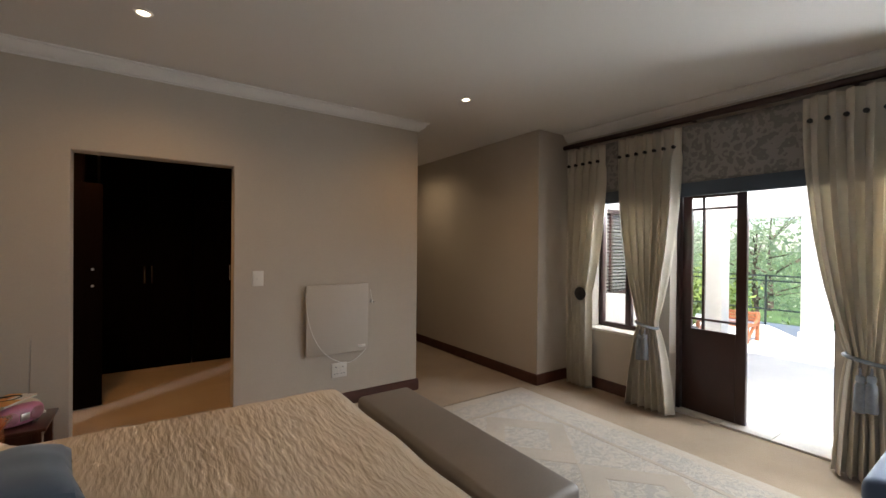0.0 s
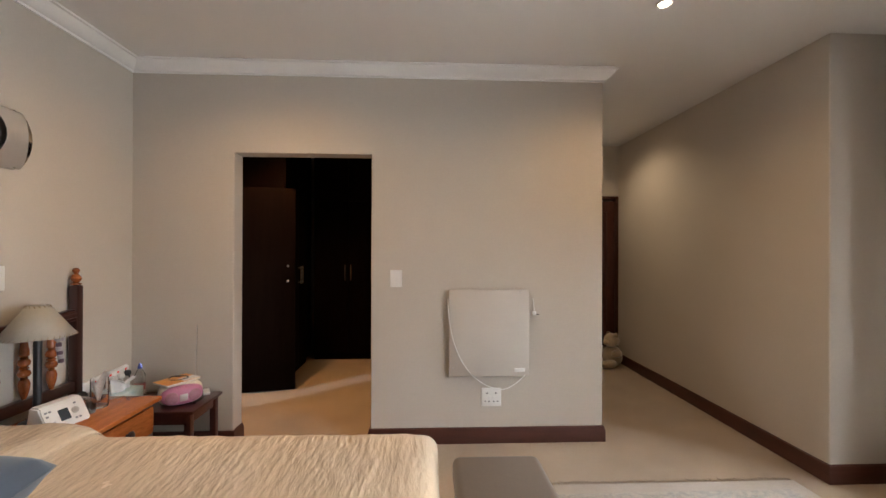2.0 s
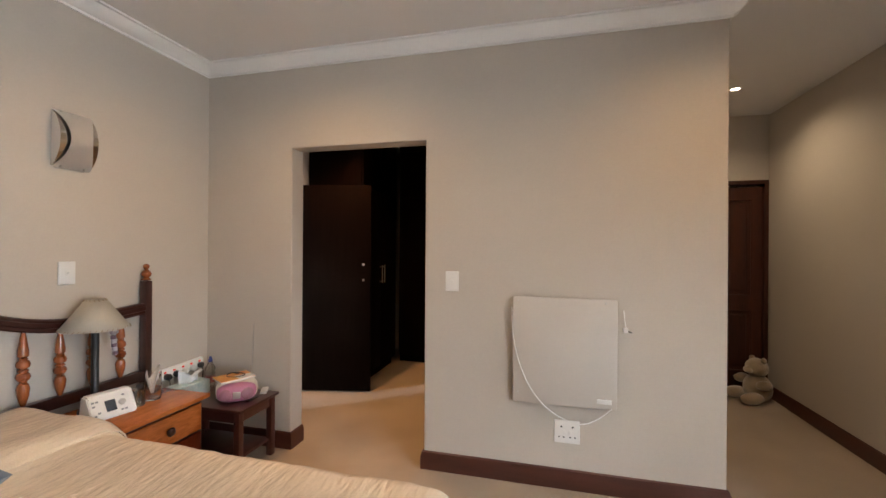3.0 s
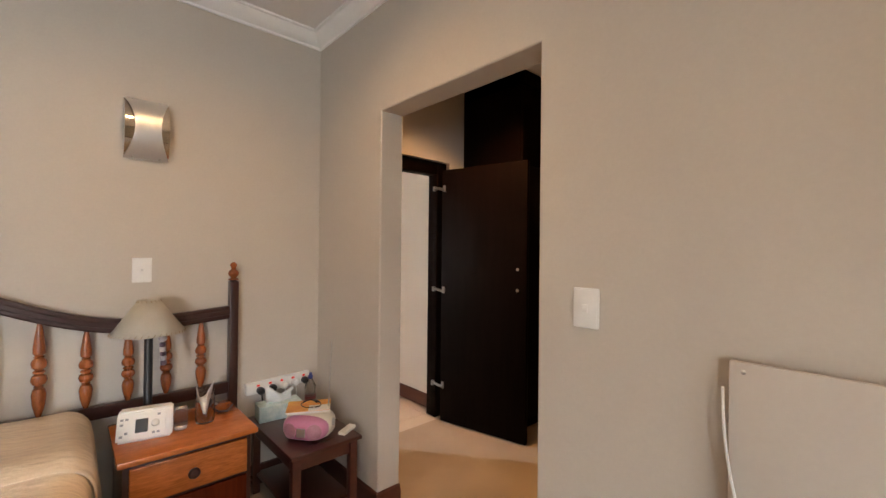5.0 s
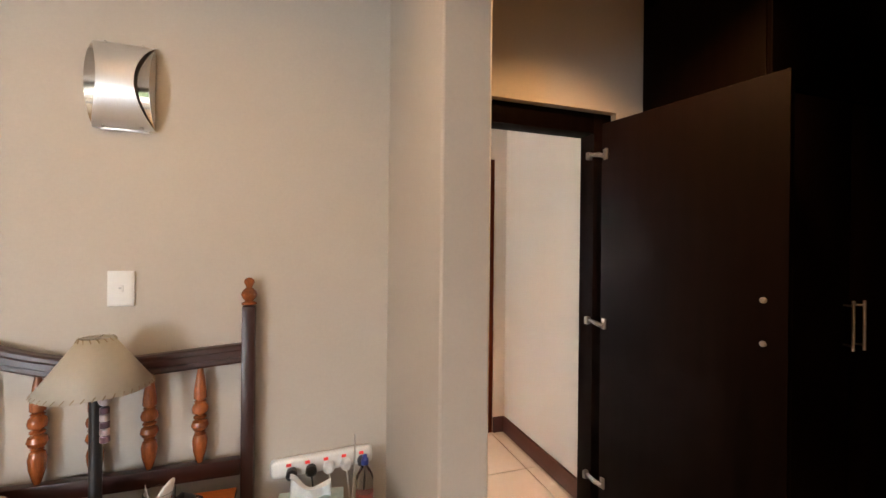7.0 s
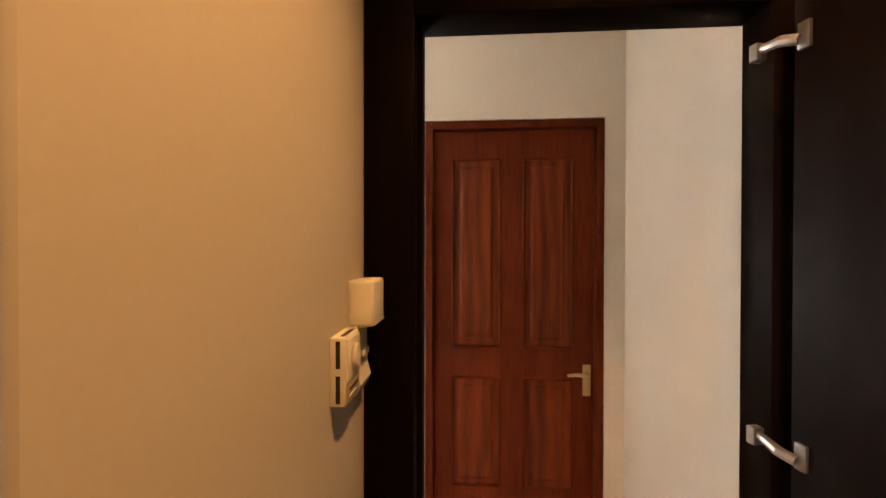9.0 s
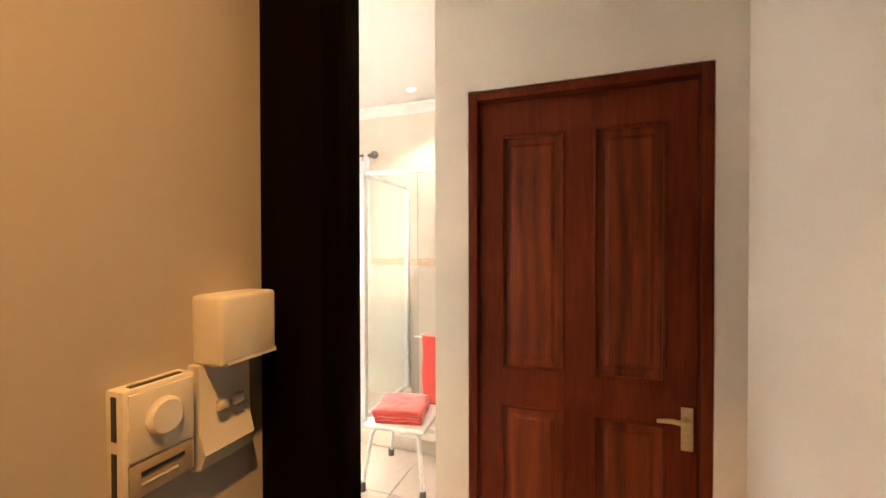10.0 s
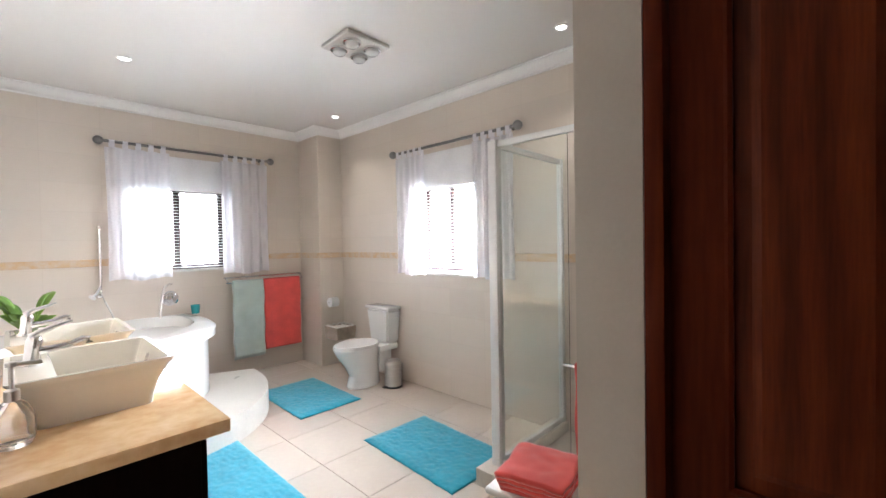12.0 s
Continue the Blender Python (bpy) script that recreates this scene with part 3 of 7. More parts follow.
def cover(u, v, x0, x1, y0, y1, top, drop, r=0.09):
    """A spread that lies on the bed and hangs over three sides with rounded edges."""
    W, Ln = (y1 - y0) + 2 * drop, (x1 - x0) + drop
    s, t = u * Ln, v * W - drop

    def fold(a, lo, hi):
        if a < lo:
            d = lo - a
            return lo - r * math.sin(min(d / r, math.pi / 2)), (r * (1 - math.cos(d / r)) if d < r * math.pi / 2 else r + d - r * math.pi / 2)
        if a > hi:
            d = a - hi
            return hi + r * math.sin(min(d / r, math.pi / 2)), (r * (1 - math.cos(d / r)) if d < r * math.pi / 2 else r + d - r * math.pi / 2)
        return a, 0.0
    x, dx = fold(s, -9, x1 - x0 - r)
    y, dy = fold(t, r, y1 - y0 - r)
    z = top - max(dx, dy) - 0.3 * min(dx, dy)
    ripple = noise.noise(Vector((s * 9, t * 2.6, 0))) * 0.006 + noise.noise(Vector((s * 3, t * 3, 4))) * 0.012 + noise.noise(Vector((s * 26 + t * 6, t * 7, 2))) * 0.003
    hang = max(dx, dy)
    k = max(0.0, min(1.0, (0.62 - s) / 0.20))
    k = k * k * (3 - 2 * k) * (0.80 + 0.20 * math.cos(2 * math.pi * (t - 0.45) / 0.92))
    z += 0.075 * k * max(0.0, 1 - hang * 2.2) - 0.012 * k * abs(math.sin(9 * s + 5 * t))
    y += (0.015 if t > (y1 - y0) / 2 else -0.015) * k * max(0.0, min(1.0, abs(t - (y1 - y0) / 2) - 0.62) / 0.3)
    sway = 0.02 * math.sin(14 * (s if dy > dx else t)) * min(1, hang * 2)
    return (x0 + x + (sway if dx >= dy else 0), y0 + y + (sway if dy > dx else 0) * (1 if t > 0 else -1), max(0.03, z + ripple * (1 if hang < 0.1 else 0.4)))


bm = B(); grid(bm, lambda u, v: cover(u, v, BX0 + 0.02, BX1 + 0.02, BY0 - 0.01, BY1 + 0.01, 0.612, 0.44), 170, 150)
spread = single("bedspread", bm, SATIN, "crinkled champagne satin bedspread over the bed", "bedspread")
sol = spread.modifiers.new("thick", "SOLIDIFY"); sol.thickness = 0.006


def turned_back(u, v):
    """The spread's head end, folded back over itself."""
    x, y, z = cover(u * 0.22 + 0.004 * math.sin(v * 23), v, BX0 + 0.02, BX1 + 0.02, BY0 - 0.01, BY1 + 0.01, 0.612, 0.44)
    lift = 0.016 * (1 - u ** 8)
    side = max(-1.0, min(1.0, (y - (BY0 + BY1) / 2) / ((BY1 - BY0) / 2)))
    return (x, y + 0.014 * side ** 5, z + lift)


bm = B(); grid(bm, turned_back, 40, 110)
tb_ = part("turned_back_edge", bm, SATIN, spread, "folded-back head end of the spread")
sol = tb_.modifiers.new("thick", "SOLIDIFY"); sol.thickness = 0.006

# headboard, wider than the bed
HX, HC, HW = -1.085, 1.785, 1.645


def crest(y):
    """Height of the headboard's top rail: lowest near the bedside, rising to the middle and a little to the ends."""
    d = abs(y - HC)
    if d > 1.25:
        return 1.03 + 0.03 * (d - 1.25) / 0.395
    return 1.03 + 0.20 * (1 + math.cos(math.pi * d / 1.25))


for s in (-1, 1):
    y = HC + s * HW
    bm = B(); box(bm, HX - 0.026, HX + 0.026, y - 0.022, y + 0.022, 0, 1.195, 0.006)
    post = part("bedpost", bm, MAHOG_DARK, bed)
    bm = B(); lathe(bm, [(0.012, 1.195), (0.026, 1.20), (0.026, 1.206), (0.013, 1.212), (0.024, 1.225), (0.028, 1.237), (0.022, 1.25), (0.010, 1.262), (0.013, 1.27), (0.018, 1.28), (0.016, 1.29), (0.008, 1.297), (0.001, 1.298)], 16, pose(HX, y, 0))
    part("finial", bm, TURNED, post, "turned redwood finial")
bm = B()
n = 60
rings = []
for i in range(n + 1):
    y = HC - HW + 0.022 + (2 * HW - 0.044) * i / n
    zt = crest(y)
    rings.append([bm.verts.new((HX + o, y, zt + u)) for o, u in ((-0.018, -0.068), (0.014, -0.068), (0.02, -0.06), (0.02, -0.046), (0.026, -0.042), (0.026, -0.022), (0.02, -0.018), (0.02, -0.006), (0.012, 0), (-0.018, 0))])
for a, b in zip(rings, rings[1:]):
    for k in range(10):
        bm.faces.new((a[k], b[k], b[(k + 1) % 10], a[(k + 1) % 10]))
part("top_rail", bm, MAHOG_DARK, bed)
bm = B(); box(bm, HX - 0.018, HX + 0.018, HC - HW + 0.022, HC + HW - 0.022, 0.585, 0.645, 0.006); part("lower_rail", bm, MAHOG_DARK, bed)
SPIN = [(0.008, 0.0), (0.014, 0.05), (0.022, 0.14), (0.025, 0.24), (0.020, 0.30), (0.012, 0.318), (0.018, 0.328), (0.012, 0.338), (0.022, 0.355), (0.028, 0.395), (0.024, 0.44), (0.014, 0.46), (0.021, 0.475), (0.021, 0.49), (0.013, 0.505), (0.024, 0.53), (0.027, 0.57), (0.023, 0.61), (0.014, 0.635), (0.020, 0.645), (0.013, 0.655), (0.021, 0.68), (0.021, 0.75), (0.014, 0.90), (0.008, 1.0)]
for i in range(20):
    y = 3.275 - (19 - i) * 0.1525
    h = crest(y) - 0.066 - 0.643
    bm = B(); lathe(bm, [(r, 0.643 + z * h) for r, z in SPIN], 12, pose(HX, y, 0)); part("spindle", bm, TURNED, bed)

# cushion on the spread
def pillow(name, w, d, h, material, label, category, m):
    def f(u, v):
        a, b = (u * 2 - 1), (v * 2 - 1)
        k = (1 - a ** 4) ** 0.5 * (1 - b ** 4) ** 0.5
        return a, b, k
    bm = B()
    for s in (1, -1):
        grid(bm, lambda u, v: (f(u, v)[0] * w / 2 * (1 - 0.06 * (1 - abs(f(u, v)[1]))), f(u, v)[1] * d / 2 * (1 - 0.06 * (1 - abs(f(u, v)[0]))), h * 0.5 + s * h * 0.5 * f(u, v)[2] + 0.006 * noise.noise(Vector((u * 6, v * 6, s)))), 20, 20)
    bmesh.ops.remove_doubles(bm, verts=bm.verts, dist=1e-4)
    return single(name, bm, material, label, category, m)


pillow("cushion", 0.50, 0.46, 0.18, SLATEBLUE, "slate blue square scatter cushion on the bed", "cushion", pose(-0.39, 2.0, 0.645, 0, 0, 12))

# ---- bench at the foot of the bed ----
LEATHER = mat("taupe_leather", (0.155, 0.128, 0.105), 0.42, 0.08, 4, 180, 0.3, 0.0015, coat=0.1)
bench = thing("bench", "taupe leather upholstered bench at the bed's foot", "bench")
bm = B(); box(bm, 1.06, 1.42, 1.30, 2.66, 0.455, 0.558, 0.03, 4); part("seat", bm, LEATHER, bench)
bm = B(); box(bm, 1.075, 1.405, 1.315, 2.645, 0.07, 0.455, 0.012, 2); part("box", bm, LEATHER, bench)
for x in (1.11, 1.37):
    for y in (1.36, 2.60):
        bm = B(); lathe(bm, [(0.018, 0), (0.026, 0.07)], 12, pose(x, y, 0)); part("foot", bm, MAHOG_DARK, bench)

# ---- rug ----
def rug_mat():
    m, nt, p = nodes_of("patterned_rug")
    N, L = nt.nodes.new, nt.links.new
    tc = N("ShaderNodeTexCoord")
    v = N("ShaderNodeTexVoronoi")
    v.feature = "SMOOTH_F1"
    v.inputs["Scale"].default_value = 16
    w = N("ShaderNodeTexWave")
    w.wave_type, w.inputs["Scale"].default_value, w.inputs["Distortion"].default_value, w.inputs["Detail"].default_value, w.inputs["Detail Scale"].default_value = "RINGS", 4, 16, 3, 4
    nz = N("ShaderNodeTexNoise")
    nz.inputs["Scale"].default_value = 350
    for n in (v, w, nz):
        L(tc.outputs["Object"], n.inputs[0])
    m1 = N("ShaderNodeMath"); m1.operation = "MULTIPLY"
    L(v.outputs[0], m1.inputs[0]), L(w.outputs[1], m1.inputs[1])
    r = N("ShaderNodeValToRGB")
    r.color_ramp.elements[0].position, r.color_ramp.elements[1].position = 0.08, 0.32
    r.color_ramp.elements[0].color, r.color_ramp.elements[1].color = (0.42, 0.37, 0.305, 1), (0.31, 0.285, 0.25, 1)
    L(m1.outputs[0], r.inputs[0]), L(r.outputs[0], p.inputs["Base Color"])
    p.inputs["Roughness"].default_value = 0.95
    p.inputs["Sheen Weight"].default_value = 0.3
    b = N("ShaderNodeBump"); b.inputs["Strength"].default_value, b.inputs["Distance"].default_value = 0.7, 0.005
    L(nz.outputs[0], b.inputs["Height"]), L(b.outputs[0], p.inputs["Normal"])
    return m


rug = thing("rug", "cream and grey patterned rug with a plain border on the carpet", "rug")
RUG_PLAIN = mat("rug_border", (0.375, 0.32, 0.255), 0.95, 0.08, 3, 350, 0.8, 0.005, sheen=0.3)
RUGP = rug_mat()
rx0, rx1, ry0, ry1 = 1.60, 3.20, 0.75, 3.38
bm = B(); box(bm, rx0, rx1, ry0, ry1, 0.0005, 0.010, 0.003); part("border", bm, RUG_PLAIN, rug)
bm = B(); box(bm, rx0 + 0.10, rx1 - 0.10, ry0 + 0.10, ry1 - 0.10, 0.009, 0.0125, 0.001); part("outer_field", bm, RUGP, rug, "patterned band")
for a, b in ((0.33, 0.035),):
    bm = B()
    for c0, c1, d0, d1 in ((rx0 + a, rx1 - a, ry0 + a, ry0 + a + b), (rx0 + a, rx1 - a, ry1 - a - b, ry1 - a), (rx0 + a, rx0 + a + b, ry0 + a + b, ry1 - a - b), (rx1 - a - b, rx1 - a, ry0 + a + b, ry1 - a - b)):
        box(bm, c0, c1, d0, d1, 0.0122, 0.0145)
    part("plain_band", bm, RUG_PLAIN, rug)
rcx = (rx0 + rx1) / 2
for cy in (ry0 + 0.37 + 0.48, ry1 - 0.37 - 0.48):
    bm = B()
    o = [bm.verts.new((rcx + x * 0.42, cy + y * 0.47, 0.0146)) for x, y in ((1, 0), (0, 1), (-1, 0), (0, -1))]
    i_ = [bm.verts.new((rcx + x * 0.23, cy + y * 0.25, 0.0146)) for x, y in ((1, 0), (0, 1), (-1, 0), (0, -1))]
    for k in range(4):
        bm.faces.new((o[k], o[(k + 1) % 4], i_[(k + 1) % 4], i_[k]))
    ex = bmesh.ops.extrude_face_region(bm, geom=list(bm.faces))
    bmesh.ops.translate(bm, vec=(0, 0, -0.0024), verts=[v for v in ex["geom"] if isinstance(v, bmesh.types.BMVert)])
    part("lozenge_band", bm, RUG_PLAIN, rug, "plain pale lozenge")
fr_ = random.Random(9)
bm = B()
for yy, dirn in ((ry0, -1), (ry1, 1)):
    for k in range(150):
        x = rx0 + 0.01 + (rx1 - rx0 - 0.02) * k / 149
        ln = fr_.uniform(0.03, 0.055)
        tube(bm, [(x, yy, 0.006), (x + fr_.uniform(-0.006, 0.006), yy + dirn * ln * 0.6, 0.004), (x + fr_.uniform(-0.012, 0.012), yy + dirn * ln, 0.003)], [0.003, 0.0028, 0.0015], 4)
tagged(part("fringe", bm, RUG_PLAIN, rug, "short cream fringe"), kind="stuff")

# ---- window wall ----
def casement(name, label, y0, y1, z0, z1, x, cols):
    w = thing(name, label, "window")
    tagged(w, kind="structure")
    f = 0.045
    bm = B()
    box(bm, x - 0.03, x + 0.03, y0, y0 + f, z0, z1, 0.003), box(bm, x - 0.03, x + 0.03, y1 - f, y1, z0, z1, 0.003)
    box(bm, x - 0.03, x + 0.03, y0 + f, y1 - f, z0, z0 + f, 0.003), box(bm, x - 0.03, x + 0.03, y0 + f, y1 - f, z1 - f, z1, 0.003)
    part("window_frame", bm, MAHOG_DARK, w)
    for i in range(1, cols):
        y = y0 + (y1 - y0) * i / cols
        bm = B(); box(bm, x - 0.028, x + 0.028, y - 0.03, y + 0.03, z0 + f, z1 - f, 0.003); part("mullion", bm, MAHOG_DARK, w)
        bm = B(); box(bm, x - 0.045, x - 0.028, y - 0.008, y + 0.008, z0 + 0.3, z0 + 0.42, 0.002); part("catch", bm, BLACK_PLASTIC, w)
    bm = B(); box(bm, x - 0.003, x + 0.003, y0 + f, y1 - f, z0 + f, z1 - f)
    g = part("pane", bm, CLEAR, w); g.visible_shadow = False
    return w


casement("window_1", "mahogany-framed casement window with a plastered sill", 2.36, 3.03, 0.64, 2.05, 4.05, 2)
casement("window_2", "mahogany-framed casement window beyond the curtain", 0.12, 0.80, 0.64, 2.05, 4.05, 2)
SILLM = mat("sill_paint", (0.66, 0.63, 0.58), 0.5, 0.02)
for a, b in ((2.34, 3.05), (0.10, 0.82)):
    bm = B(); box(bm, 3.845, 4.02, a, b, 0.612, 0.638, 0.004); structure("sill", bm, SILLM, "painted window sill", "sill")

fd = thing("french_door_leaf", "closed mahogany french door leaf with small panes", "door")
x0, x1, ya, yb = 4.03, 4.07, 1.665, 2.165
bm = B()
box(bm, x0, x1, ya, ya + 0.075, 0.02, 2.06, 0.003), box(bm, x0, x1, yb - 0.075, yb, 0.02, 2.06, 0.003)
box(bm, x0, x1, ya + 0.075, yb - 0.075, 1.93, 2.06), box(bm, x0, x1, ya + 0.075, yb - 0.075, 0.02, 0.76)
part("leaf", bm, MAHOG_DARK, fd)
bm = B(); box(bm, x0 + 0.012, x1 - 0.005, ya + 0.1, yb - 0.1, 0.14, 0.66, 0.01); part("panel", bm, MAHOG_DARK, fd)
bm = B(); box(bm, x0 + 0.018, x0 + 0.023, ya + 0.075, yb - 0.075, 0.76, 1.93)
g = part("pane", bm, CLEAR, fd); g.visible_shadow = False
for p, q, r, s in ((yb - 0.18, yb - 0.16, 0.76, 1.93), ):
    bm = B(); box(bm, x0 + 0.004, x1 - 0.004, p, q, r, s, 0.003); part("glazing_bar", bm, MAHOG_DARK, fd)
for z in (0.85, 1.83):
    bm = B(); box(bm, x0 + 0.006, x1 - 0.006, ya + 0.075, yb - 0.075, z - 0.01, z + 0.01, 0.003); part("glazing_bar", bm, MAHOG_DARK, fd)
dfm = thing("door_frame", "mahogany frame of the open french doors", "door frame")
tagged(dfm, kind="structure")
bm = B(); box(bm, 3.99, 4.10, 2.17, 2.20, 0, 2.07, 0.003); part("post", bm, MAHOG_DARK, dfm)
bm = B(); box(bm, 3.99, 4.10, 1.09, 1.12, 0, 2.07, 0.003); part("post", bm, MAHOG_DARK, dfm)
bm = B(); box(bm, 3.99, 4.10, 1.09, 2.20, 2.07, 2.10, 0.003); part("head", bm, MAHOG_DARK, dfm)
# second leaf, swung right out against the outer wall
f2 = copy_thing(fd, pose(0, 0, 0))
f2.matrix_basis = pose(4.17, 1.12, 0, 0, 0, -8) @ Matrix.Translation((-x0, -yb, 0))
tagged(f2, "french door leaf folded back outside the wall")
STONE = mat("threshold_stone", (0.50, 0.47, 0.42), 0.5, 0.08, 6, 60, 0.1, 0.001)
th = thing("threshold", "pale stone threshold tiles at the french doors", "threshold")
tagged(th, kind="structure")
for a, b in ((1.10, 1.452), (1.456, 1.81), (1.814, 2.19)):
    bm = B(); box(bm, 3.92, 4.16, a, b, 0.0005, 0.02, 0.003); part("tile", bm, STONE, th)

# roman blind over windows and door
def blind_mat():
    m, nt, p = nodes_of("jacquard_cloth")
    N, L = nt.nodes.new, nt.links.new
    tc = N("ShaderNodeTexCoord")
    w = N("ShaderNodeTexWave")
    w.inputs["Scale"].default_value, w.inputs["Distortion"].default_value, w.inputs["Detail"].default_value, w.inputs["Detail Scale"].default_value = 5, 12, 3, 2.2
    L(tc.outputs["Object"], w.inputs[0])
    r = N("ShaderNodeValToRGB")
    r.color_ramp.elements[0].position, r.color_ramp.elements[1].position = 0.35, 0.62
    r.color_ramp.elements[0].color, r.color_ramp.elements[1].color = (0.165, 0.155, 0.15, 1), (0.255, 0.24, 0.225, 1)
    L(w.outputs[1], r.inputs[0]), L(r.outputs[0], p.inputs["Base Color"])
    p.inputs["Roughness"].default_value = 0.7
    p.inputs["Sheen Weight"].default_value = 0.4
    b = N("ShaderNodeBump"); b.inputs["Strength"].default_value, b.inputs["Distance"].default_value = 0.5, 0.004
    L(w.outputs[1], b.inputs["Height"]), L(b.outputs[0], p.inputs["Normal"])
    return m


bl = thing("roman_blind", "grey patterned roman blind with a slate blue lower band, drawn up", "blind")
BLM = blind_mat()
bm = B(); grid(bm, lambda u, v: (3.825 - 0.012 * math.sin(math.pi * min(1, v * 1.0)) + 0.004 * noise.noise(Vector((u * 9, v * 4, 0))), 0.10 + 2.95 * u, 2.03 + 0.51 * v), 40, 12)
c = part("cloth", bm, BLM, bl); s = c.modifiers.new("thick", "SOLIDIFY"); s.thickness = 0.008
bm = B(); box(bm, 3.805, 3.84, 0.10, 3.05, 1.925, 2.045, 0.008); part("lower_band", bm, SLATEBLUE, bl, "slate blue band")
pole = thing("curtain_pole", "dark wooden curtain pole above the french doors", "curtain pole")
bm = B(); tube(bm, [(3.79, -0.3, 2.585), (3.79, 3.33, 2.585)], 0.026, 14); part("pole", bm, MAHOG_DARK, pole)
for y in (0.0, 1.0, 2.0, 3.2):
    bm = B(); box(bm, 3.79, 3.868, y - 0.012, y + 0.012, 2.565, 2.585); part("bracket", bm, MAHOG_DARK, pole)

CURT = let_through(mat("cream_curtain", (0.66, 0.61, 0.52), 0.6, 0.05, 4, 260, 0.35, 0.0015, sheen=0.3), (0.78, 0.71, 0.58), 0.25)
TASSEL = mat("silver_blue_tassel", (0.22, 0.25, 0.29), 0.5, 0.15, 20, 200, 0.5, 0.002, sheen=0.3)


def curtain(label, top, waist, foot, wz, folds, x=3.735, seed=0, tied=True):
    """A curtain gathered to its waist at wz; top, waist, foot are (y0, y1)."""
    c = thing("curtain", label, "curtain", group="bedroom curtains")

    def f(u, v):
        z = 0.02 + 2.50 * v
        if z > wz:
            k = (z - wz) / (2.52 - wz)
            k = 1 - (1 - k) ** 2.2
            a = [waist[i] + (top[i] - waist[i]) * k for i in (0, 1)]
        else:
            k = ((wz - z) / wz) ** 0.6
            a = [waist[i] + (foot[i] - waist[i]) * k for i in (0, 1)]
        w = a[1] - a[0]
        amp = min(0.055, 0.12 * w + 0.010) * (1.0 if z < 2.3 else 0.55)
        ph = u * folds * 2 * math.pi + seed
        y = a[0] + w * u + 0.012 * math.sin(2 * ph + 1)
        return (x + amp * math.sin(ph + 0.5 * noise.noise(Vector((u * 3, z, seed)))) + 0.012 * noise.noise(Vector((u * 5, z * 1.5, seed + 9))), y, z)
    bm = B(); grid(bm, f, folds * 12, 50)
    cl = part("cloth", bm, CURT, c, angle=80)
    s = cl.modifiers.new("thick", "SOLIDIFY"); s.thickness = 0.004
    n = max(4, folds)
    for i in range(n):
        u = (i + 0.5) / n
        p = f(u, 0.985)
        bm = B(); lathe(bm, [(0.014, -0.02), (0.016, 0.006), (0.010, 0.012)], 12, pose(x - 0.038, p[1], 2.35, 0, -90, 0))
        part("button", bm, BLACK_PLASTIC, c)
    if tied:
        ym = (waist[0] + waist[1]) / 2
        bm = B()
        pts = [(x + 0.065 * math.sin(a), ym + (0.5 * (waist[1] - waist[0]) + 0.02) * math.cos(a), wz + 0.02 * math.cos(a)) for a in [2 * math.pi * i / 18 for i in range(19)]]
        tube(bm, pts, 0.014, 8)
        tie = part("tieback", bm, TASSEL, c, "silver-blue rope tieback with tassel")
        for dy in (-0.02, 0.03):
            bm = B(); lathe(bm, [(0.006, 0.0), (0.008, -0.04), (0.022, -0.05), (0.025, -0.075), (0.018, -0.09), (0.028, -0.11), (0.034, -0.27), (0.03, -0.275), (0.002, -0.272)], 14, pose(x - 0.07, ym + dy, wz - 0.01 - abs(dy))); part("tassel", bm, TASSEL, tie)
    return c


curtain("cream tab-top curtain hanging by the pier", (2.80, 3.24), (2.95, 3.22), (2.94, 3.22), 1.00, 5, seed=1, tied=False)
curtain("cream tab-top curtain tied back with a rope tassel", (2.07, 2.66), (2.26, 2.41), (2.11, 2.55), 0.78, 7, seed=2)
curtain("cream tab-top curtain tied back with a blue tassel", (0.60, 1.235), (0.80, 1.00), (0.70, 1.07), 0.78, 7, seed=3)
hb = thing("curtain_holdback", "dark round wooden curtain holdback on a steel stem", "holdback")
bm = B(); tube(bm, [(3.868, 3.02, 1.0), (3.69, 3.02, 1.0)], 0.012, 10); part("stem", bm, CHROME, hb)
bm = B(); lathe(bm, [(0.02, 0.0), (0.066, 0.004), (0.07, 0.014), (0.055, 0.026), (0.01, 0.034)], 24, pose(3.69, 3.02, 1.0, 0, -90, 0)); part("disc", bm, BLACK_PLASTIC, hb)

# armchair by the french doors
ac = thing("chair", "low denim-blue upholstered slipper chair on dark wooden feet", "chair", pose(2.85, 0.46, 0, 0, 0, 180))
DENIM = mat("denim_blue_cloth", (0.05, 0.085, 0.16), 0.85, 0.08, 4, 300, 0.3, 0.001, sheen=0.3)
bm = B(); box(bm, -0.29, 0.29, -0.28, 0.30, 0.34, 0.50, 0.06, 5); part("seat", bm, DENIM, ac)
bm = B(); box(bm, -0.28, 0.28, -0.26, 0.28, 0.24, 0.36, 0.015, 3); part("seat_frame", bm, DENIM, ac)
bm = B(); box(bm, -0.28, 0.28, 0.24, 0.36, 0.34, 0.76, 0.05, 4); part("backrest", bm, DENIM, ac)
for x in (-0.24, 0.24):
    for y in (-0.22, 0.25):
        bm = B(); tube(bm, [(x, y, 0.0), (x, y, 0.25)], [0.016, 0.024], 10); part("leg", bm, MAHOG_DARK, ac)

# ---- ceiling lights ----
LENS = glow_mat("lit_lens", (1.0, 0.80, 0.55), 6)
COOL_LENS = glow_mat("lit_lens_cool", (1.0, 0.95, 0.86), 6)


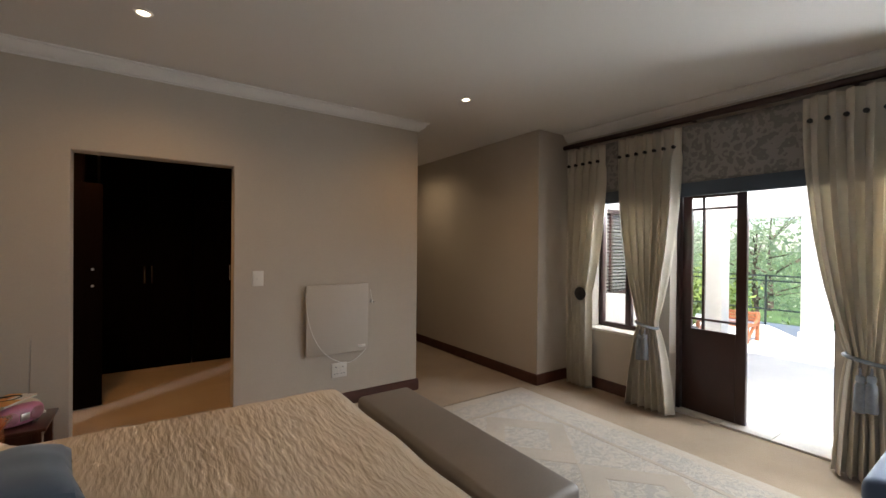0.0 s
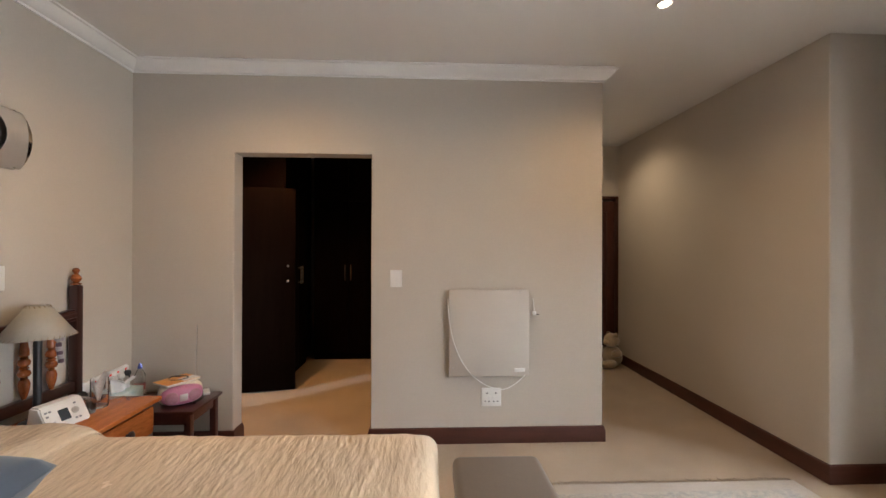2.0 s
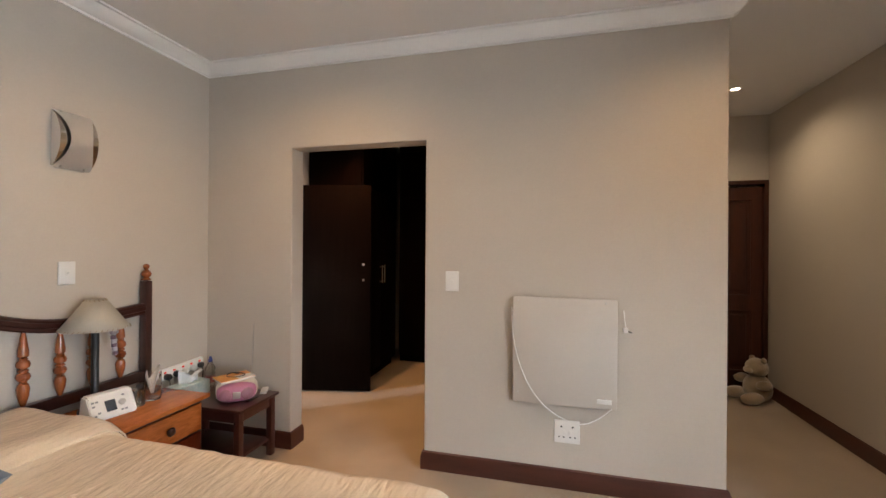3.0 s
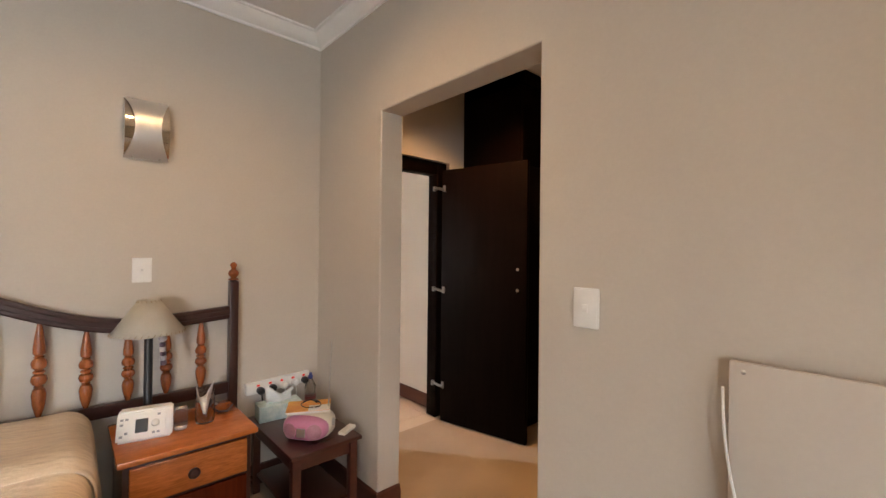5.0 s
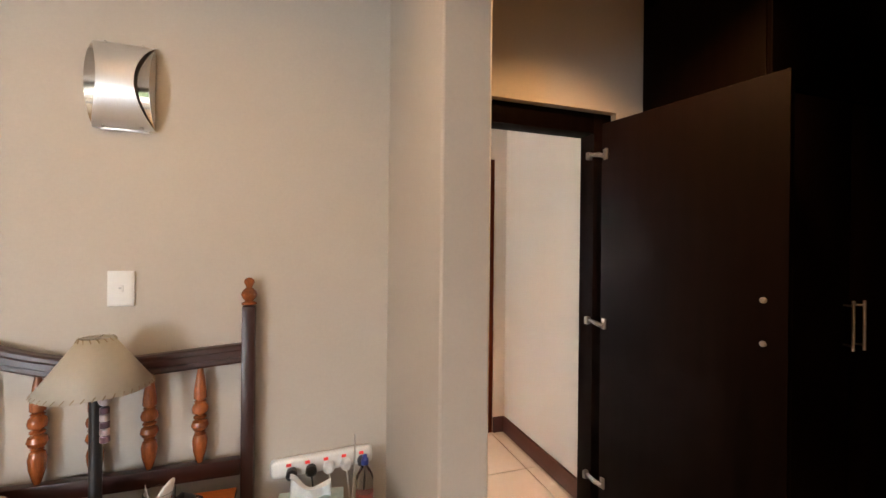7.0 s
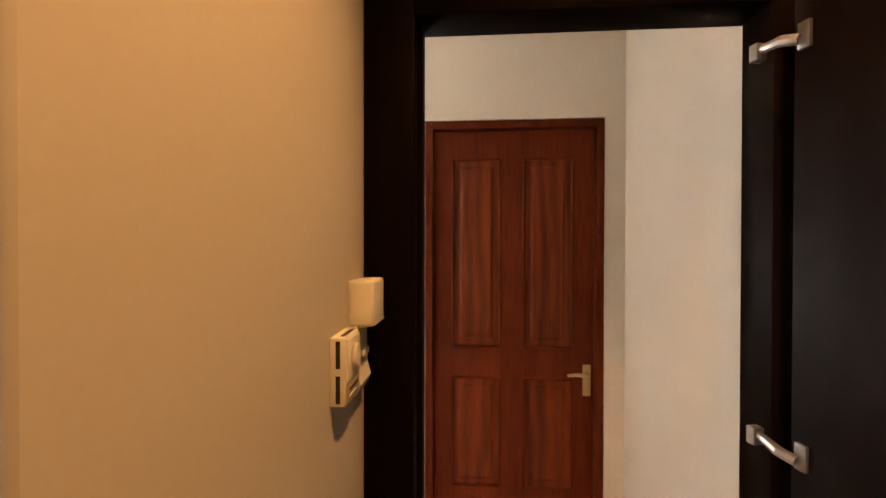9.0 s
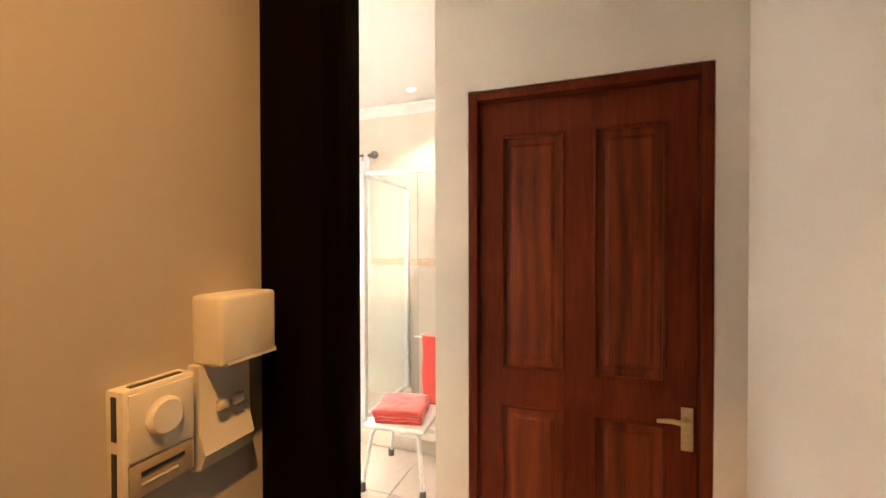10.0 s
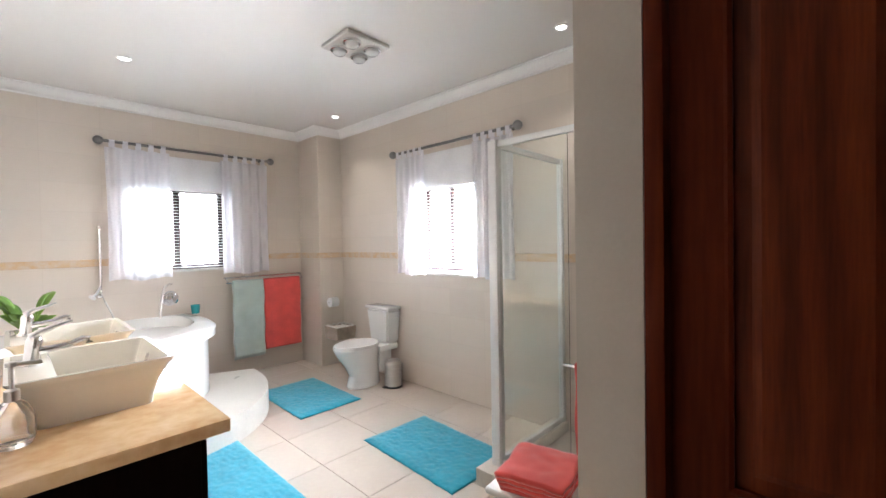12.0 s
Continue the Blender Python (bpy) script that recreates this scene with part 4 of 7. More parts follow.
def downlight(x, y, z, power, color, lens, spot=100):
    d = thing("downlight", "small round recessed ceiling downlight, lit", "downlight", pose(x, y, z), "recessed downlights")
    bm = B(); lathe(bm, [(0.030, -0.004), (0.034, -0.008), (0.043, -0.006), (0.046, 0.0)], 24, cap=False); part("ring", bm, WHITE_PLASTIC, d)
    bm = B(); lathe(bm, [(0.001, -0.0035), (0.029, -0.0035), (0.029, -0.001)], 20); part("lens", bm, lens, d, "glowing lens")
    lamp("downlight_beam", "SPOT", power, look((x, y, z - 0.012), (x, y, 0)), color, spot=radians(spot))
    return d


downlight(2.227, 3.108, CZ, 9, WARM, LENS, 158)
downlight(-0.013, 3.095, CZ, 9.5, WARM, LENS, 158)
downlight(2.80, 5.30, CZ, 7.5, (1.0, 0.74, 0.46), LENS, 150)
downlight(-0.42, 4.68, CZ, 27, (1.0, 0.52, 0.20), LENS, 124)
# unseen second dressing-room lamp, added to brighten the floor and intercom wall
downlight(0.85, 5.15, CZ, 6, (1.0, 0.52, 0.20), LENS, 124)
downlight(-3.83, 0.55, BZ, 12, (1, 0.88, 0.76), COOL_LENS)
downlight(-2.01, 0.72, BZ, 12, (1, 0.88, 0.76), COOL_LENS)
downlight(-2.03, 3.20, BZ, 6, (1, 0.82, 0.6), COOL_LENS, 66)
downlight(-3.85, 3.14, BZ, 12, (1, 0.88, 0.76), COOL_LENS)

# ---- switches, socket, board on the wall ----
def plate(name, label, category, w, h, m, rockers=1):
    s = thing(name, label, category, m)
    bm = B(); box(bm, -w / 2, w / 2, -0.009, 0, -h / 2, h / 2, 0.004); part("plate", bm, WHITE_PLASTIC, s)
    bm = B(); box(bm, -w / 2 + 0.006, w / 2 - 0.006, -0.0105, -0.008, -h / 2 + 0.006, h / 2 - 0.006, 0.001); part("inner_plate", bm, WHITE_PLASTIC, s)
    for i in range(rockers):
        x = (i - (rockers - 1) / 2) * 0.03
        bm = B(); box(bm, x - 0.009, x + 0.009, -0.0145, -0.010, -0.012, 0.012, 0.002); part("rocker", bm, WHITE_PLASTIC, s)
    return s


plate("light_switch", "white rectangular light switch on the greige wall", "light switch", 0.086, 0.125, pose(0.733, 3.95, 1.20))
GREYMARK = mat("pale_grey_mark", (0.5, 0.5, 0.49), 0.5)
sw2 = plate("light_switch", "white single light switch above the bedside lamp", "light switch", 0.080, 0.122, pose(-1.13, 3.023, 1.262, 0, 0, 90))
bm = B(); box(bm, -0.004, 0.004, -0.0155, -0.014, -0.002, 0.005, 0.0008); part("marking", bm, GREYMARK, sw2)
so = plate("wall_socket", "white double plug socket below the wall board", "socket", 0.145, 0.135, pose(1.43, 3.95, 0.335), rockers=2)
for dx in (-0.045, -0.018, 0.018, 0.045):
    bm = B(); lathe(bm, [(0.005, 0), (0.0045, 0.0006)], 8, pose(dx, -0.0105, -0.03, 90, 0, 0)); part("pin_hole", bm, BLACK_PLASTIC, so)
for dx in (-0.032, 0.032):
    bm = B(); lathe(bm, [(0.006, 0), (0.0055, 0.0006)], 8, pose(dx, -0.0105, 0.03, 90, 0, 0)); part("pin_hole", bm, BLACK_PLASTIC, so)
BOARDM = mat("board_paint", (0.52, 0.475, 0.42), 0.55, 0.015, 2, 90, 0.05, 0.001)
wb = thing("panel_heater", "flat greige panel heater mounted on the wall with a white cable", "heater")
bm = B(); box(bm, 1.117, 1.697, 3.905, 3.922, 0.50, 1.122, 0.004); part("panel", bm, BOARDM, wb)
for x in (1.16, 1.65):
    for z in (0.54, 1.08):
        bm = B(); box(bm, x - 0.012, x + 0.012, 3.922, 3.949, z - 0.012, z + 0.012); part("spacer", bm, WHITE_PLASTIC, wb)
        bm = B(); lathe(bm, [(0.006, 0), (0.003, 0.003)], 10, pose(x - 0.015, 3.905, z + 0.02, 90, 0, 0)); part("screw", bm, STEEL, wb)
bm = B(); box(bm, 1.59, 1.668, 3.899, 3.906, 0.53, 0.556, 0.002); part("badge", bm, WHITE_PLASTIC, wb, "small white badge")
pts = []
for i in range(25):
    u = i / 24
    x = 1.108 + 0.56 * u ** 1.9
    z = 1.06 - 0.66 * math.sin(min(1, u * 1.12) * math.pi / 2) ** 0.9 + (0.11 * ((u - 0.8) / 0.2) ** 2 if u > 0.8 else 0)
    pts.append((x, 3.893, z))
bm = B(); tube(bm, pts, 0.0035, 6); part("cable", bm, WHITE_PLASTIC, wb, "thin white cable")
tv = thing("plug", "small white plug dangling from the wall on a short lead", "plug")
bm = B(); tube(bm, [(1.735, 3.944, 1.06), (1.74, 3.938, 1.0), (1.745, 3.934, 0.96)], 0.003, 6); part("lead", bm, WHITE_PLASTIC, tv)
bm = B(); box(bm, 1.732, 1.755, 3.922, 3.948, 0.935, 0.962, 0.004); part("body", bm, WHITE_PLASTIC, tv)
bm = B(); tube(bm, [(1.755, 3.935, 0.943), (1.776, 3.935, 0.938)], 0.004, 6); part("pin", bm, BLACK_PLASTIC, tv)

# ---- wall lamp ----
sc = thing("wall_lamp", "curved brushed-steel wall light with waisted front shade, unlit", "wall lamp", pose(-1.13, 3.032, 1.953, 0, 0, 90))


def curved(bm, wfun, r, h, y_out, n=28):
    vs = []
    for i in range(n + 1):
        v = i / n * 2 - 1
        d = y_out * (1 - v * v) ** 0.75 + 0.014
        w = wfun(v)
        vs.append((bm.verts.new((-w, -d, v * h / 2)), bm.verts.new((w, -d, v * h / 2))))
    for a, b in zip(vs, vs[1:]):
        bm.faces.new((a[0], a[1], b[1], b[0]))
    return vs


bm = B(); curved(bm, lambda v: 0.090, 0, 0.285, 0.066); part("inner_shade", bm, BRONZED, sc, "shiny nickel inner shade")
for s_ in (0, 1):
    bm = B(); vs = curved(bm, lambda v: 0.0885, 0, 0.282, 0.064)
    bmesh.ops.delete(bm, geom=list(bm.faces), context="FACES_ONLY")
    bm.faces.new([a[s_] for a in vs])
    part("side_plate", bm, SATINSTEEL, sc, "grey steel end plate")
bm = B(); curved(bm, lambda v: 0.052 + 0.041 * abs(v) ** 2.0, 0, 0.292, 0.082); c = part("front_shade", bm, SATINSTEEL, sc, "satin steel front shade"); s = c.modifiers.new("t", "SOLIDIFY"); s.thickness = 0.002; s = c.modifiers.new("crisp", "EDGE_SPLIT"); s.split_angle = radians(30)
bm = B(); box(bm, -0.07, 0.07, -0.016, 0, -0.15, 0.15, 0.003); part("back_plate", bm, STEEL, sc)
for x in (-0.055, 0.055):
    for z in (-0.14, 0.14):
        bm = B(); lathe(bm, [(0.006, 0), (0.006, 0.006), (0.003, 0.009)], 10, pose(x, -0.024, z, 90, 0, 0)); part("screw", bm, STEEL, sc)

# ---- nightstand and what stands on it ----
ns = thing("nightstand", "redwood nightstand with dark body and one drawer", "nightstand", pose(-0.81, 3.148, 0))
bm = B(); box(bm, -0.235, 0.235, -0.255, 0.255, 0.535, 0.56, 0.006); part("top", bm, REDWOOD, ns)
bm = B(); box(bm, -0.215, 0.195, -0.235, 0.235, 0.06, 0.535, 0.004); part("body", bm, MAHOG_DARK, ns)
bm = B(); box(bm, 0.195, 0.213, -0.215, 0.215, 0.365, 0.515, 0.005); dr = part("drawer", bm, REDWOOD, ns)
bm = B(); lathe(bm, [(0.008, 0), (0.008, 0.012), (0.021, 0.018), (0.023, 0.026), (0.016, 0.034), (0.002, 0.037)], 16, pose(0.213, 0, 0.44, 0, 90, 0)); part("knob", bm, MAHOG_DARK, dr)
bm = B(); box(bm, 0.195, 0.21, -0.215, 0.215, 0.09, 0.35, 0.004); part("door", bm, MAHOG, ns)
for x in (-0.19, 0.17):
    for y in (-0.21, 0.21):
        bm = B(); box(bm, x - 0.025, x + 0.025, y - 0.025, y + 0.025, 0, 0.06, 0.003); part("foot", bm, MAHOG_DARK, ns)

PARCH = let_through(mat("parchment_shade", (0.50, 0.455, 0.37), 0.45, 0.04, 6, 70, 0.15, 0.001), (0.5, 0.44, 0.34), 0.2)
lp = thing("table_lamp", "bedside lamp with stitched parchment shade and dark column", "table lamp", pose(-0.935, 3.03, 0.56) @ Matrix.Diagonal((1, 1, 0.97, 1)))
bm = B(); lathe(bm, [(0.07, 0), (0.07, 0.012), (0.05, 0.02), (0.022, 0.03), (0.017, 0.05), (0.017, 0.50), (0.008, 0.51)], 20); part("column", bm, BLACK_PLASTIC, lp)
bm = B()
for a, b in (((0.146, 0.435), (0.042, 0.59)),):
    n = 48
    lo = [bm.verts.new((a[0] * math.cos(2 * math.pi * i / n), a[0] * math.sin(2 * math.pi * i / n), a[1] + 0.002 * math.sin(5 * 2 * math.pi * i / n))) for i in range(n)]
    mid = [bm.verts.new((0.092 * math.cos(2 * math.pi * i / n), 0.092 * math.sin(2 * math.pi * i / n), 0.515)) for i in range(n)]
    hi = [bm.verts.new((b[0] * math.cos(2 * math.pi * i / n), b[0] * math.sin(2 * math.pi * i / n), b[1])) for i in range(n)]
    for i in range(n):
        j = (i + 1) % n
        bm.faces.new((lo[i], lo[j], mid[j], mid[i])), bm.faces.new((mid[i], mid[j], hi[j], hi[i]))
sh = part("shade", bm, PARCH, lp, "cream parchment shade with leather stitching"); s = sh.modifiers.new("t", "SOLIDIFY"); s.thickness = 0.0025
bm = B()
for i in range(40):
    a = 2 * math.pi * i / 40
    bar(bm, (0.1475 * math.cos(a), 0.1475 * math.sin(a), 0.434), (0.141 * math.cos(a + 0.05), 0.141 * math.sin(a + 0.05), 0.445), 0.0022, 0.0022)
for i in range(16):
    a = 2 * math.pi * i / 16
    bar(bm, (0.0435 * math.cos(a), 0.0435 * math.sin(a), 0.591), (0.050 * math.cos(a + 0.12), 0.050 * math.sin(a + 0.12), 0.580), 0.0022, 0.0022)
tagged(part("stitching", bm, mat("stitch_leather", (0.36, 0.28, 0.18), 0.8), sh), kind="stuff")
bm = B(); tube(bm, [(-0.045, 0, 0.588), (0.045, 0, 0.588)], 0.002, 6); tube(bm, [(0, -0.045, 0.588), (0, 0.045, 0.588)], 0.002, 6); tube(bm, [(0, 0, 0.50), (0, 0, 0.589)], 0.004, 6); part("carrier", bm, STEEL, lp)
pm = mat("plush_grey", (0.42, 0.36, 0.36), 0.95, 0.1, 30, 300, 0.6, 0.003, sheen=0.5)
pm2 = mat("plush_plum", (0.11, 0.06, 0.08), 0.95, 0.1, 30, 300, 0.6, 0.003, sheen=0.5)
ch = thing("lamp_charm", "small striped plush charm hanging under the lampshade", "plush toy", pose(-0.875, 3.075, 0.875))
bm = B(); tube(bm, [(0, 0, 0.14), (0.003, 0, 0.06)], 0.0015, 5); part("cord", bm, BLACK_PLASTIC, ch)
for i in range(5):
    bm = B(); lathe(bm, [(0.008, -0.011), (0.0125, -0.008), (0.0125, 0.008), (0.008, 0.011)], 12, pose(0.002 * i, 0.001 * i, 0.055 - 0.02 * i)); part("band", bm, pm if i % 2 else pm2, ch)

bm = B()
for c_, r_ in (((0.0, 0.0, 0.085), 0.017), ((0.012, 0.006, 0.083), 0.010), ((-0.004, 0.011, 0.099), 0.006), ((-0.004, -0.011, 0.099), 0.006)):
    bmesh.ops.create_icosphere(bm, subdivisions=2, radius=r_, matrix=Matrix.Translation(c_))
part("head", bm, pm, ch)

GREYPL = mat("grey_print", (0.22, 0.23, 0.25), 0.5)
cp = thing("breathing_machine", "white bedside breathing machine with grey screen and dial", "medical device", pose(-0.83, 3.0, 0.561, 0, 0, 78) @ Matrix.Scale(1.12, 4))
bm = B()
prism(bm, [(-0.05, 0), (0.075, 0), (0.018, 0.098), (-0.03, 0.10)], -0.10, 0.075, pose(0, 0, 0, 90, 0, 90) )
bmesh.ops.bevel(bm, geom=list(bm.edges), offset=0.007, segments=2, affect="EDGES")
bmesh.ops.transform(bm, matrix=pose(0, 0, 0, 0, 0, 180), verts=bm.verts)
part("housing", bm, WHITE_PLASTIC, cp)
bm = B(); box(bm, -0.075, 0.078, -0.003, 0.002, -0.045, 0.045, 0.002, m=pose(0, -0.0485, 0.048, -30.2, 0, 0)); part("front_panel", bm, WHITE_PLASTIC, cp)
bm = B(); box(bm, -0.018, 0.022, -0.005, 0.0, -0.024, 0.026, 0.002, m=pose(0, -0.0485, 0.048, -30.2, 0, 0)); part("screen", bm, mat("dark_screen", (0.04, 0.05, 0.06), 0.15), cp)
bm = B(); lathe(bm, [(0.014, 0), (0.013, 0.008), (0.008, 0.009)], 20, pose(0.045, -0.049, 0.053, 59.8, 0, 0)); part("dial", bm, STEEL, cp)
for x, z in ((-0.06, 0.03), (-0.045, 0.03), (-0.06, 0.012), (-0.06, -0.03), (-0.045, -0.02), (0.055, 0.035), (0.055, -0.03), (0.04, -0.03)):
    bm = B(); box(bm, x - 0.005, x + 0.005, -0.0042, -0.002, z - 0.004, z + 0.004, m=pose(0, -0.0485, 0.048, -30.2, 0, 0)); part("mark", bm, GREYPL, cp)
bm = B(); box(bm, 0.102, 0.15, -0.045, 0.045, 0.0, 0.075, 0.012, 3); part("water_tank", bm, glass_mat("smoky_plastic", (0.75, 0.74, 0.73), 0.15), cp, "clear grey water tank")

gl = thing("drinking_glass", "clear drinking glass with a folded tissue in it", "glass", pose(-0.80, 3.235, 0.561))
bm = B(); lathe(bm, [(0.001, 0), (0.038, 0), (0.041, 0.02), (0.040, 0.150), (0.038, 0.150), (0.038, 0.02), (0.034, 0.008), (0.001, 0.007)], 24); part("tumbler", bm, CLEAR, gl)
bm = B()
grid(bm, lambda u, v: (-0.005 + (0.006 + 0.032 * v) * math.cos(u * 5) * (1 - 0.6 * u), (0.006 + 0.03 * v) * math.sin(u * 5), 0.03 + 0.155 * v * (0.75 + 0.25 * math.sin(u * 7))), 16, 8)
c = part("tissue", bm, mat("tissue_paper", (0.78, 0.78, 0.77), 0.95), gl); s = c.modifiers.new("t", "SOLIDIFY"); s.thickness = 0.001
ps = thing("power_adapter", "black mask connector with clear ring and cord on the nightstand", "cable", pose(-0.93, 3.29, 0.561))
bm = B(); lathe(bm, [(0.02, 0), (0.026, 0.015), (0.026, 0.045), (0.014, 0.055)], 14, pose(0, 0, 0.028, 60, 0, 30)); part("connector", bm, BLACK_PLASTIC, ps)
bm = B(); lathe(bm, [(0.022, -0.02), (0.024, 0), (0.02, 0.006)], 14, pose(0.0, 0, 0.028, 60, 0, 30)); part("ring", bm, CHROME, ps)
bm = B(); tube(bm, [(0.0, 0.0, 0.02), (0.06, 0.02, 0.006), (0.08, 0.055, 0.005), (0.0, 0.10, 0.005), (-0.05, 0.115, -0.05), (-0.06, 0.12, -0.25)], 0.004, 6); part("cord", bm, BLACK_PLASTIC, ps)

# ---- low table and what stands on it ----
CHERRY = mat("dark_cherry", (0.055, 0.015, 0.011), 0.3, 0.25, 3, 40, 0.1, 0.001, stretch=(5, 0.8, 5), coat=0.4)
st = thing("side_table", "small dark cherry side table in the corner", "side table", pose(-0.775, 3.697, 0))
bm = B(); box(bm, -0.312, 0.312, -0.185, 0.185, 0.40, 0.42, 0.005); part("top", bm, CHERRY, st)
for a in ((-0.265, 0.265, -0.16, -0.14), (-0.265, 0.265, 0.14, 0.16), (-0.275, -0.255, -0.14, 0.14), (0.255, 0.275, -0.14, 0.14)):
    bm = B(); box(bm, *a, 0.33, 0.40, 0.002); part("apron", bm, CHERRY, st)
for x in (-0.27, 0.27):
    for y in (-0.15, 0.15):
        bm = B(); box(bm, x - 0.02, x + 0.02, y - 0.02, y + 0.02, 0, 0.40, 0.003); part("leg", bm, CHERRY, st)
bm = B(); box(bm, -0.27, 0.27, -0.15, 0.15, 0.10, 0.115, 0.002); part("shelf", bm, CHERRY, st)

PINK = mat("pink_plastic", (0.50, 0.19, 0.30), 0.3, 0.04, 6, 60, 0.03, 0.0005)
PINKD = mat("pink_grille", (0.36, 0.17, 0.21), 0.35, 0.1, 40, 200, 0.3, 0.001)
rd = thing("portable_radio", "rounded pink and white portable radio with a long aerial", "radio", pose(-0.625, 3.67, 0.421, 0, 0, 40))


def rounded(bm, c, h, e=0.62, nu=28, nv=14):
    """A soft-cornered oval body about c with half sizes h."""
    def f(u, v):
        a, b = u * 2 * math.pi, (v - 0.5) * math.pi
        p = lambda q: math.copysign(abs(q) ** e, q)
        return (c[0] + h[0] * p(math.cos(b)) * p(math.cos(a)), c[1] + h[1] * p(math.cos(b)) * p(math.sin(a)), c[2] + h[2] * p(math.sin(b)))
    grid(bm, f, nu, nv)
    bmesh.ops.remove_doubles(bm, verts=bm.verts, dist=1e-4)
    return bm


bm = B(); rounded(bm, (0, 0.012, 0.066), (0.122, 0.075, 0.066)); part("body", bm, mat("ivory_plastic", (0.72, 0.66, 0.54), 0.35, 0.02), rd, "ivory rear shell")
bm = B(); rounded(bm, (0, -0.03, 0.064), (0.116, 0.064, 0.060), 0.72); shell = part("front_shell", bm, PINK, rd, "glossy pink front shell")
for s_ in (-1, 1):
    bm = B(); lathe(bm, [(0.037, -0.01), (0.037, 0.004), (0.032, 0.007), (0.012, 0.010), (0.001, 0.010)], 24, pose(s_ * 0.062, -0.083, 0.060, 90, 0, s_ * 16)); part("grille", bm, PINKD, shell, "dark pink speaker grille")
bm = B(); box(bm, -0.022, 0.022, -0.099, -0.088, 0.035, 0.078, 0.004); part("control_panel", bm, STEEL, shell)
bm = B(); lathe(bm, [(0.019, 0), (0.018, 0.006), (0.001, 0.007)], 18, pose(0.118, 0.012, 0.078, 0, 78, 0)); part("side_dial", bm, GREYMARK, rd)
bm = B(); tube(bm, [(0.085, 0.03, 0.09), (0.098, 0.035, 0.48)], [0.0038, 0.0026], 6); part("aerial", bm, STEEL, rd)
bk = thing("book", "orange and white softcover book lying on the radio", "book", pose(-0.655, 3.68, 0.5535, 0, 0, 62))
bm = B(); box(bm, -0.105, 0.105, -0.075, 0.075, 0.0, 0.012, 0.001); part("pages", bm, mat("paper", (0.72, 0.69, 0.62), 0.9), bk)
bm = B(); box(bm, -0.107, 0.107, -0.077, 0.077, 0.012, 0.0135); part("cover", bm, mat("orange_cover", (0.62, 0.17, 0.03), 0.4, 0.1, 9, 60, 0.03, 0.0005, color2=(0.80, 0.50, 0.10)), bk)
bm = B(); box(bm, 0.0, 0.1065, -0.0765, 0.0, 0.0136, 0.0142); part("cover_title_block", bm, WHITE_PLASTIC, bk)
hp = thing("earphone_cable", "coiled black earphone cable on the book", "cable", pose(-0.655, 3.69, 0.5685))
bm = B(); tube(bm, [((0.055 + 0.006 * math.sin(3 * a)) * math.cos(a), (0.05 + 0.004 * math.cos(2 * a)) * math.sin(a), 0.002 + 0.004 * a / 9) for a in [i * 0.3 for i in range(34)]], 0.0022, 5); part("coil", bm, BLACK_PLASTIC, hp)
bm = B(); box(bm, -0.045, -0.005, 0.03, 0.046, 0.0, 0.008, 0.002); part("inline_control", bm, BLACK_PLASTIC, hp)
AQUA = mat("aqua_print", (0.36, 0.52, 0.52), 0.5, 0.1, 25, 60, 0.03, 0.0005, color2=(0.66, 0.74, 0.72))
tb = thing("tissue_box", "aqua patterned tissue box with a tissue pulled up", "tissue box", pose(-0.985, 3.65, 0.421, 0, 0, 84))
bm = B(); box(bm, -0.115, 0.115, -0.055, 0.055, 0, 0.085, 0.002); part("carton", bm, AQUA, tb)
bm = B(); grid(bm, lambda u, v: (-0.07 + 0.14 * u, 0.012 * math.sin(u * 9 + v * 2) - 0.055 * max(0, v - 0.45), 0.08 + 0.10 * math.sin(min(1, v * 1.25) * 1.9) * (0.75 + 0.25 * math.cos(u * 5))), 18, 10); c = part("tissue", bm, mat("tissue_paper", (0.80, 0.80, 0.79), 0.95), tb); s = c.modifiers.new("t", "SOLIDIFY"); s.thickness = 0.001
bt = thing("water_bottle", "clear plastic water bottle with a blue sports cap", "bottle", pose(-1.0, 3.845, 0.421))
bm = B(); lathe(bm, [(0.001, 0), (0.029, 0.002), (0.032, 0.01), (0.032, 0.06), (0.029, 0.075), (0.032, 0.09), (0.032, 0.13), (0.013, 0.165), (0.012, 0.175)], 20); part("body", bm, glass_mat("bottle_plastic", (0.92, 0.95, 0.96), 0.05), bt)
bm = B(); lathe(bm, [(0.0305, 0.03), (0.0328, 0.03), (0.0328, 0.07), (0.0305, 0.07)], 20); part("label_wrap", bm, mat("red_wrap", (0.36, 0.11, 0.10), 0.4), bt)
bm = B(); lathe(bm, [(0.014, 0.172), (0.014, 0.19), (0.009, 0.195), (0.008, 0.207), (0.002, 0.209)], 14); part("cap", bm, mat("blue_cap", (0.03, 0.05, 0.25), 0.35), bt)
rm = single("remote_control", box(B(), -0.02, 0.02, -0.055, 0.055, 0, 0.016, 0.003), WHITE_PLASTIC, "small white remote control on the side table", "remote control", pose(-0.555, 3.845, 0.421, 0, 0, 30))

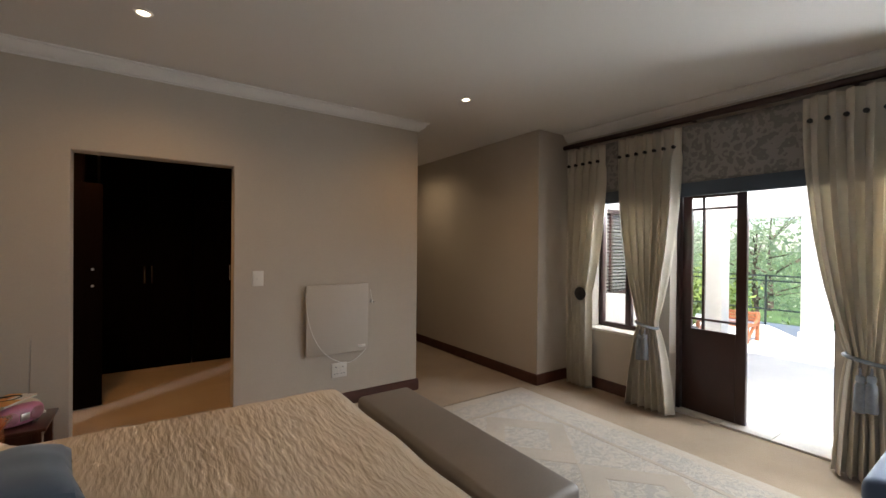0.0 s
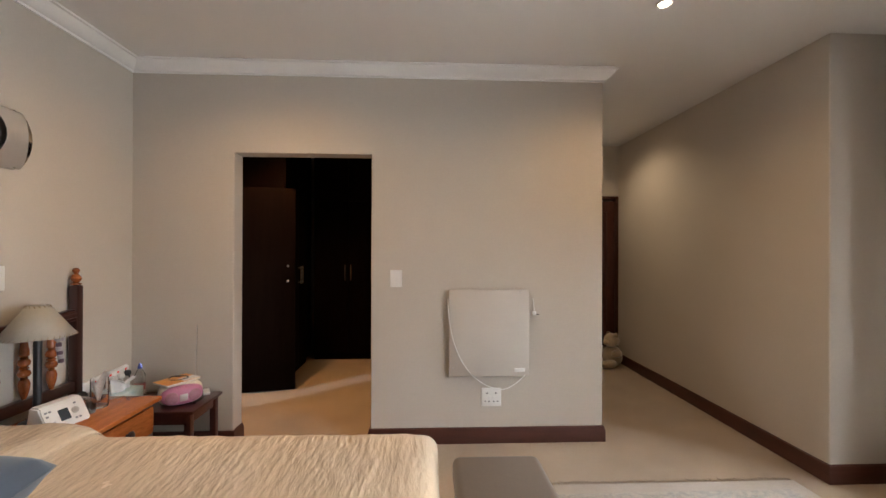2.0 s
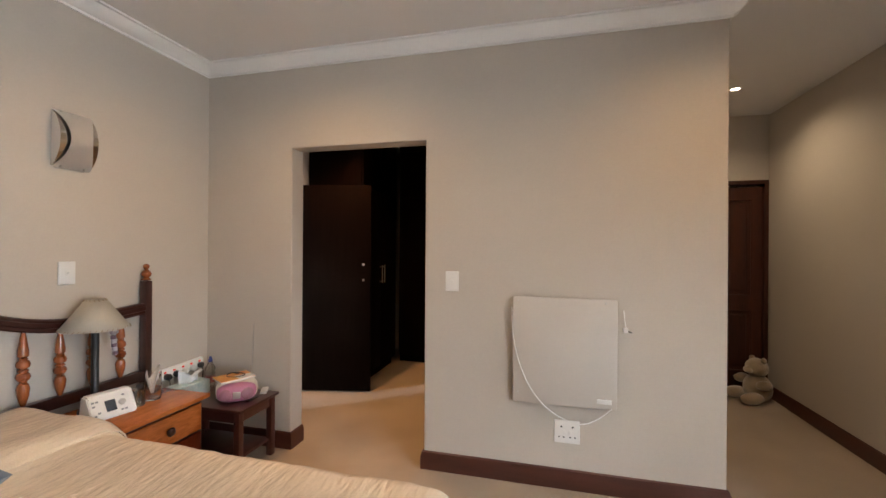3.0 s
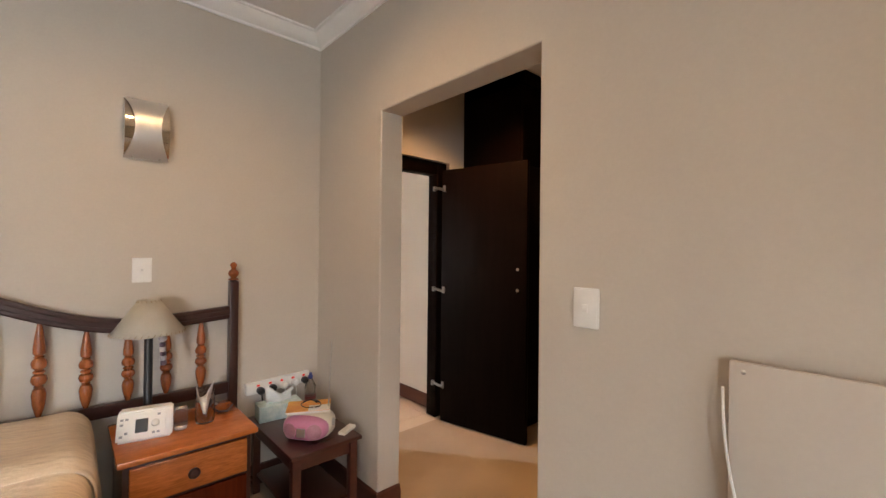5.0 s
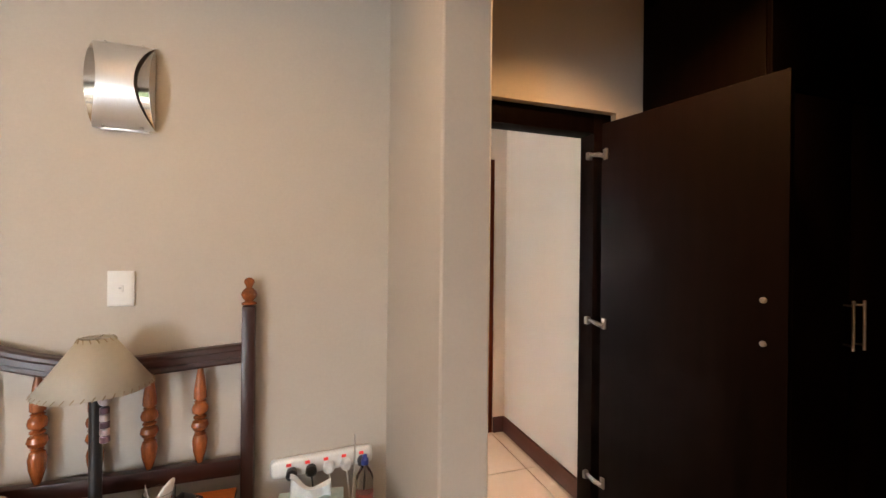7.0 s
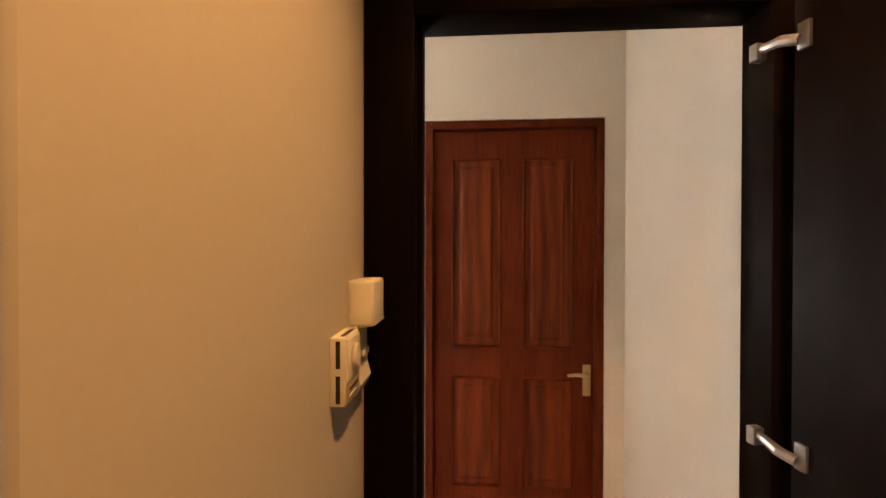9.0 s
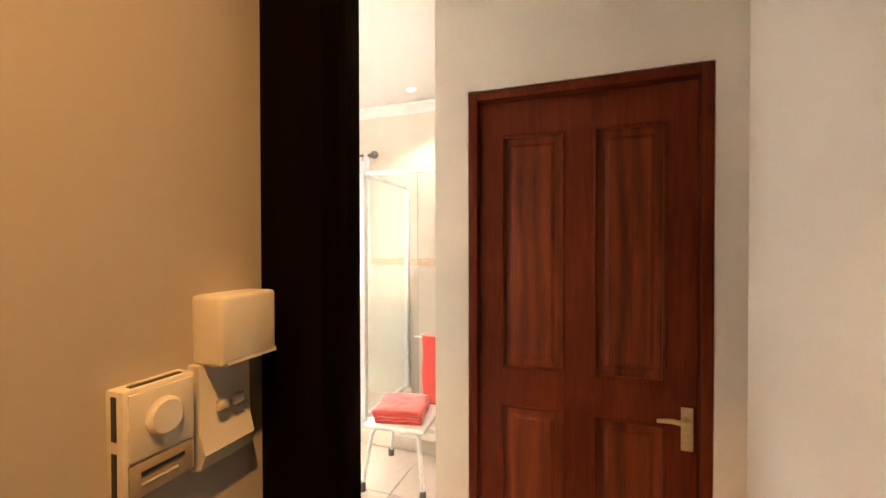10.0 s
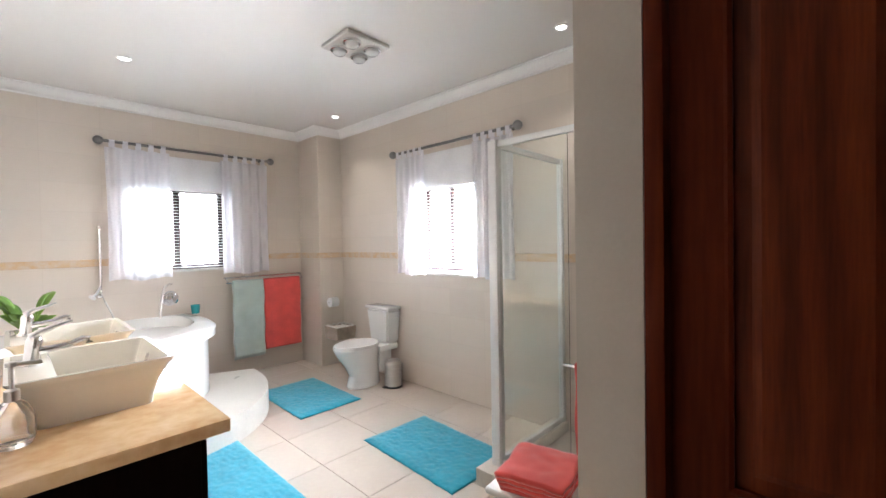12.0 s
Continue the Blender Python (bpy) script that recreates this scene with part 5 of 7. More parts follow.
pw = thing("power_strip", "white five-way power strip with red lit switches on the wall", "power strip", pose(-1.13, 3.697, 0.572, 0, -2, 90))
bm = B(); box(bm, -0.192, 0.192, -0.034, 0, -0.036, 0.036, 0.016, 4); part("housing", bm, WHITE_PLASTIC, pw)
RED = glow_mat("red_neon", (0.9, 0.05, 0.04), 0.02)
for i in range(5):
    x = -0.125 + i * 0.068
    bm = B(); box(bm, x - 0.014, x + 0.014, -0.037, -0.033, 0.005, 0.025, 0.002); sw_ = part("switch", bm, WHITE_PLASTIC, pw)
    bm = B(); box(bm, x - 0.009, x + 0.009, -0.0385, -0.036, 0.009, 0.021, 0.002); part("neon", bm, RED, sw_, "red lit rocker")
for x, mt, dz in ((-0.115, BLACK_PLASTIC, 0.04), (-0.045, BLACK_PLASTIC, 0.035), (0.02, WHITE_PLASTIC, 0.035), (0.085, WHITE_PLASTIC, 0.035), (0.15, BLACK_PLASTIC, 0.03)):
    bm = B(); lathe(bm, [(0.020, 0), (0.021, dz * 0.7), (0.012, dz)], 14, pose(x, -0.034, -0.014, 90, 0, 0)); pl = part("plug", bm, mt, pw)
    bm = B(); tube(bm, [(x, -0.055, -0.018), (x + 0.004, -0.06, -0.06), (x + 0.01, -0.045, -0.14), (x + 0.012, -0.04, -0.17)], 0.0032, 6); part("cord", bm, mt, pl)

# ---- passage: soft toy ----
BEARM = mat("cream_plush", (0.36, 0.285, 0.195), 0.95, 0.15, 12, 260, 1.0, 0.006, sheen=0.6)
bm = B()
for c_, r in (((0, 0, 0.12), (0.125, 0.11, 0.13)), ((0, -0.01, 0.31), (0.095, 0.09, 0.088)), ((-0.065, 0, 0.385), (0.03, 0.02, 0.03)), ((0.065, 0, 0.385), (0.03, 0.02, 0.03)), ((0, -0.09, 0.295), (0.045, 0.04, 0.035)), ((-0.13, -0.05, 0.18), (0.045, 0.075, 0.045)), ((0.13, -0.05, 0.18), (0.045, 0.075, 0.045)), ((-0.10, -0.14, 0.055), (0.055, 0.11, 0.055)), ((0.10, -0.14, 0.055), (0.055, 0.11, 0.055))):
    r0 = bmesh.ops.create_icosphere(bm, subdivisions=3, radius=1, matrix=Matrix.Translation(c_) @ Matrix.Diagonal((*r, 1)))
for v in bm.verts:
    v.co += v.co.normalized() * 0.005 * noise.noise(v.co * 40)
    v.co.z = max(v.co.z, 0.001)
single("teddy_bear", bm, BEARM, "cream plush teddy bear sitting on the passage carpet", "soft toy", pose(3.23, 5.90, 0.001, 0, 0, -72))

# ---- dressing room wall devices ----
al = thing("intercom", "cream wall intercom with round button and slots", "intercom", pose(-0.979, 4.09, 1.238, 0, 0, 180) @ Matrix.Diagonal((0.87, 1, 0.9, 1)))
bm = B(); box(bm, -0.05, 0.05, -0.03, 0, -0.07, 0.07, 0.004); part("housing", bm, CREAM_PLASTIC, al)
bm = B(); box(bm, -0.044, 0.044, -0.033, -0.029, -0.02, 0.064, 0.001); part("upper_plate", bm, CREAM_PLASTIC, al)
bm = B(); box(bm, -0.044, 0.044, -0.032, -0.029, -0.066, -0.024, 0.001); part("lower_plate", bm, mat("tan_plastic", (0.33, 0.26, 0.17), 0.4), al)
bm = B(); lathe(bm, [(0.025, 0), (0.025, 0.006), (0.021, 0.009)], 24, pose(0, -0.032, 0.025, 90, 0, 0)); part("button", bm, CREAM_PLASTIC, al)
bm = B(); box(bm, -0.03, 0.03, -0.0335, -0.03, -0.04, -0.036); part("slot", bm, BLACK_PLASTIC, al)
bm = B(); box(bm, -0.03, 0.02, -0.0335, -0.03, -0.053, -0.05); part("slot", bm, CREAM_PLASTIC, al)
for z in (0.008, -0.062):
    bm = B(); box(bm, -0.051, -0.049, -0.02, -0.012, z, z + 0.055); part("slot", bm, BLACK_PLASTIC, al)
bm = B(); box(bm, -0.035, 0.035, -0.024, -0.016, 0.069, 0.071); part("slot", bm, BLACK_PLASTIC, al)
rc = thing("alarm_keypad", "cream moulded alarm unit beside the doorway", "alarm unit", pose(-1.078, 4.09, 1.23, 0, 0, 180))
bm = B(); prism(bm, [(0, -0.075), (-0.022, -0.068), (-0.030, -0.048), (-0.022, -0.02), (-0.020, 0.07), (0, 0.07)], -0.042, 0.042, Matrix(((0, 0, 1, 0), (1, 0, 0, 0), (0, 1, 0, 0), (0, 0, 0, 1)))); part("housing", bm, CREAM_PLASTIC, rc)
for x in (-0.012, 0.014):
    bm = B(); box(bm, x - 0.009, x + 0.009, -0.031, -0.025, 0.004, 0.018, 0.002); part("button", bm, CREAM_PLASTIC, rc)
ab = thing("alarm_box", "cream plastic alarm box above the keypad", "alarm unit", pose(-1.09, 4.09, 1.347, 0, 0, 180))
bm = B(); box(bm, -0.05, 0.05, -0.055, 0, -0.047, 0.047, 0.006, 3); part("housing", bm, CREAM_PLASTIC, ab)
bm = B(); prism(bm, [(-0.055, -0.046), (-0.02, -0.052), (0, -0.052), (0, -0.04), (-0.055, -0.04)], -0.04, 0.049, Matrix(((0, 0, 1, 0), (1, 0, 0, 0), (0, 1, 0, 0), (0, 0, 0, 1)))); part("lip", bm, CREAM_PLASTIC, ab)

# ---- bathroom ----
TOWEL_CORAL = mat("coral_towel", (0.66, 0.075, 0.06), 0.95, 0.1, 8, 260, 0.8, 0.003, sheen=0.5)
TOWEL_AQUA = mat("pale_aqua_towel", (0.46, 0.55, 0.51), 0.95, 0.06, 8, 260, 0.8, 0.003, sheen=0.5)
MATM = mat("turquoise_bathmat", (0.018, 0.30, 0.42), 0.95, 0.10, 18, 260, 0.6, 0.006, sheen=0.4)
MARBLE = mat("tan_marble", (0.56, 0.31, 0.12), 0.14, 0.14, 5, 22, 0.02, 0.0005, color2=(0.80, 0.58, 0.34), coat=0.4)
SHEER = sheet_mat("white_sheer", (0.88, 0.87, 0.90), 0.12)

van = thing("vanity", "dark espresso vanity with a tan marble top", "vanity")
bm = B(); box(bm, -1.82, -1.30, 1.26, 2.91, 0.08, 0.82, 0.003); part("body", bm, ESPRESSO, van)
bm = B(); box(bm, -1.78, -1.30, 1.28, 2.88, 0.0, 0.08); part("plinth", bm, ESPRESSO, van)
for i in range(4):
    bm = B(); box(bm, -1.838, -1.82, 1.265 + i * 0.411, 1.672 + i * 0.411, 0.10, 0.80, 0.002); d = part("door", bm, ESPRESSO, van)
    yk = 1.265 + i * 0.411 + (0.36 if i % 2 == 0 else 0.05)
    bm = B(); tube(bm, [(-1.865, yk, 0.5), (-1.865, yk, 0.64)], 0.005, 8); tube(bm, [(-1.837, yk, 0.51), (-1.866, yk, 0.51)], 0.004, 6); tube(bm, [(-1.837, yk, 0.63), (-1.866, yk, 0.63)], 0.004, 6); part("bar_handle", bm, STEEL, d)
bm = B(); box(bm, -1.90, -1.284, 1.24, 2.945, 0.82, 0.865, 0.006); part("marble_top", bm, MARBLE, van, "polished tan marble top")


def basin(m):
    b = thing("basin", "square white ceramic vessel basin with flared sides on the marble", "basin", m, "vessel basins")
    bm = B()
    loops = []
    for ox, oy, z in ((0.155, 0.19, 0.0), (0.16, 0.195, 0.03), (0.175, 0.21, 0.09), (0.20, 0.235, 0.145), (0.218, 0.248, 0.163), (0.218, 0.248, 0.170), (0.200, 0.230, 0.168), (0.185, 0.215, 0.13), (0.165, 0.20, 0.06), (0.12, 0.15, 0.03), (0.02, 0.02, 0.022)):
        ring = []
        for cx, cy, a0 in ((1, 1, 0), (-1, 1, 90), (-1, -1, 180), (1, -1, 270)):
            r = min(0.02, ox * 0.5)
            for k in range(4):
                a = radians(a0 + 30 * k)
                ring.append(bm.verts.new((cx * (ox - r) + r * math.cos(a), cy * (oy - r) + r * math.sin(a), z)))
        loops.append(ring)
    for a, c in zip(loops, loops[1:]):
        for k in range(16):
            bm.faces.new((a[k], a[(k + 1) % 16], c[(k + 1) % 16], c[k]))
    bm.faces.new(list(reversed(loops[0]))), bm.faces.new(loops[-1])
    part("bowl", bm, CREAMWARE, b, angle=40)
    bm = B(); box(bm, 0.10, 0.205, -0.23, 0.23, 0.150, 0.1695, 0.006); part("tap_ledge", bm, CREAMWARE, b)
    bm = B(); lathe(bm, [(0.016, 0), (0.016, 0.003), (0.008, 0.004)], 16, pose(-0.178, -0.02, 0.125, 0, 70, 0)); part("overflow", bm, CHROME, b, "chrome overflow ring")
    tap = thing("basin_tap", "chrome single-lever basin mixer tap", "tap", m @ pose(0.155, 0, 0.1695) @ Matrix.Scale(0.93, 4), "basin taps")
    bm = B(); lathe(bm, [(0.03, 0), (0.03, 0.008), (0.023, 0.012), (0.022, 0.06), (0.025, 0.09), (0.018, 0.105)], 18, pose(0, 0, 0, 0, -8, 0)); part("body", bm, CHROME, tap)
    bm = B(); tube(bm, [(-0.01, 0, 0.05), (-0.06, 0, 0.052), (-0.11, 0, 0.06), (-0.15, 0, 0.075), (-0.165, 0, 0.072), (-0.168, 0, 0.055)], [0.016, 0.013, 0.011, 0.011, 0.012, 0.012], 12); part("spout", bm, CHROME, tap)
    bm = B(); tube(bm, [(-0.005, 0, 0.10), (-0.03, 0, 0.12), (-0.09, 0, 0.14), (-0.12, 0, 0.15)], [0.018, 0.012, 0.008, 0.006], 10); part("lever", bm, CHROME, tap)
    return b


basin(pose(-1.605, 2.395, 0.865))
basin(pose(-1.605, 1.695, 0.865))
sd = thing("soap_dispenser", "clear glass soap dispenser with a steel pump", "soap dispenser", pose(-1.405, 2.67, 0.865) @ Matrix.Scale(1.08, 4))
bm = B(); lathe(bm, [(0.001, 0), (0.038, 0.002), (0.045, 0.02), (0.046, 0.075), (0.03, 0.11), (0.014, 0.125), (0.012, 0.13), (0.010, 0.12), (0.026, 0.10), (0.041, 0.072), (0.041, 0.02), (0.001, 0.008)], 24); part("bottle", bm, CLEAR, sd)
bm = B(); lathe(bm, [(0.016, 0.122), (0.016, 0.15), (0.006, 0.155), (0.006, 0.21), (0.012, 0.212), (0.012, 0.225), (0.002, 0.227)], 14); tube(bm, [(0, 0, 0.218), (-0.06, 0, 0.215)], 0.006, 8); part("pump", bm, STEEL, sd)

LEAF = let_through(mat("plant_leaf", (0.09, 0.20, 0.035), 0.4, 0.25, 6, 60, 0.1, 0.001, color2=(0.22, 0.34, 0.06)), (0.35, 0.5, 0.08), 0.35)
pt = thing("potted_plant", "small broad-leaved green plant in a white pot", "plant", pose(-1.47, 1.335, 0.865))
bm = B(); lathe(bm, [(0.045, 0), (0.06, 0.10), (0.055, 0.10), (0.045, 0.085), (0.001, 0.085)], 20); part("pot", bm, CERAMIC, pt)
rs = random.Random(4)
for i in range(16):
    a, ln, lift = rs.uniform(0, 6.28), rs.uniform(0.10, 0.19), rs.uniform(0.08, 0.26)
    bm = B()
    dx, dy = math.cos(a), math.sin(a)

    def lf(u, v, a=a, ln=ln, lift=lift, dx=dx, dy=dy):
        w = 0.034 * math.sin(math.pi * min(1, max(0, (u - 0.25) / 0.75))) ** 0.7 * (v - 0.5) * 2
        r = ln * u
        return (dx * r - dy * w, dy * r + dx * w, 0.085 + lift * math.sin(u * 1.7) + 0.012 * abs(v - 0.5))
    grid(bm, lf, 8, 4)
    c = part("leaf", bm, LEAF, pt); s = c.modifiers.new("t", "SOLIDIFY"); s.thickness = 0.0012

# corner bath with step
tub = thing("corner_bath", "white curved corner bath with tiled step", "bath")
CXB, CYB = -1.284, -0.398


def arc(r, a0, a1, n, cx=CXB, cy=CYB, bulge=1.0):
    """A bowed front across the corner, fullest at 45 degrees."""
    out = []
    for i in range(n + 1):
        a = radians(a0 + (a1 - a0) * i / n)
        k = r * (0.90 + 0.16 * math.sin(2 * a) ** 2)
        out.append((cx - k * math.cos(a), cy + k * math.sin(a)))
    return out


bm = B(); prism(bm, arc(1.50, 0, 90, 28) + [(CXB, CYB)], 0.0, 0.66); part("skirt", bm, CERAMIC, tub)
bm = B()
n = 40
outer = arc(1.56, 0, 90, n)
loops = []
for k, (f, z) in enumerate(((1.0, 0.68), (1.0, 0.735), (0.985, 0.75), (0.90, 0.75))):
    loops.append([bm.verts.new((CXB + (x - CXB) * f, CYB + (y - CYB) * f, z)) for x, y in outer])
mx, my = CXB - 0.66, CYB + 0.66
inner = []
for i in range(2 * n):
    a = 2 * math.pi * i / (2 * n)
    inner.append((0.80 * math.cos(a), 0.48 * math.sin(a)))
part_rim = loops[:4]
for a, c in zip(part_rim, part_rim[1:]):
    for k in range(n):
        bm.faces.new((a[k], a[k + 1], c[k + 1], c[k]))
# bowl: an oval set across the corner
ca, sa = math.cos(radians(45)), math.sin(radians(45))
rings = []
for f, z in ((1.0, 0.752), (0.97, 0.735), (0.90, 0.58), (0.82, 0.40), (0.65, 0.32), (0.05, 0.30)):
    rings.append([bm.verts.new((mx + (x * ca + y * sa) * f, my + (x * sa - y * ca) * f, z)) for x, y in inner])
for a, c in zip(rings, rings[1:]):
    for k in range(2 * n):
        bm.faces.new((a[k], a[(k + 1) % (2 * n)], c[(k + 1) % (2 * n)], c[k]))
bm.faces.new(rings[-1])
# deck between oval and outline, by angle about the oval's centre
edge = [v for v in loops[3]]
e2 = [bm.verts.new((CXB, CYB + 1.40 * (1 - i / 10), 0.75)) for i in range(1, 11)] + [bm.verts.new((CXB - 1.40 * i / 10, CYB, 0.75)) for i in range(1, 10)]
ringo = edge + e2


def ang(v):
    return math.atan2(v.co.y - my, v.co.x - mx)


ringo.sort(key=ang)
ri = sorted(rings[0], key=ang)
no, ni = len(ringo), len(ri)
i = j = 0
while i < no or j < ni:
    ao = ang(ringo[i % no]) + (2 * math.pi if i >= no else 0)
    ai = ang(ri[j % ni]) + (2 * math.pi if j >= ni else 0)
    if j >= ni or (i < no and ao <= ai):
        tri = (ringo[i % no], ringo[(i + 1) % no], ri[j % ni]); i += 1
    else:
        tri = (ri[j % ni], ringo[i % no], ri[(j + 1) % ni]); j += 1
    if len(set(tri)) == 3 and not bm.faces.get(tri):
        bm.faces.new(tri)
part("tub", bm, CERAMIC, tub, "glossy white moulded tub", angle=40)
bm = B()
prism(bm, arc(1.96, 18, 72, 22) + arc(1.505, 72, 16, 20), 0.0, 0.20)
part("step", bm, mat("step_tile", (0.66, 0.62, 0.56), 0.3, 0.04, 4, 50, 0.05, 0.0005), tub, "cream tiled curved step")
bm = B(); lathe(bm, [(0.07, 0), (0.075, 0.012), (0.06, 0.02), (0.045, 0.022), (0.04, 0.055), (0.02, 0.06)], 24, pose(-2.50, -0.40, 0.92, -90, 0, 0)); mx_ = part("mixer_plate", bm, CHROME, tub, "round chrome bath mixer")
bm = B(); tube(bm, [(-2.50, -0.345, 0.92), (-2.53, -0.33, 0.87)], 0.008, 8); part("mixer_lever", bm, CHROME, mx_)
bm = B(); tube(bm, [(-2.52, -0.40, 1.06), (-2.48, -0.33, 1.065), (-2.43, -0.27, 1.04), (-2.40, -0.25, 0.95), (-2.385, -0.245, 0.76)], 0.011, 10); part("spout", bm, CHROME, tub)
bm = B(); tube(bm, [(-2.47, -0.33, 1.06), (-2.43, -0.26, 1.05), (-2.40, -0.22, 0.98), (-2.385, -0.19, 0.86), (-2.37, -0.16, 0.77)], 0.008, 8); part("hose", bm, STEEL, tub, "steel shower hose")
bm = B(); tube(bm, [(-1.97, -0.375, 1.03), (-1.97, -0.375, 1.63)], 0.010, 10)
for z in (1.05, 1.61):
    tube(bm, [(-1.97, -0.398, z), (-1.97, -0.36, z)], 0.013, 8)
sr = thing("hand_shower", "chrome hand shower rail and hose above the bath", "hand shower")
part("rail", bm, CHROME, sr)
bm = B(); tube(bm, [(-1.96, -0.35, 1.08), (-1.93, -0.30, 1.03), (-1.90, -0.27, 1.0)], [0.014, 0.018, 0.03], 12); tube(bm, [(-1.90, -0.38, 1.0), (-1.98, -0.38, 1.0)], 0.02, 10); part("handset", bm, CHROME, sr)
bm = B(); tube(bm, [(-1.96, -0.34, 1.06), (-1.99, -0.32, 0.95), (-2.03, -0.32, 0.85), (-2.06, -0.33, 0.76)], 0.007, 8); part("hose", bm, STEEL, sr)
single("cup", lathe(B(), [(0.001, 0), (0.034, 0), (0.042, 0.085), (0.039, 0.085), (0.03, 0.006), (0.001, 0.006)], 20), mat("teal_glass", (0.06, 0.36, 0.38), 0.15), "teal cup on the rim of the bath", "cup", pose(-2.70, -0.31, 0.752))

# towel rail
trl = thing("towel_rail", "chrome double towel rail on the tiled wall", "towel rail")
for y, z in ((-0.35, 1.085), (-0.30, 1.03)):
    bm = B(); tube(bm, [(-3.86, y, z), (-2.99, y, z)], 0.009, 10); part("bar", bm, CHROME, trl)
for x in (-3.85, -3.01):
    bm = B(); tube(bm, [(x, -0.398, 1.085), (x, -0.35, 1.085), (x, -0.29, 1.03)], 0.010, 8); part("bracket", bm, CHROME, trl)


def towel(name_label, x0, x1, y, ztop, zf, zb, material, th=0.016):
    bm = B()
    L1, L2 = ztop - zf, ztop - zb
    tot = L1 + L2 + 0.06

    def f(u, v):
        s = v * tot
        if s < L1:
            yy, z = y + 0.022, zf + s
        elif s < L1 + 0.06:
            a = (s - L1) / 0.06 * math.pi
            yy, z = y + 0.022 * math.cos(a), ztop + 0.02 * math.sin(a)
        else:
            yy, z = y - 0.022, ztop - (s - L1 - 0.06)
        wob = 0.008 * math.sin(u * 7) * min(1, abs(ztop - z) * 2)
        return (x0 + (x1 - x0) * u + 0.004 * math.sin(z * 20), yy + wob, z)
    grid(bm, f, 24, 60)
    t = single("towel", bm, material, name_label, "towel")
    s = t.modifiers.new("t", "SOLIDIFY"); s.thickness = th
    return t


towel("folded coral bath towel hanging on the rail", -3.82, -3.39, -0.30, 1.035, 0.25, 0.30, TOWEL_CORAL)
towel("pale aqua bath towel hanging on the rail", -3.383, -3.06, -0.30, 1.035, 0.21, 0.19, TOWEL_AQUA)

# toilet
wc = thing("toilet", "white ceramic close-coupled toilet with closed lid", "toilet", pose(-4.205, 0.93, 0, 0, 0, -90))


def oval(w, l, cy, n=32):
    return [(w * math.cos(2 * math.pi * i / n), cy + l * math.sin(2 * math.pi * i / n) * (1.0 if math.sin(2 * math.pi * i / n) > 0 else 0.85)) for i in range(n)]


bm = B()
loops = []
for w, l, cy, z in ((0.115, 0.19, 0.34, 0.0), (0.12, 0.20, 0.34, 0.02), (0.105, 0.18, 0.33, 0.12), (0.12, 0.20, 0.36, 0.22), (0.165, 0.24, 0.40, 0.33), (0.18, 0.255, 0.41, 0.38), (0.18, 0.255, 0.41, 0.395)):
    loops.append([bm.verts.new((x, y, z)) for x, y in oval(w, l, cy)])
for a, c in zip(loops, loops[1:]):
    for k in range(32):
        bm.faces.new((a[k], a[(k + 1) % 32], c[(k + 1) % 32], c[k]))
bm.faces.new(list(reversed(loops[0]))), bm.faces.new(loops[-1])
box(bm, -0.16, 0.16, 0.02, 0.26, 0.33, 0.395, 0.015)
box(bm, -0.08, 0.08, 0.04, 0.2, 0.10, 0.33, 0.02)
part("bowl", bm, CERAMIC, wc)
for z0, z1, f, nm in ((0.395, 0.412, 1.03, "seat"), (0.415, 0.435, 1.02, "lid")):
    bm = B(); prism(bm, oval(0.18 * f, 0.255 * f, 0.41), z0, z1); bmesh.ops.bevel(bm, geom=[e for e in bm.edges if abs(e.verts[0].co.z - e.verts[1].co.z) < 1e-5], offset=0.006, segments=2, affect="EDGES"); part(nm, bm, CERAMIC, wc)
bm = B()
for a, c, z0, z1 in ((0.17, 0.155, 0.395, 0.74),):
    lo = [bm.verts.new(p) for p in ((-0.155, 0.005, z0), (0.155, 0.005, z0), (0.145, 0.15, z0), (-0.145, 0.15, z0))]
    hi = [bm.verts.new(p) for p in ((-0.19, 0.0, z1), (0.19, 0.0, z1), (0.18, 0.17, z1), (-0.18, 0.17, z1))]
    for k in range(4):
        bm.faces.new((lo[k], lo[(k + 1) % 4], hi[(k + 1) % 4], hi[k]))
    bm.faces.new(list(reversed(lo))), bm.faces.new(hi)
bmesh.ops.bevel(bm, geom=list(bm.edges), offset=0.018, segments=3, affect="EDGES"); part("cistern", bm, CERAMIC, wc)
bm = B(); box(bm, -0.197, 0.197, -0.0, 0.18, 0.742, 0.772, 0.010, 3); lid = part("cistern_lid", bm, CERAMIC, wc)
bm = B(); lathe(bm, [(0.02, 0), (0.02, 0.006), (0.014, 0.009)], 16, pose(0, 0.09, 0.772)); part("flush_button", bm, CHROME, lid)
pb = thing("pedal_bin", "brushed steel pedal bin beside the toilet", "bin", pose(-4.02, 1.20, 0))
bm = B(); lathe(bm, [(0.084, 0), (0.086, 0.02), (0.084, 0.022), (0.084, 0.22)], 28); part("bucket", bm, STEEL, pb)
bm = B(); lathe(bm, [(0.088, 0.22), (0.088, 0.235), (0.07, 0.262), (0.03, 0.275), (0.001, 0.277)], 28); part("lid", bm, STEEL, pb)
bm = B(); box(bm, 0.07, 0.125, -0.02, 0.02, 0.012, 0.022, 0.003); part("pedal", bm, BLACK_PLASTIC, pb)
bm = B(); lathe(bm, [(0.088, 0), (0.088, 0.018), (0.084, 0.02)], 28); part("base_ring", bm, BLACK_PLASTIC, pb)
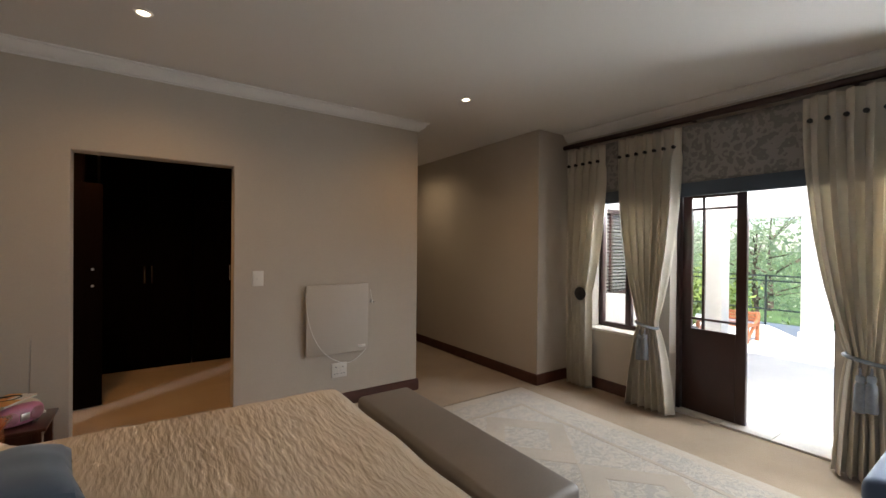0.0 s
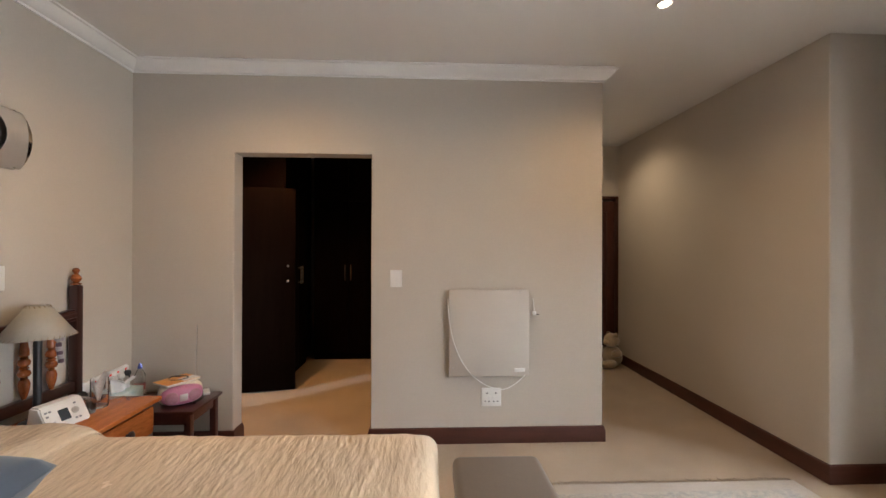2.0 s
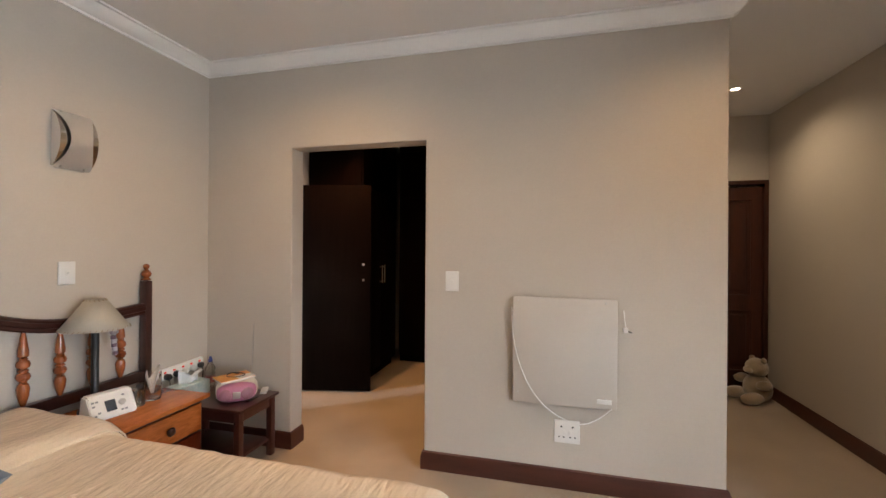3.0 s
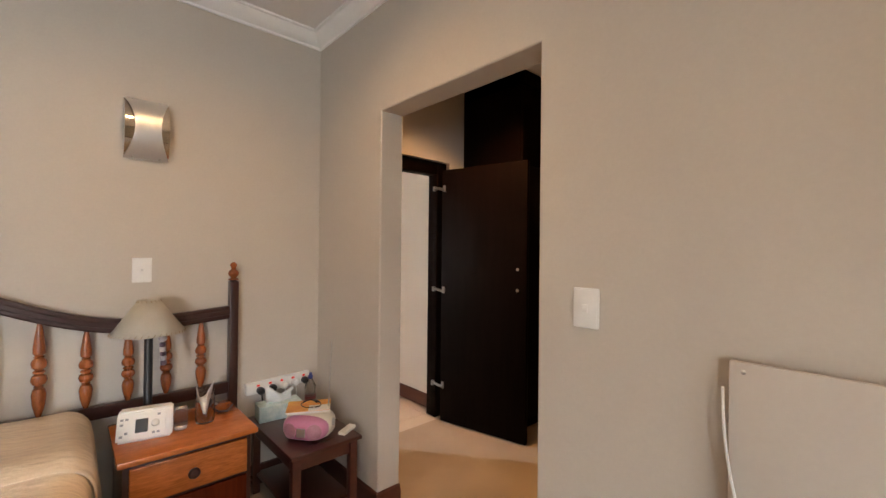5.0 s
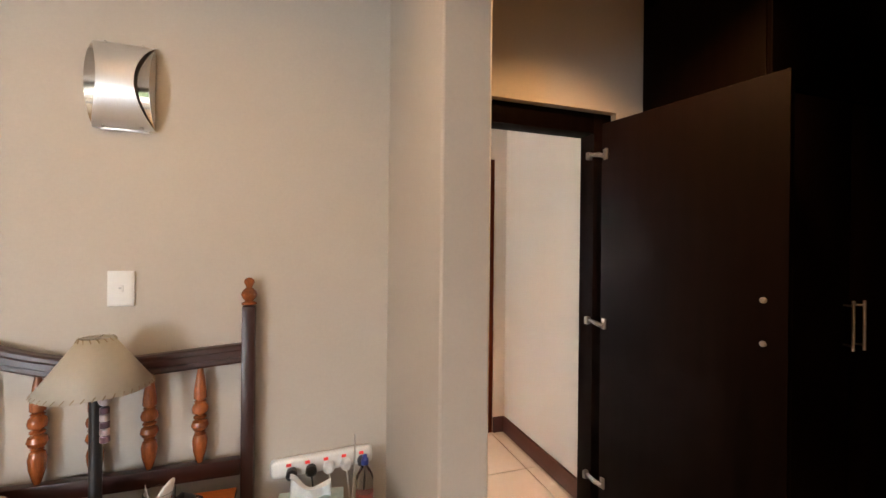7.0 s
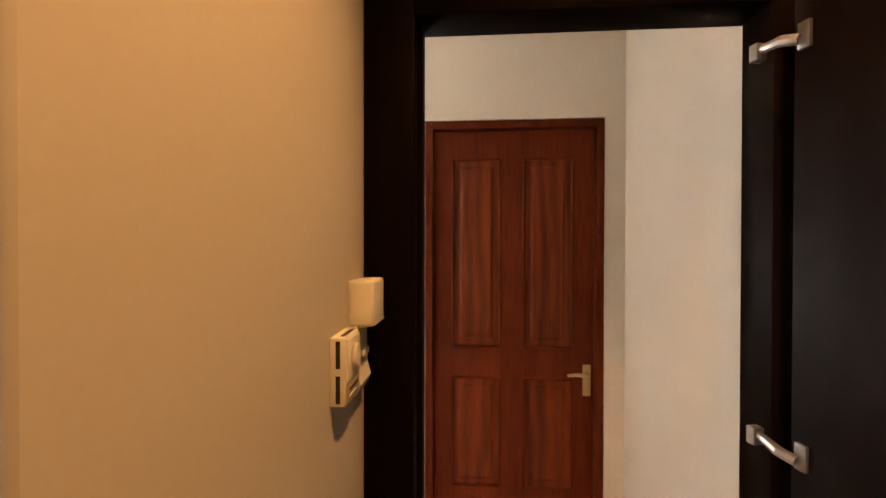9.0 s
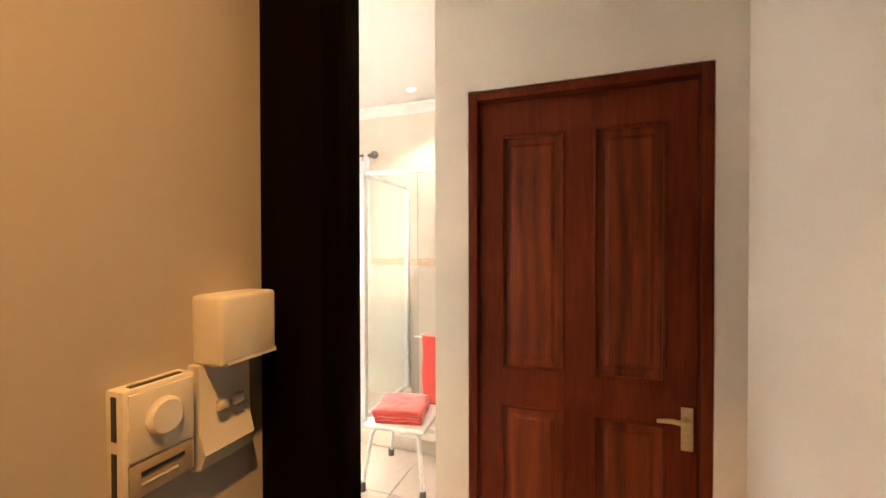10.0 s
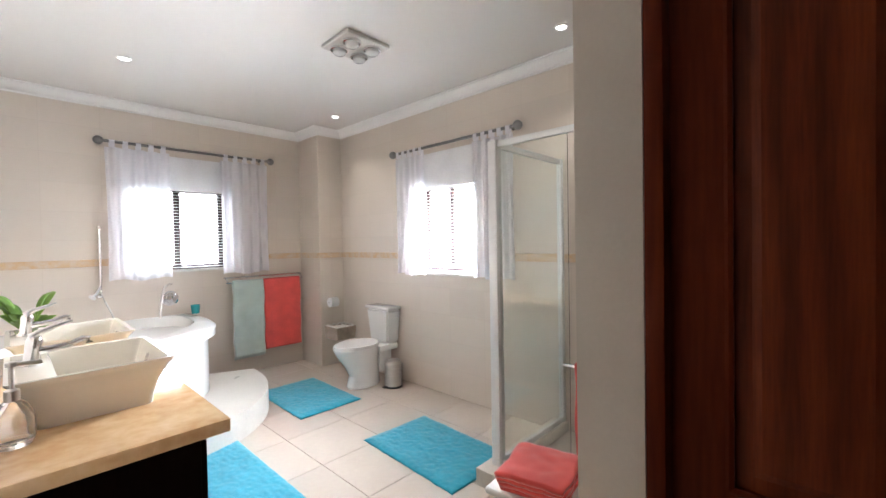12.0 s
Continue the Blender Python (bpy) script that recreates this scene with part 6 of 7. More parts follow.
trh = thing("toilet_roll_holder", "white toilet roll on a chrome holder on the pier", "toilet roll holder", pose(-4.03, 0.052, 0.745))
bm = B(); lathe(bm, [(0.02, -0.05), (0.055, -0.05), (0.055, 0.05), (0.02, 0.05)], 24, pose(0, 0.055, 0, 0, 90, 0)); part("paper_roll", bm, mat("tissue_paper", (0.80, 0.80, 0.79), 0.95), trh)
bm = B(); tube(bm, [(-0.065, 0.055, 0), (0.06, 0.055, 0)], 0.008, 8); tube(bm, [(-0.06, 0.0, 0.06), (-0.06, 0.055, 0.05), (-0.06, 0.055, 0)], 0.006, 8); part("holder", bm, CHROME, trh)
bm = B(); tube(bm, [(0.053, 0.01, 0.02), (0.05, 0.05, 0.06)], 0.002, 6); part("pin", bm, CHROME, trh)
WICK = mat("wicker", (0.45, 0.38, 0.30), 0.85, 0.15, 10, 120, 0.6, 0.003)
bs = thing("wicker_basket", "taupe woven basket with white scalloped lining hung on the tiled pier", "basket", pose(-4.065, 0.052, 0.33))
bm = B(); box(bm, -0.115, 0.115, 0.006, 0.27, 0.0, 0.012); part("bottom", bm, WICK, bs)
TAUPE = mat("taupe_weave", (0.36, 0.29, 0.23), 0.85, 0.15, 10, 120, 0.6, 0.003)
for i in range(7):
    g_ = 0.004 * i * 0.5
    pts = []
    for k in range(41):
        a = 2 * math.pi * k / 40
        cx_, sy_ = max(-0.9, min(0.9, 1.25 * math.cos(a))), max(-0.9, min(0.9, 1.25 * math.sin(a)))
        pts.append(((0.128 + g_) * cx_, 0.138 + (0.138 + g_ * 0.3) * sy_ + 0.002 * math.sin(20 * a + i * math.pi), 0.012 + i * 0.02))
    bm = B(); tube(bm, pts, 0.0105, 6); part("woven_course", bm, TAUPE, bs)


def lining(u, v):
    a = 2 * math.pi * u
    cx_, sy_ = max(-0.9, min(0.9, 1.25 * math.cos(a))), max(-0.9, min(0.9, 1.25 * math.sin(a)))
    out = 1.0 + 0.12 * v
    return (0.122 * cx_ * out, 0.14 + 0.125 * sy_ * out, 0.155 + 0.006 * math.sin(12 * a) - 0.03 * v * v - 0.008 * v * math.cos(14 * a))


bm = B(); grid(bm, lining, 84, 5)
c = part("lining", bm, mat("white_lace", (0.72, 0.70, 0.65), 0.9), bs, "white scalloped cloth lining"); s = c.modifiers.new("t", "SOLIDIFY"); s.thickness = 0.003
for i, c_ in enumerate(((0.65, 0.62, 0.58), (0.7, 0.66, 0.6))):
    bm = B(); box(bm, -0.09, 0.09, 0.07 + 0.07 * i, 0.12 + 0.07 * i, 0.012, 0.14, 0.01); part("folded_cloth", bm, mat("folded_cloth", c_, 0.9), bs)

# shower cubicle
ALU = mat("white_aluminium", (0.72, 0.72, 0.71), 0.35, 0.02, 4, 60, 0.0, metal=0.3)
shw = thing("shower_cubicle", "glass shower cubicle with white aluminium frame", "shower")
KT = mat("kerb_tile", (0.62, 0.56, 0.48), 0.3, 0.05, 5, 50, 0.05, 0.0005)
bm = B(); box(bm, -4.205, -3.27, 2.86, 2.98, 0.0, 0.10, 0.004); box(bm, -3.39, -3.27, 2.98, 3.948, 0.0, 0.10, 0.004); part("kerb", bm, KT, shw, "cream tiled kerb")
bm = B(); box(bm, -4.205, -3.39, 2.98, 3.948, 0.0, 0.03); part("tray", bm, KT, shw)
bm = B(); box(bm, -3.42, -3.36, 2.91, 2.97, 0.10, 2.02, 0.006); part("corner_post", bm, ALU, shw)
bm = B(); box(bm, -4.205, -4.17, 2.92, 2.96, 0.10, 2.02, 0.003); part("wall_post", bm, ALU, shw)
bm = B(); box(bm, -3.41, -3.37, 3.91, 3.948, 0.10, 2.02, 0.003); part("wall_post", bm, ALU, shw)
for z in (0.10, 1.98):
    bm = B(); box(bm, -4.17, -3.42, 2.925, 2.955, z, z + 0.035, 0.003); part("rail", bm, ALU, shw)
    bm = B(); box(bm, -3.405, -3.375, 2.97, 3.91, z, z + 0.035, 0.003); part("rail", bm, ALU, shw)
bm = B(); box(bm, -4.17, -3.42, 2.937, 2.943, 0.135, 1.98); g = part("glass_panel", bm, GREEN_GLASS, shw, "greenish clear glass"); g.visible_shadow = False
bm = B(); box(bm, -3.393, -3.387, 2.97, 3.40, 0.135, 1.98); g = part("glass_panel", bm, GREEN_GLASS, shw, "greenish clear glass"); g.visible_shadow = False
bm = B(); tube(bm, [(-3.375, 3.47, 0.81), (-3.30, 3.47, 0.81)], 0.010, 8); tube(bm, [(-3.30, 3.41, 0.81), (-3.30, 3.93, 0.81)], 0.009, 8); part("towel_bar", bm, CHROME, shw)
tw = towel("coral towel hanging on the shower door bar", -0.20, 0.20, 0.0, 0.815, 0.30, 0.36, TOWEL_CORAL)
tw.matrix_basis = pose(-3.30, 3.68, 0, 0, 0, 90)
pf = thing("shower_puff", "aqua net shower puff hanging in the cubicle", "sponge", pose(-3.80, 3.52, 1.06))
bm = B(); r0 = bmesh.ops.create_icosphere(bm, subdivisions=4, radius=0.06)
for v in bm.verts:
    v.co *= 1 + 0.22 * noise.noise(v.co * 60)
part("net", bm, mat("aqua_net", (0.20, 0.60, 0.58), 0.8), pf)
bm = B(); tube(bm, [(0, 0, 0.05), (0, 0.2, 0.2), (0, 0.428, 0.24)], 0.002, 5); part("cord", bm, WHITE_PLASTIC, pf)

ss = thing("shower_stool", "white plastic bath stool with aluminium legs", "stool", pose(-2.98, 3.49, -0.035, 0, 0, 4))
bm = B(); box(bm, -0.20, 0.20, -0.19, 0.19, 0.40, 0.43, 0.012, 3); part("seat", bm, WHITE_PLASTIC, ss)
for x in (-1, 1):
    for y in (-1, 1):
        bm = B(); tube(bm, [(x * 0.13, y * 0.12, 0.40), (x * 0.17, y * 0.15, 0.36), (x * 0.215, y * 0.19, 0.05)], 0.013, 10); l = part("leg", bm, ALU, ss)
        bm = B(); lathe(bm, [(0.020, 0), (0.020, 0.04), (0.015, 0.055)], 12, pose(x * 0.216, y * 0.19, 0.036)); part("rubber_foot", bm, mat("grey_rubber", (0.12, 0.11, 0.10), 0.8), l)
ft = thing("folded_towel", "coral towel folded on the bath stool", "towel", pose(-2.97, 3.48, 0.396, 0, 0, 12))
for i in range(4):
    bm = B()

    def tf(u, v, i=i):
        return (-0.15 + 0.30 * u + 0.01 * i, -0.14 + 0.28 * v + 0.006 * math.sin(u * 8 + i), 0.012 + i * 0.024 + 0.006 * noise.noise(Vector((u * 5, v * 5, i))) - 0.006 * (abs(2 * u - 1) ** 6 + abs(2 * v - 1) ** 6))
    grid(bm, tf, 20, 20)
    c = part("fold", bm, TOWEL_CORAL, ft); s = c.modifiers.new("t", "SOLIDIFY"); s.thickness = 0.02; s.offset = 0

# bath mats
def bathmat(label, x0, x1, y0, y1, rot=0):
    cx, cy, w, l = (x0 + x1) / 2, (y0 + y1) / 2, x1 - x0, y1 - y0

    def f(u, v):
        e = min(u, 1 - u, v, 1 - v)
        return ((u - 0.5) * w, (v - 0.5) * l, 0.004 + 0.02 * min(1, e * 14) ** 0.5 + 0.0035 * noise.noise(Vector((u * 26, v * 38, cx))) + 0.003 * noise.noise(Vector((u * 5, v * 7, cx))))
    bm = B(); grid(bm, f, 70, 90)
    m_ = single("bath_mat", bm, MATM, label, "bath mat", pose(cx, cy, 0.0, 0, 0, rot), "bath mats")
    s = m_.modifiers.new("t", "SOLIDIFY"); s.thickness = 0.004; s.offset = 1


bathmat("turquoise tufted bath mat near the toilet", -3.61, -3.02, 0.35, 1.24, -1)
bathmat("turquoise tufted bath mat before the shower", -3.70, -3.12, 1.93, 2.84, -3)
bathmat("turquoise tufted bath mat before the vanity", -2.53, -1.95, 1.22, 2.31, 0)

# heater lamp on the ceiling
hl = thing("ceiling_heater", "square steel ceiling heater with four round reflector lamps", "ceiling heater", pose(-3.06, 2.04, BZ))
bm = B(); box(bm, -0.17, 0.17, -0.16, 0.16, -0.03, 0, 0.012, 3); part("panel", bm, STEEL, hl)
for x in (-0.08, 0.08):
    for y in (-0.075, 0.075):
        bm = B(); lathe(bm, [(0.058, -0.03), (0.060, -0.045), (0.052, -0.047), (0.050, -0.035), (0.02, -0.032)], 24, pose(x, y, 0), cap=False); rf = part("reflector_ring", bm, CHROME, hl)
        bm = B(); lathe(bm, [(0.046, -0.036), (0.044, -0.062), (0.03, -0.074), (0.001, -0.078)], 24, pose(x, y, 0)); part("bulb", bm, mat("pearl_bulb", (0.62, 0.62, 0.60), 0.12, coat=0.6), rf)

# bathroom windows with blinds and sheers
GREYROD = mat("grey_metal_rod", (0.22, 0.215, 0.21), 0.35, 0.05, 5, 80, 0.0, metal=0.7)


def bath_window(name, w, z0, z1, m, slats=26):
    """Origin at the opening's centre on the inner wall face, room to -y."""
    o = thing(name, "dark-framed bathroom window with a white venetian blind", "window", m)
    tagged(o, kind="structure")
    bm = B()
    for a in ((-w / 2, -w / 2 + 0.045, z0, z1), (w / 2 - 0.045, w / 2, z0, z1), (-w / 2, w / 2, z0, z0 + 0.04), (-w / 2, w / 2, z1 - 0.045, z1), (-0.03, 0.03, z0, z1)):
        box(bm, a[0], a[1], 0.08, 0.12, a[2], a[3])
    part("window_frame", bm, MAHOG_DARK, o)
    bm = B(); box(bm, -w / 2 + 0.03, w / 2 - 0.03, 0.098, 0.102, z0 + 0.03, z1 - 0.03); g = part("pane", bm, CLEAR, o); g.visible_shadow = False
    bm = B(); box(bm, -w / 2 + 0.005, w / 2 - 0.005, 0.022, 0.052, z1 - 0.035, z1 - 0.002, 0.002); part("blind_headrail", bm, WHITE_PLASTIC, o)
    bm = B(); box(bm, -w / 2 - 0.05, w / 2 + 0.05, -0.045, -0.040, z1 - 0.03, z1 + 0.29, 0.001); part("roller_blind", bm, mat("white_blind_cloth", (0.74, 0.74, 0.75), 0.8), o, "white fabric blind rolled half up")
    me = None
    for i in range(slats):
        z = z0 + 0.02 + (z1 - z0 - 0.07) * i / (slats - 1)
        if me is None:
            sl = part("slat", box(B(), -w / 2 + 0.008, w / 2 - 0.008, -0.0125, 0.0125, -0.0006, 0.0006), WHITE_PLASTIC, o)
            me = sl.data
        else:
            sl = new("slat", me); sl.parent = o
        sl.matrix_basis = pose(0, 0.037, z, 20, 0, 0)
    bm = B(); box(bm, -w / 2 - 0.02, w / 2 + 0.02, -0.03, 0.06, z0 - 0.025, z0 - 0.001, 0.003); part("window_sill", bm, SILLM, o)


bath_window("window_3", 0.86, 1.20, 2.03, pose(-2.60, -0.40, 0, 0, 0, 180))
bath_window("window_4", 0.67, 1.14, 1.98, pose(-4.21, 1.785, 0, 0, 0, 90))


def sheer_set(L, z, drop_to, m, label, share):
    r = thing("curtain_rod", "grey metal curtain rod with ball ends above the bathroom window", "curtain rod", m)
    bm = B(); tube(bm, [(-L / 2, -0.09, z), (L / 2, -0.09, z)], 0.013, 12); part("rod", bm, GREYROD, r)
    for s_ in (-1, 1):
        bm = B(); bmesh.ops.create_icosphere(bm, subdivisions=3, radius=0.038, matrix=Matrix.Translation((s_ * (L / 2 + 0.015), -0.09, z))); part("ball_end", bm, GREYROD, r)
        bm = B(); tube(bm, [(s_ * (L / 2 - 0.08), 0.0, z), (s_ * (L / 2 - 0.08), -0.09, z)], 0.009, 8); part("bracket", bm, GREYROD, r)
    for s_ in (-1, 1):
        c = thing("sheer_curtain", label, "curtain", m, "bathroom sheers")
        y0, y1 = (-L / 2 + 0.03, -L / 2 + L * share) if s_ < 0 else (L / 2 - L * share, L / 2 - 0.03)

        def f(u, v):
            zz = drop_to + (z - 0.05 - drop_to) * v
            return (y0 + (y1 - y0) * u + 0.006 * math.sin(9 * u + 4 * v), -0.09 + 0.026 * math.sin(u * 2 * math.pi * 5) * (0.6 + 0.4 * (1 - v)) + 0.01 * noise.noise(Vector((u * 4, v * 3, s_))), zz + 0.012 * math.sin(u * 9) * (1 - v))
        bm = B(); grid(bm, f, 60, 24); part("cloth", bm, SHEER, c, angle=80)
        for i in range(5):
            x = y0 + (y1 - y0) * (i + 0.5) / 5
            bm = B()
            pts = [(0.0, -0.09 + 0.017 * math.cos(a), z + 0.017 * math.sin(a)) for a in [math.pi * k / 8 for k in range(-1, 10)]]
            vs = []
            for p_ in [(0, -0.075, z - 0.055)] + pts + [(0, -0.105, z - 0.055)]:
                vs.append((bm.verts.new((x - 0.02, p_[1], p_[2])), bm.verts.new((x + 0.02, p_[1], p_[2]))))
            for a, b in zip(vs, vs[1:]):
                bm.faces.new((a[0], a[1], b[1], b[0]))
            part("tab", bm, SHEER, c)


sheer_set(1.50, 2.385, 1.13, pose(-2.74, -0.40, 0, 0, 0, 180), "white sheer tab-top curtain at the bath window", 0.345)
sheer_set(1.46, 2.32, 1.12, pose(-4.21, 1.885, 0, 0, 0, 90), "white sheer tab-top curtain at the toilet window", 0.30)

# ---- outside ----
PATIO = mat("pale_patio_tile", (0.72, 0.69, 0.64), 0.6, 0.04, 2, 60, 0.05, 0.001)
RENDERW = mat("white_render", (0.72, 0.70, 0.67), 0.85, 0.03, 2, 80, 0.2, 0.002)
GRASS = mat("lawn", (0.06, 0.11, 0.03), 0.95, 0.3, 0.6, 60, 0.8, 0.02)
bm = B(); box(bm, -600, 700, -600, 700, -1.2, -1.0)
structure("ground", bm, GRASS, "green lawn below the patio", "ground")
bm = B(); box(bm, 4.15, 10.3, -5, 9, -1.0, -0.01)
structure("pavement", bm, PATIO, "pale tiled patio outside the bedroom", "patio")
bm = B(); box(bm, 4.15, 5.6, -5, 9, 2.72, 2.9)
structure("patio_roof", bm, RENDERW, "white soffit of the patio roof", "roof")
# never in view; overhang sized to keep sun out of the bathroom windows
bm = B(); box(bm, -5.9, 4.4, -2.9, 7.3, 2.93, 3.1)
structure("roof", bm, RENDERW, "plain unseen slab over the house, overhanging to block the sun", "roof")


def pillar(x, y, s=0.32):
    p = thing("pillar", "square white rendered patio pillar", "pillar", pose(x, y, -0.01))
    bm = B(); box(bm, -s / 2, s / 2, -s / 2, s / 2, 0, 2.73, 0.01); part("shaft", bm, RENDERW, p)
    bm = B(); box(bm, -s / 2 - 0.03, s / 2 + 0.03, -s / 2 - 0.03, s / 2 + 0.03, 0, 0.12, 0.008); part("base", bm, RENDERW, p)


bm = B(); box(bm, 8.86, 9.14, -5, 9, 2.04, 2.72, 0.01)
structure("patio_beam", bm, RENDERW, "white rendered beam over the patio pillars", "beam")
pillar(6.4, 2.84, 0.24), pillar(9.0, 2.38, 0.34)
IRON = mat("green_black_iron", (0.03, 0.045, 0.04), 0.5, 0.1)
for a, b in ((-4.5, 2.15), (2.62, 8.8)):
    rl = thing("railing", "dark iron patio railing with thin uprights", "railing")
    for z in (0.30, 0.86, 0.96):
        bm = B(); tube(bm, [(10.0, a, z), (10.0, b, z)], 0.016, 6); part("rail", bm, IRON, rl)
    n = int((b - a) / 0.75)
    me = None
    for i in range(n + 1):
        y = a + (b - a) * i / n
        bm = B(); tube(bm, [(10.0, y, -0.01), (10.0, y, 0.98)], 0.02, 6); part("post", bm, IRON, rl)
wing = thing("house_wing", "white rendered wing of the house beyond the patio", "house")
bm = B(); box(bm, 4.16, 9.4, 4.6, 4.8, -0.01, 2.72)
part("wall", bm, RENDERW, wing)
for x0 in (5.95, 7.7):
    bm = B()
    for a in ((x0, x0 + 0.07, 0.7, 2.1), (x0 + 1.2, x0 + 1.27, 0.7, 2.1), (x0 + 0.6, x0 + 0.66, 0.7, 2.1), (x0, x0 + 1.27, 0.66, 0.72), (x0, x0 + 1.27, 2.08, 2.15)):
        box(bm, a[0], a[1], 4.55, 4.6, a[2], a[3])
    wn_ = part("window", bm, MAHOG_DARK, wing)
    bm = B()
    for k in range(22):
        box(bm, x0 + 0.08, x0 + 1.19, 4.585, 4.595, 0.75 + k * 0.06, 0.785 + k * 0.06)
    # dark grey puts the shade under the patio roof into the louvre colour
    part("louvres", bm, mat("shaded_louvre", (0.13, 0.125, 0.12), 0.6), wn_)
    bm = B(); box(bm, x0 + 0.07, x0 + 1.2, 4.596, 4.599, 0.72, 2.08); part("pane", bm, mat("dark_window", (0.02, 0.025, 0.03), 0.08), wn_)
SLATW = mat("teak_slats", (0.28, 0.10, 0.045), 0.5, 0.2, 4, 60, 0.1, 0.001, stretch=(1, 6, 6))
gb = thing("garden_bench", "reddish teak garden bench on the patio", "bench", pose(7.9, 3.3, -0.01, 0, 0, 0) @ Matrix.Diagonal((0.9, 0.85, 0.62, 1)))
for i in range(5):
    bm = B(); box(bm, -0.26, 0.26, -0.48 + i * 0.18, -0.32 + i * 0.18, 0.40, 0.43, 0.004); part("slat", bm, SLATW, gb)
for i in range(3):
    bm = B(); box(bm, 0.24, 0.27, -0.48, 0.42, 0.48 + i * 0.09, 0.555 + i * 0.09, 0.004); part("back_slat", bm, SLATW, gb)
for x in (-0.24, 0.24):
    for y in (-0.46, 0.38):
        bm = B(); box(bm, x - 0.03, x + 0.03, y - 0.03, y + 0.03, 0, 0.42 if x < 0 else 0.75, 0.004); part("leg", bm, SLATW, gb)
for y in (-0.46, 0.38):
    bm = B(); bar(bm, (-0.3, y, 0.0), (0.3, y, 0.62), 0.05, 0.03); part("arm", bm, SLATW, gb)
pp = thing("potted_plant", "bushy green plant in a dark pot on the patio table", "plant", pose(5.52, 2.76, 0.40))
bm = B(); lathe(bm, [(0.05, 0), (0.075, 0.11), (0.068, 0.11), (0.06, 0.095), (0.001, 0.095)], 20); part("pot", bm, BLACK_PLASTIC, pp)
rs2 = random.Random(12)
for i in range(34):
    a, ln, lift = rs2.uniform(0, 6.28), rs2.uniform(0.08, 0.17), rs2.uniform(0.06, 0.24)
    bm = B()

    def pf_(u, v, a=a, ln=ln, lift=lift):
        w = 0.02 * math.sin(math.pi * min(1, max(0, (u - 0.2) / 0.8))) ** 0.7 * (v - 0.5) * 2
        return (math.cos(a) * ln * u - math.sin(a) * w, math.sin(a) * ln * u + math.cos(a) * w, 0.095 + lift * math.sin(u * 1.8))
    grid(bm, pf_, 6, 2)
    c = part("leaf", bm, LEAF, pp); sm = c.modifiers.new("t", "SOLIDIFY"); sm.thickness = 0.0012
tbl = thing("patio_table", "low dark patio table beside the bench", "table", pose(5.55, 2.62, -0.01))
bm = B(); box(bm, -0.25, 0.25, -0.35, 0.35, 0.38, 0.41, 0.004); part("tabletop", bm, BLACK_PLASTIC, tbl)
for x in (-0.22, 0.22):
    for y in (-0.32, 0.32):
        bm = B(); box(bm, x - 0.02, x + 0.02, y - 0.02, y + 0.02, 0, 0.38); part("leg", bm, BLACK_PLASTIC, tbl)
lc = thing("patio_chair", "white upholstered chair on the patio by the window", "chair", pose(5.1, 3.55, -0.01, 0, 0, -60))
bm = B(); box(bm, -0.3, 0.3, -0.3, 0.3, 0.32, 0.45, 0.05, 3); part("seat", bm, RENDERW, lc)
bm = B(); box(bm, -0.3, 0.3, 0.25, 0.36, 0.4, 0.85, 0.05, 3); part("backrest", bm, RENDERW, lc)
for x in (-0.25, 0.25):
    for y in (-0.25, 0.28):
        bm = B(); box(bm, x - 0.02, x + 0.02, y - 0.02, y + 0.02, 0, 0.34); part("leg", bm, MAHOG_DARK, lc)


def leaf_cloud(centres, count, size, seed):
    rs_ = np.random.RandomState(seed)
    vs, fs = [], []
    for _ in range(count):
        c_ = centres[rs_.randint(len(centres))]
        p_ = Vector(c_[:3]) + Vector(rs_.normal(0, 1, 3)) * c_[3]
        a = Vector(rs_.normal(0, 1, 3)).normalized()
        b = a.cross(Vector(rs_.normal(0, 1, 3))).normalized()
        s_ = size * rs_.uniform(0.6, 1.4)
        k = len(vs)
        vs += [p_ - a * s_, p_ + b * s_ * 0.45, p_ + a * s_, p_ - b * s_ * 0.45]
        fs.append((k, k + 1, k + 2, k + 3))
    me = bpy.data.meshes.new("crown")
    me.from_pydata(vs, [], fs)
    return me


CROWN = mat("tree_leaves", (0.11, 0.15, 0.07), 0.6, 0.3, 0.8, 8, 0.0, color2=(0.17, 0.21, 0.11))
let_through(CROWN, (0.55, 0.64, 0.42), 0.65)
BARK = mat("bark", (0.10, 0.075, 0.055), 0.95, 0.3, 6, 40, 0.8, 0.01, stretch=(1, 1, 0.3))


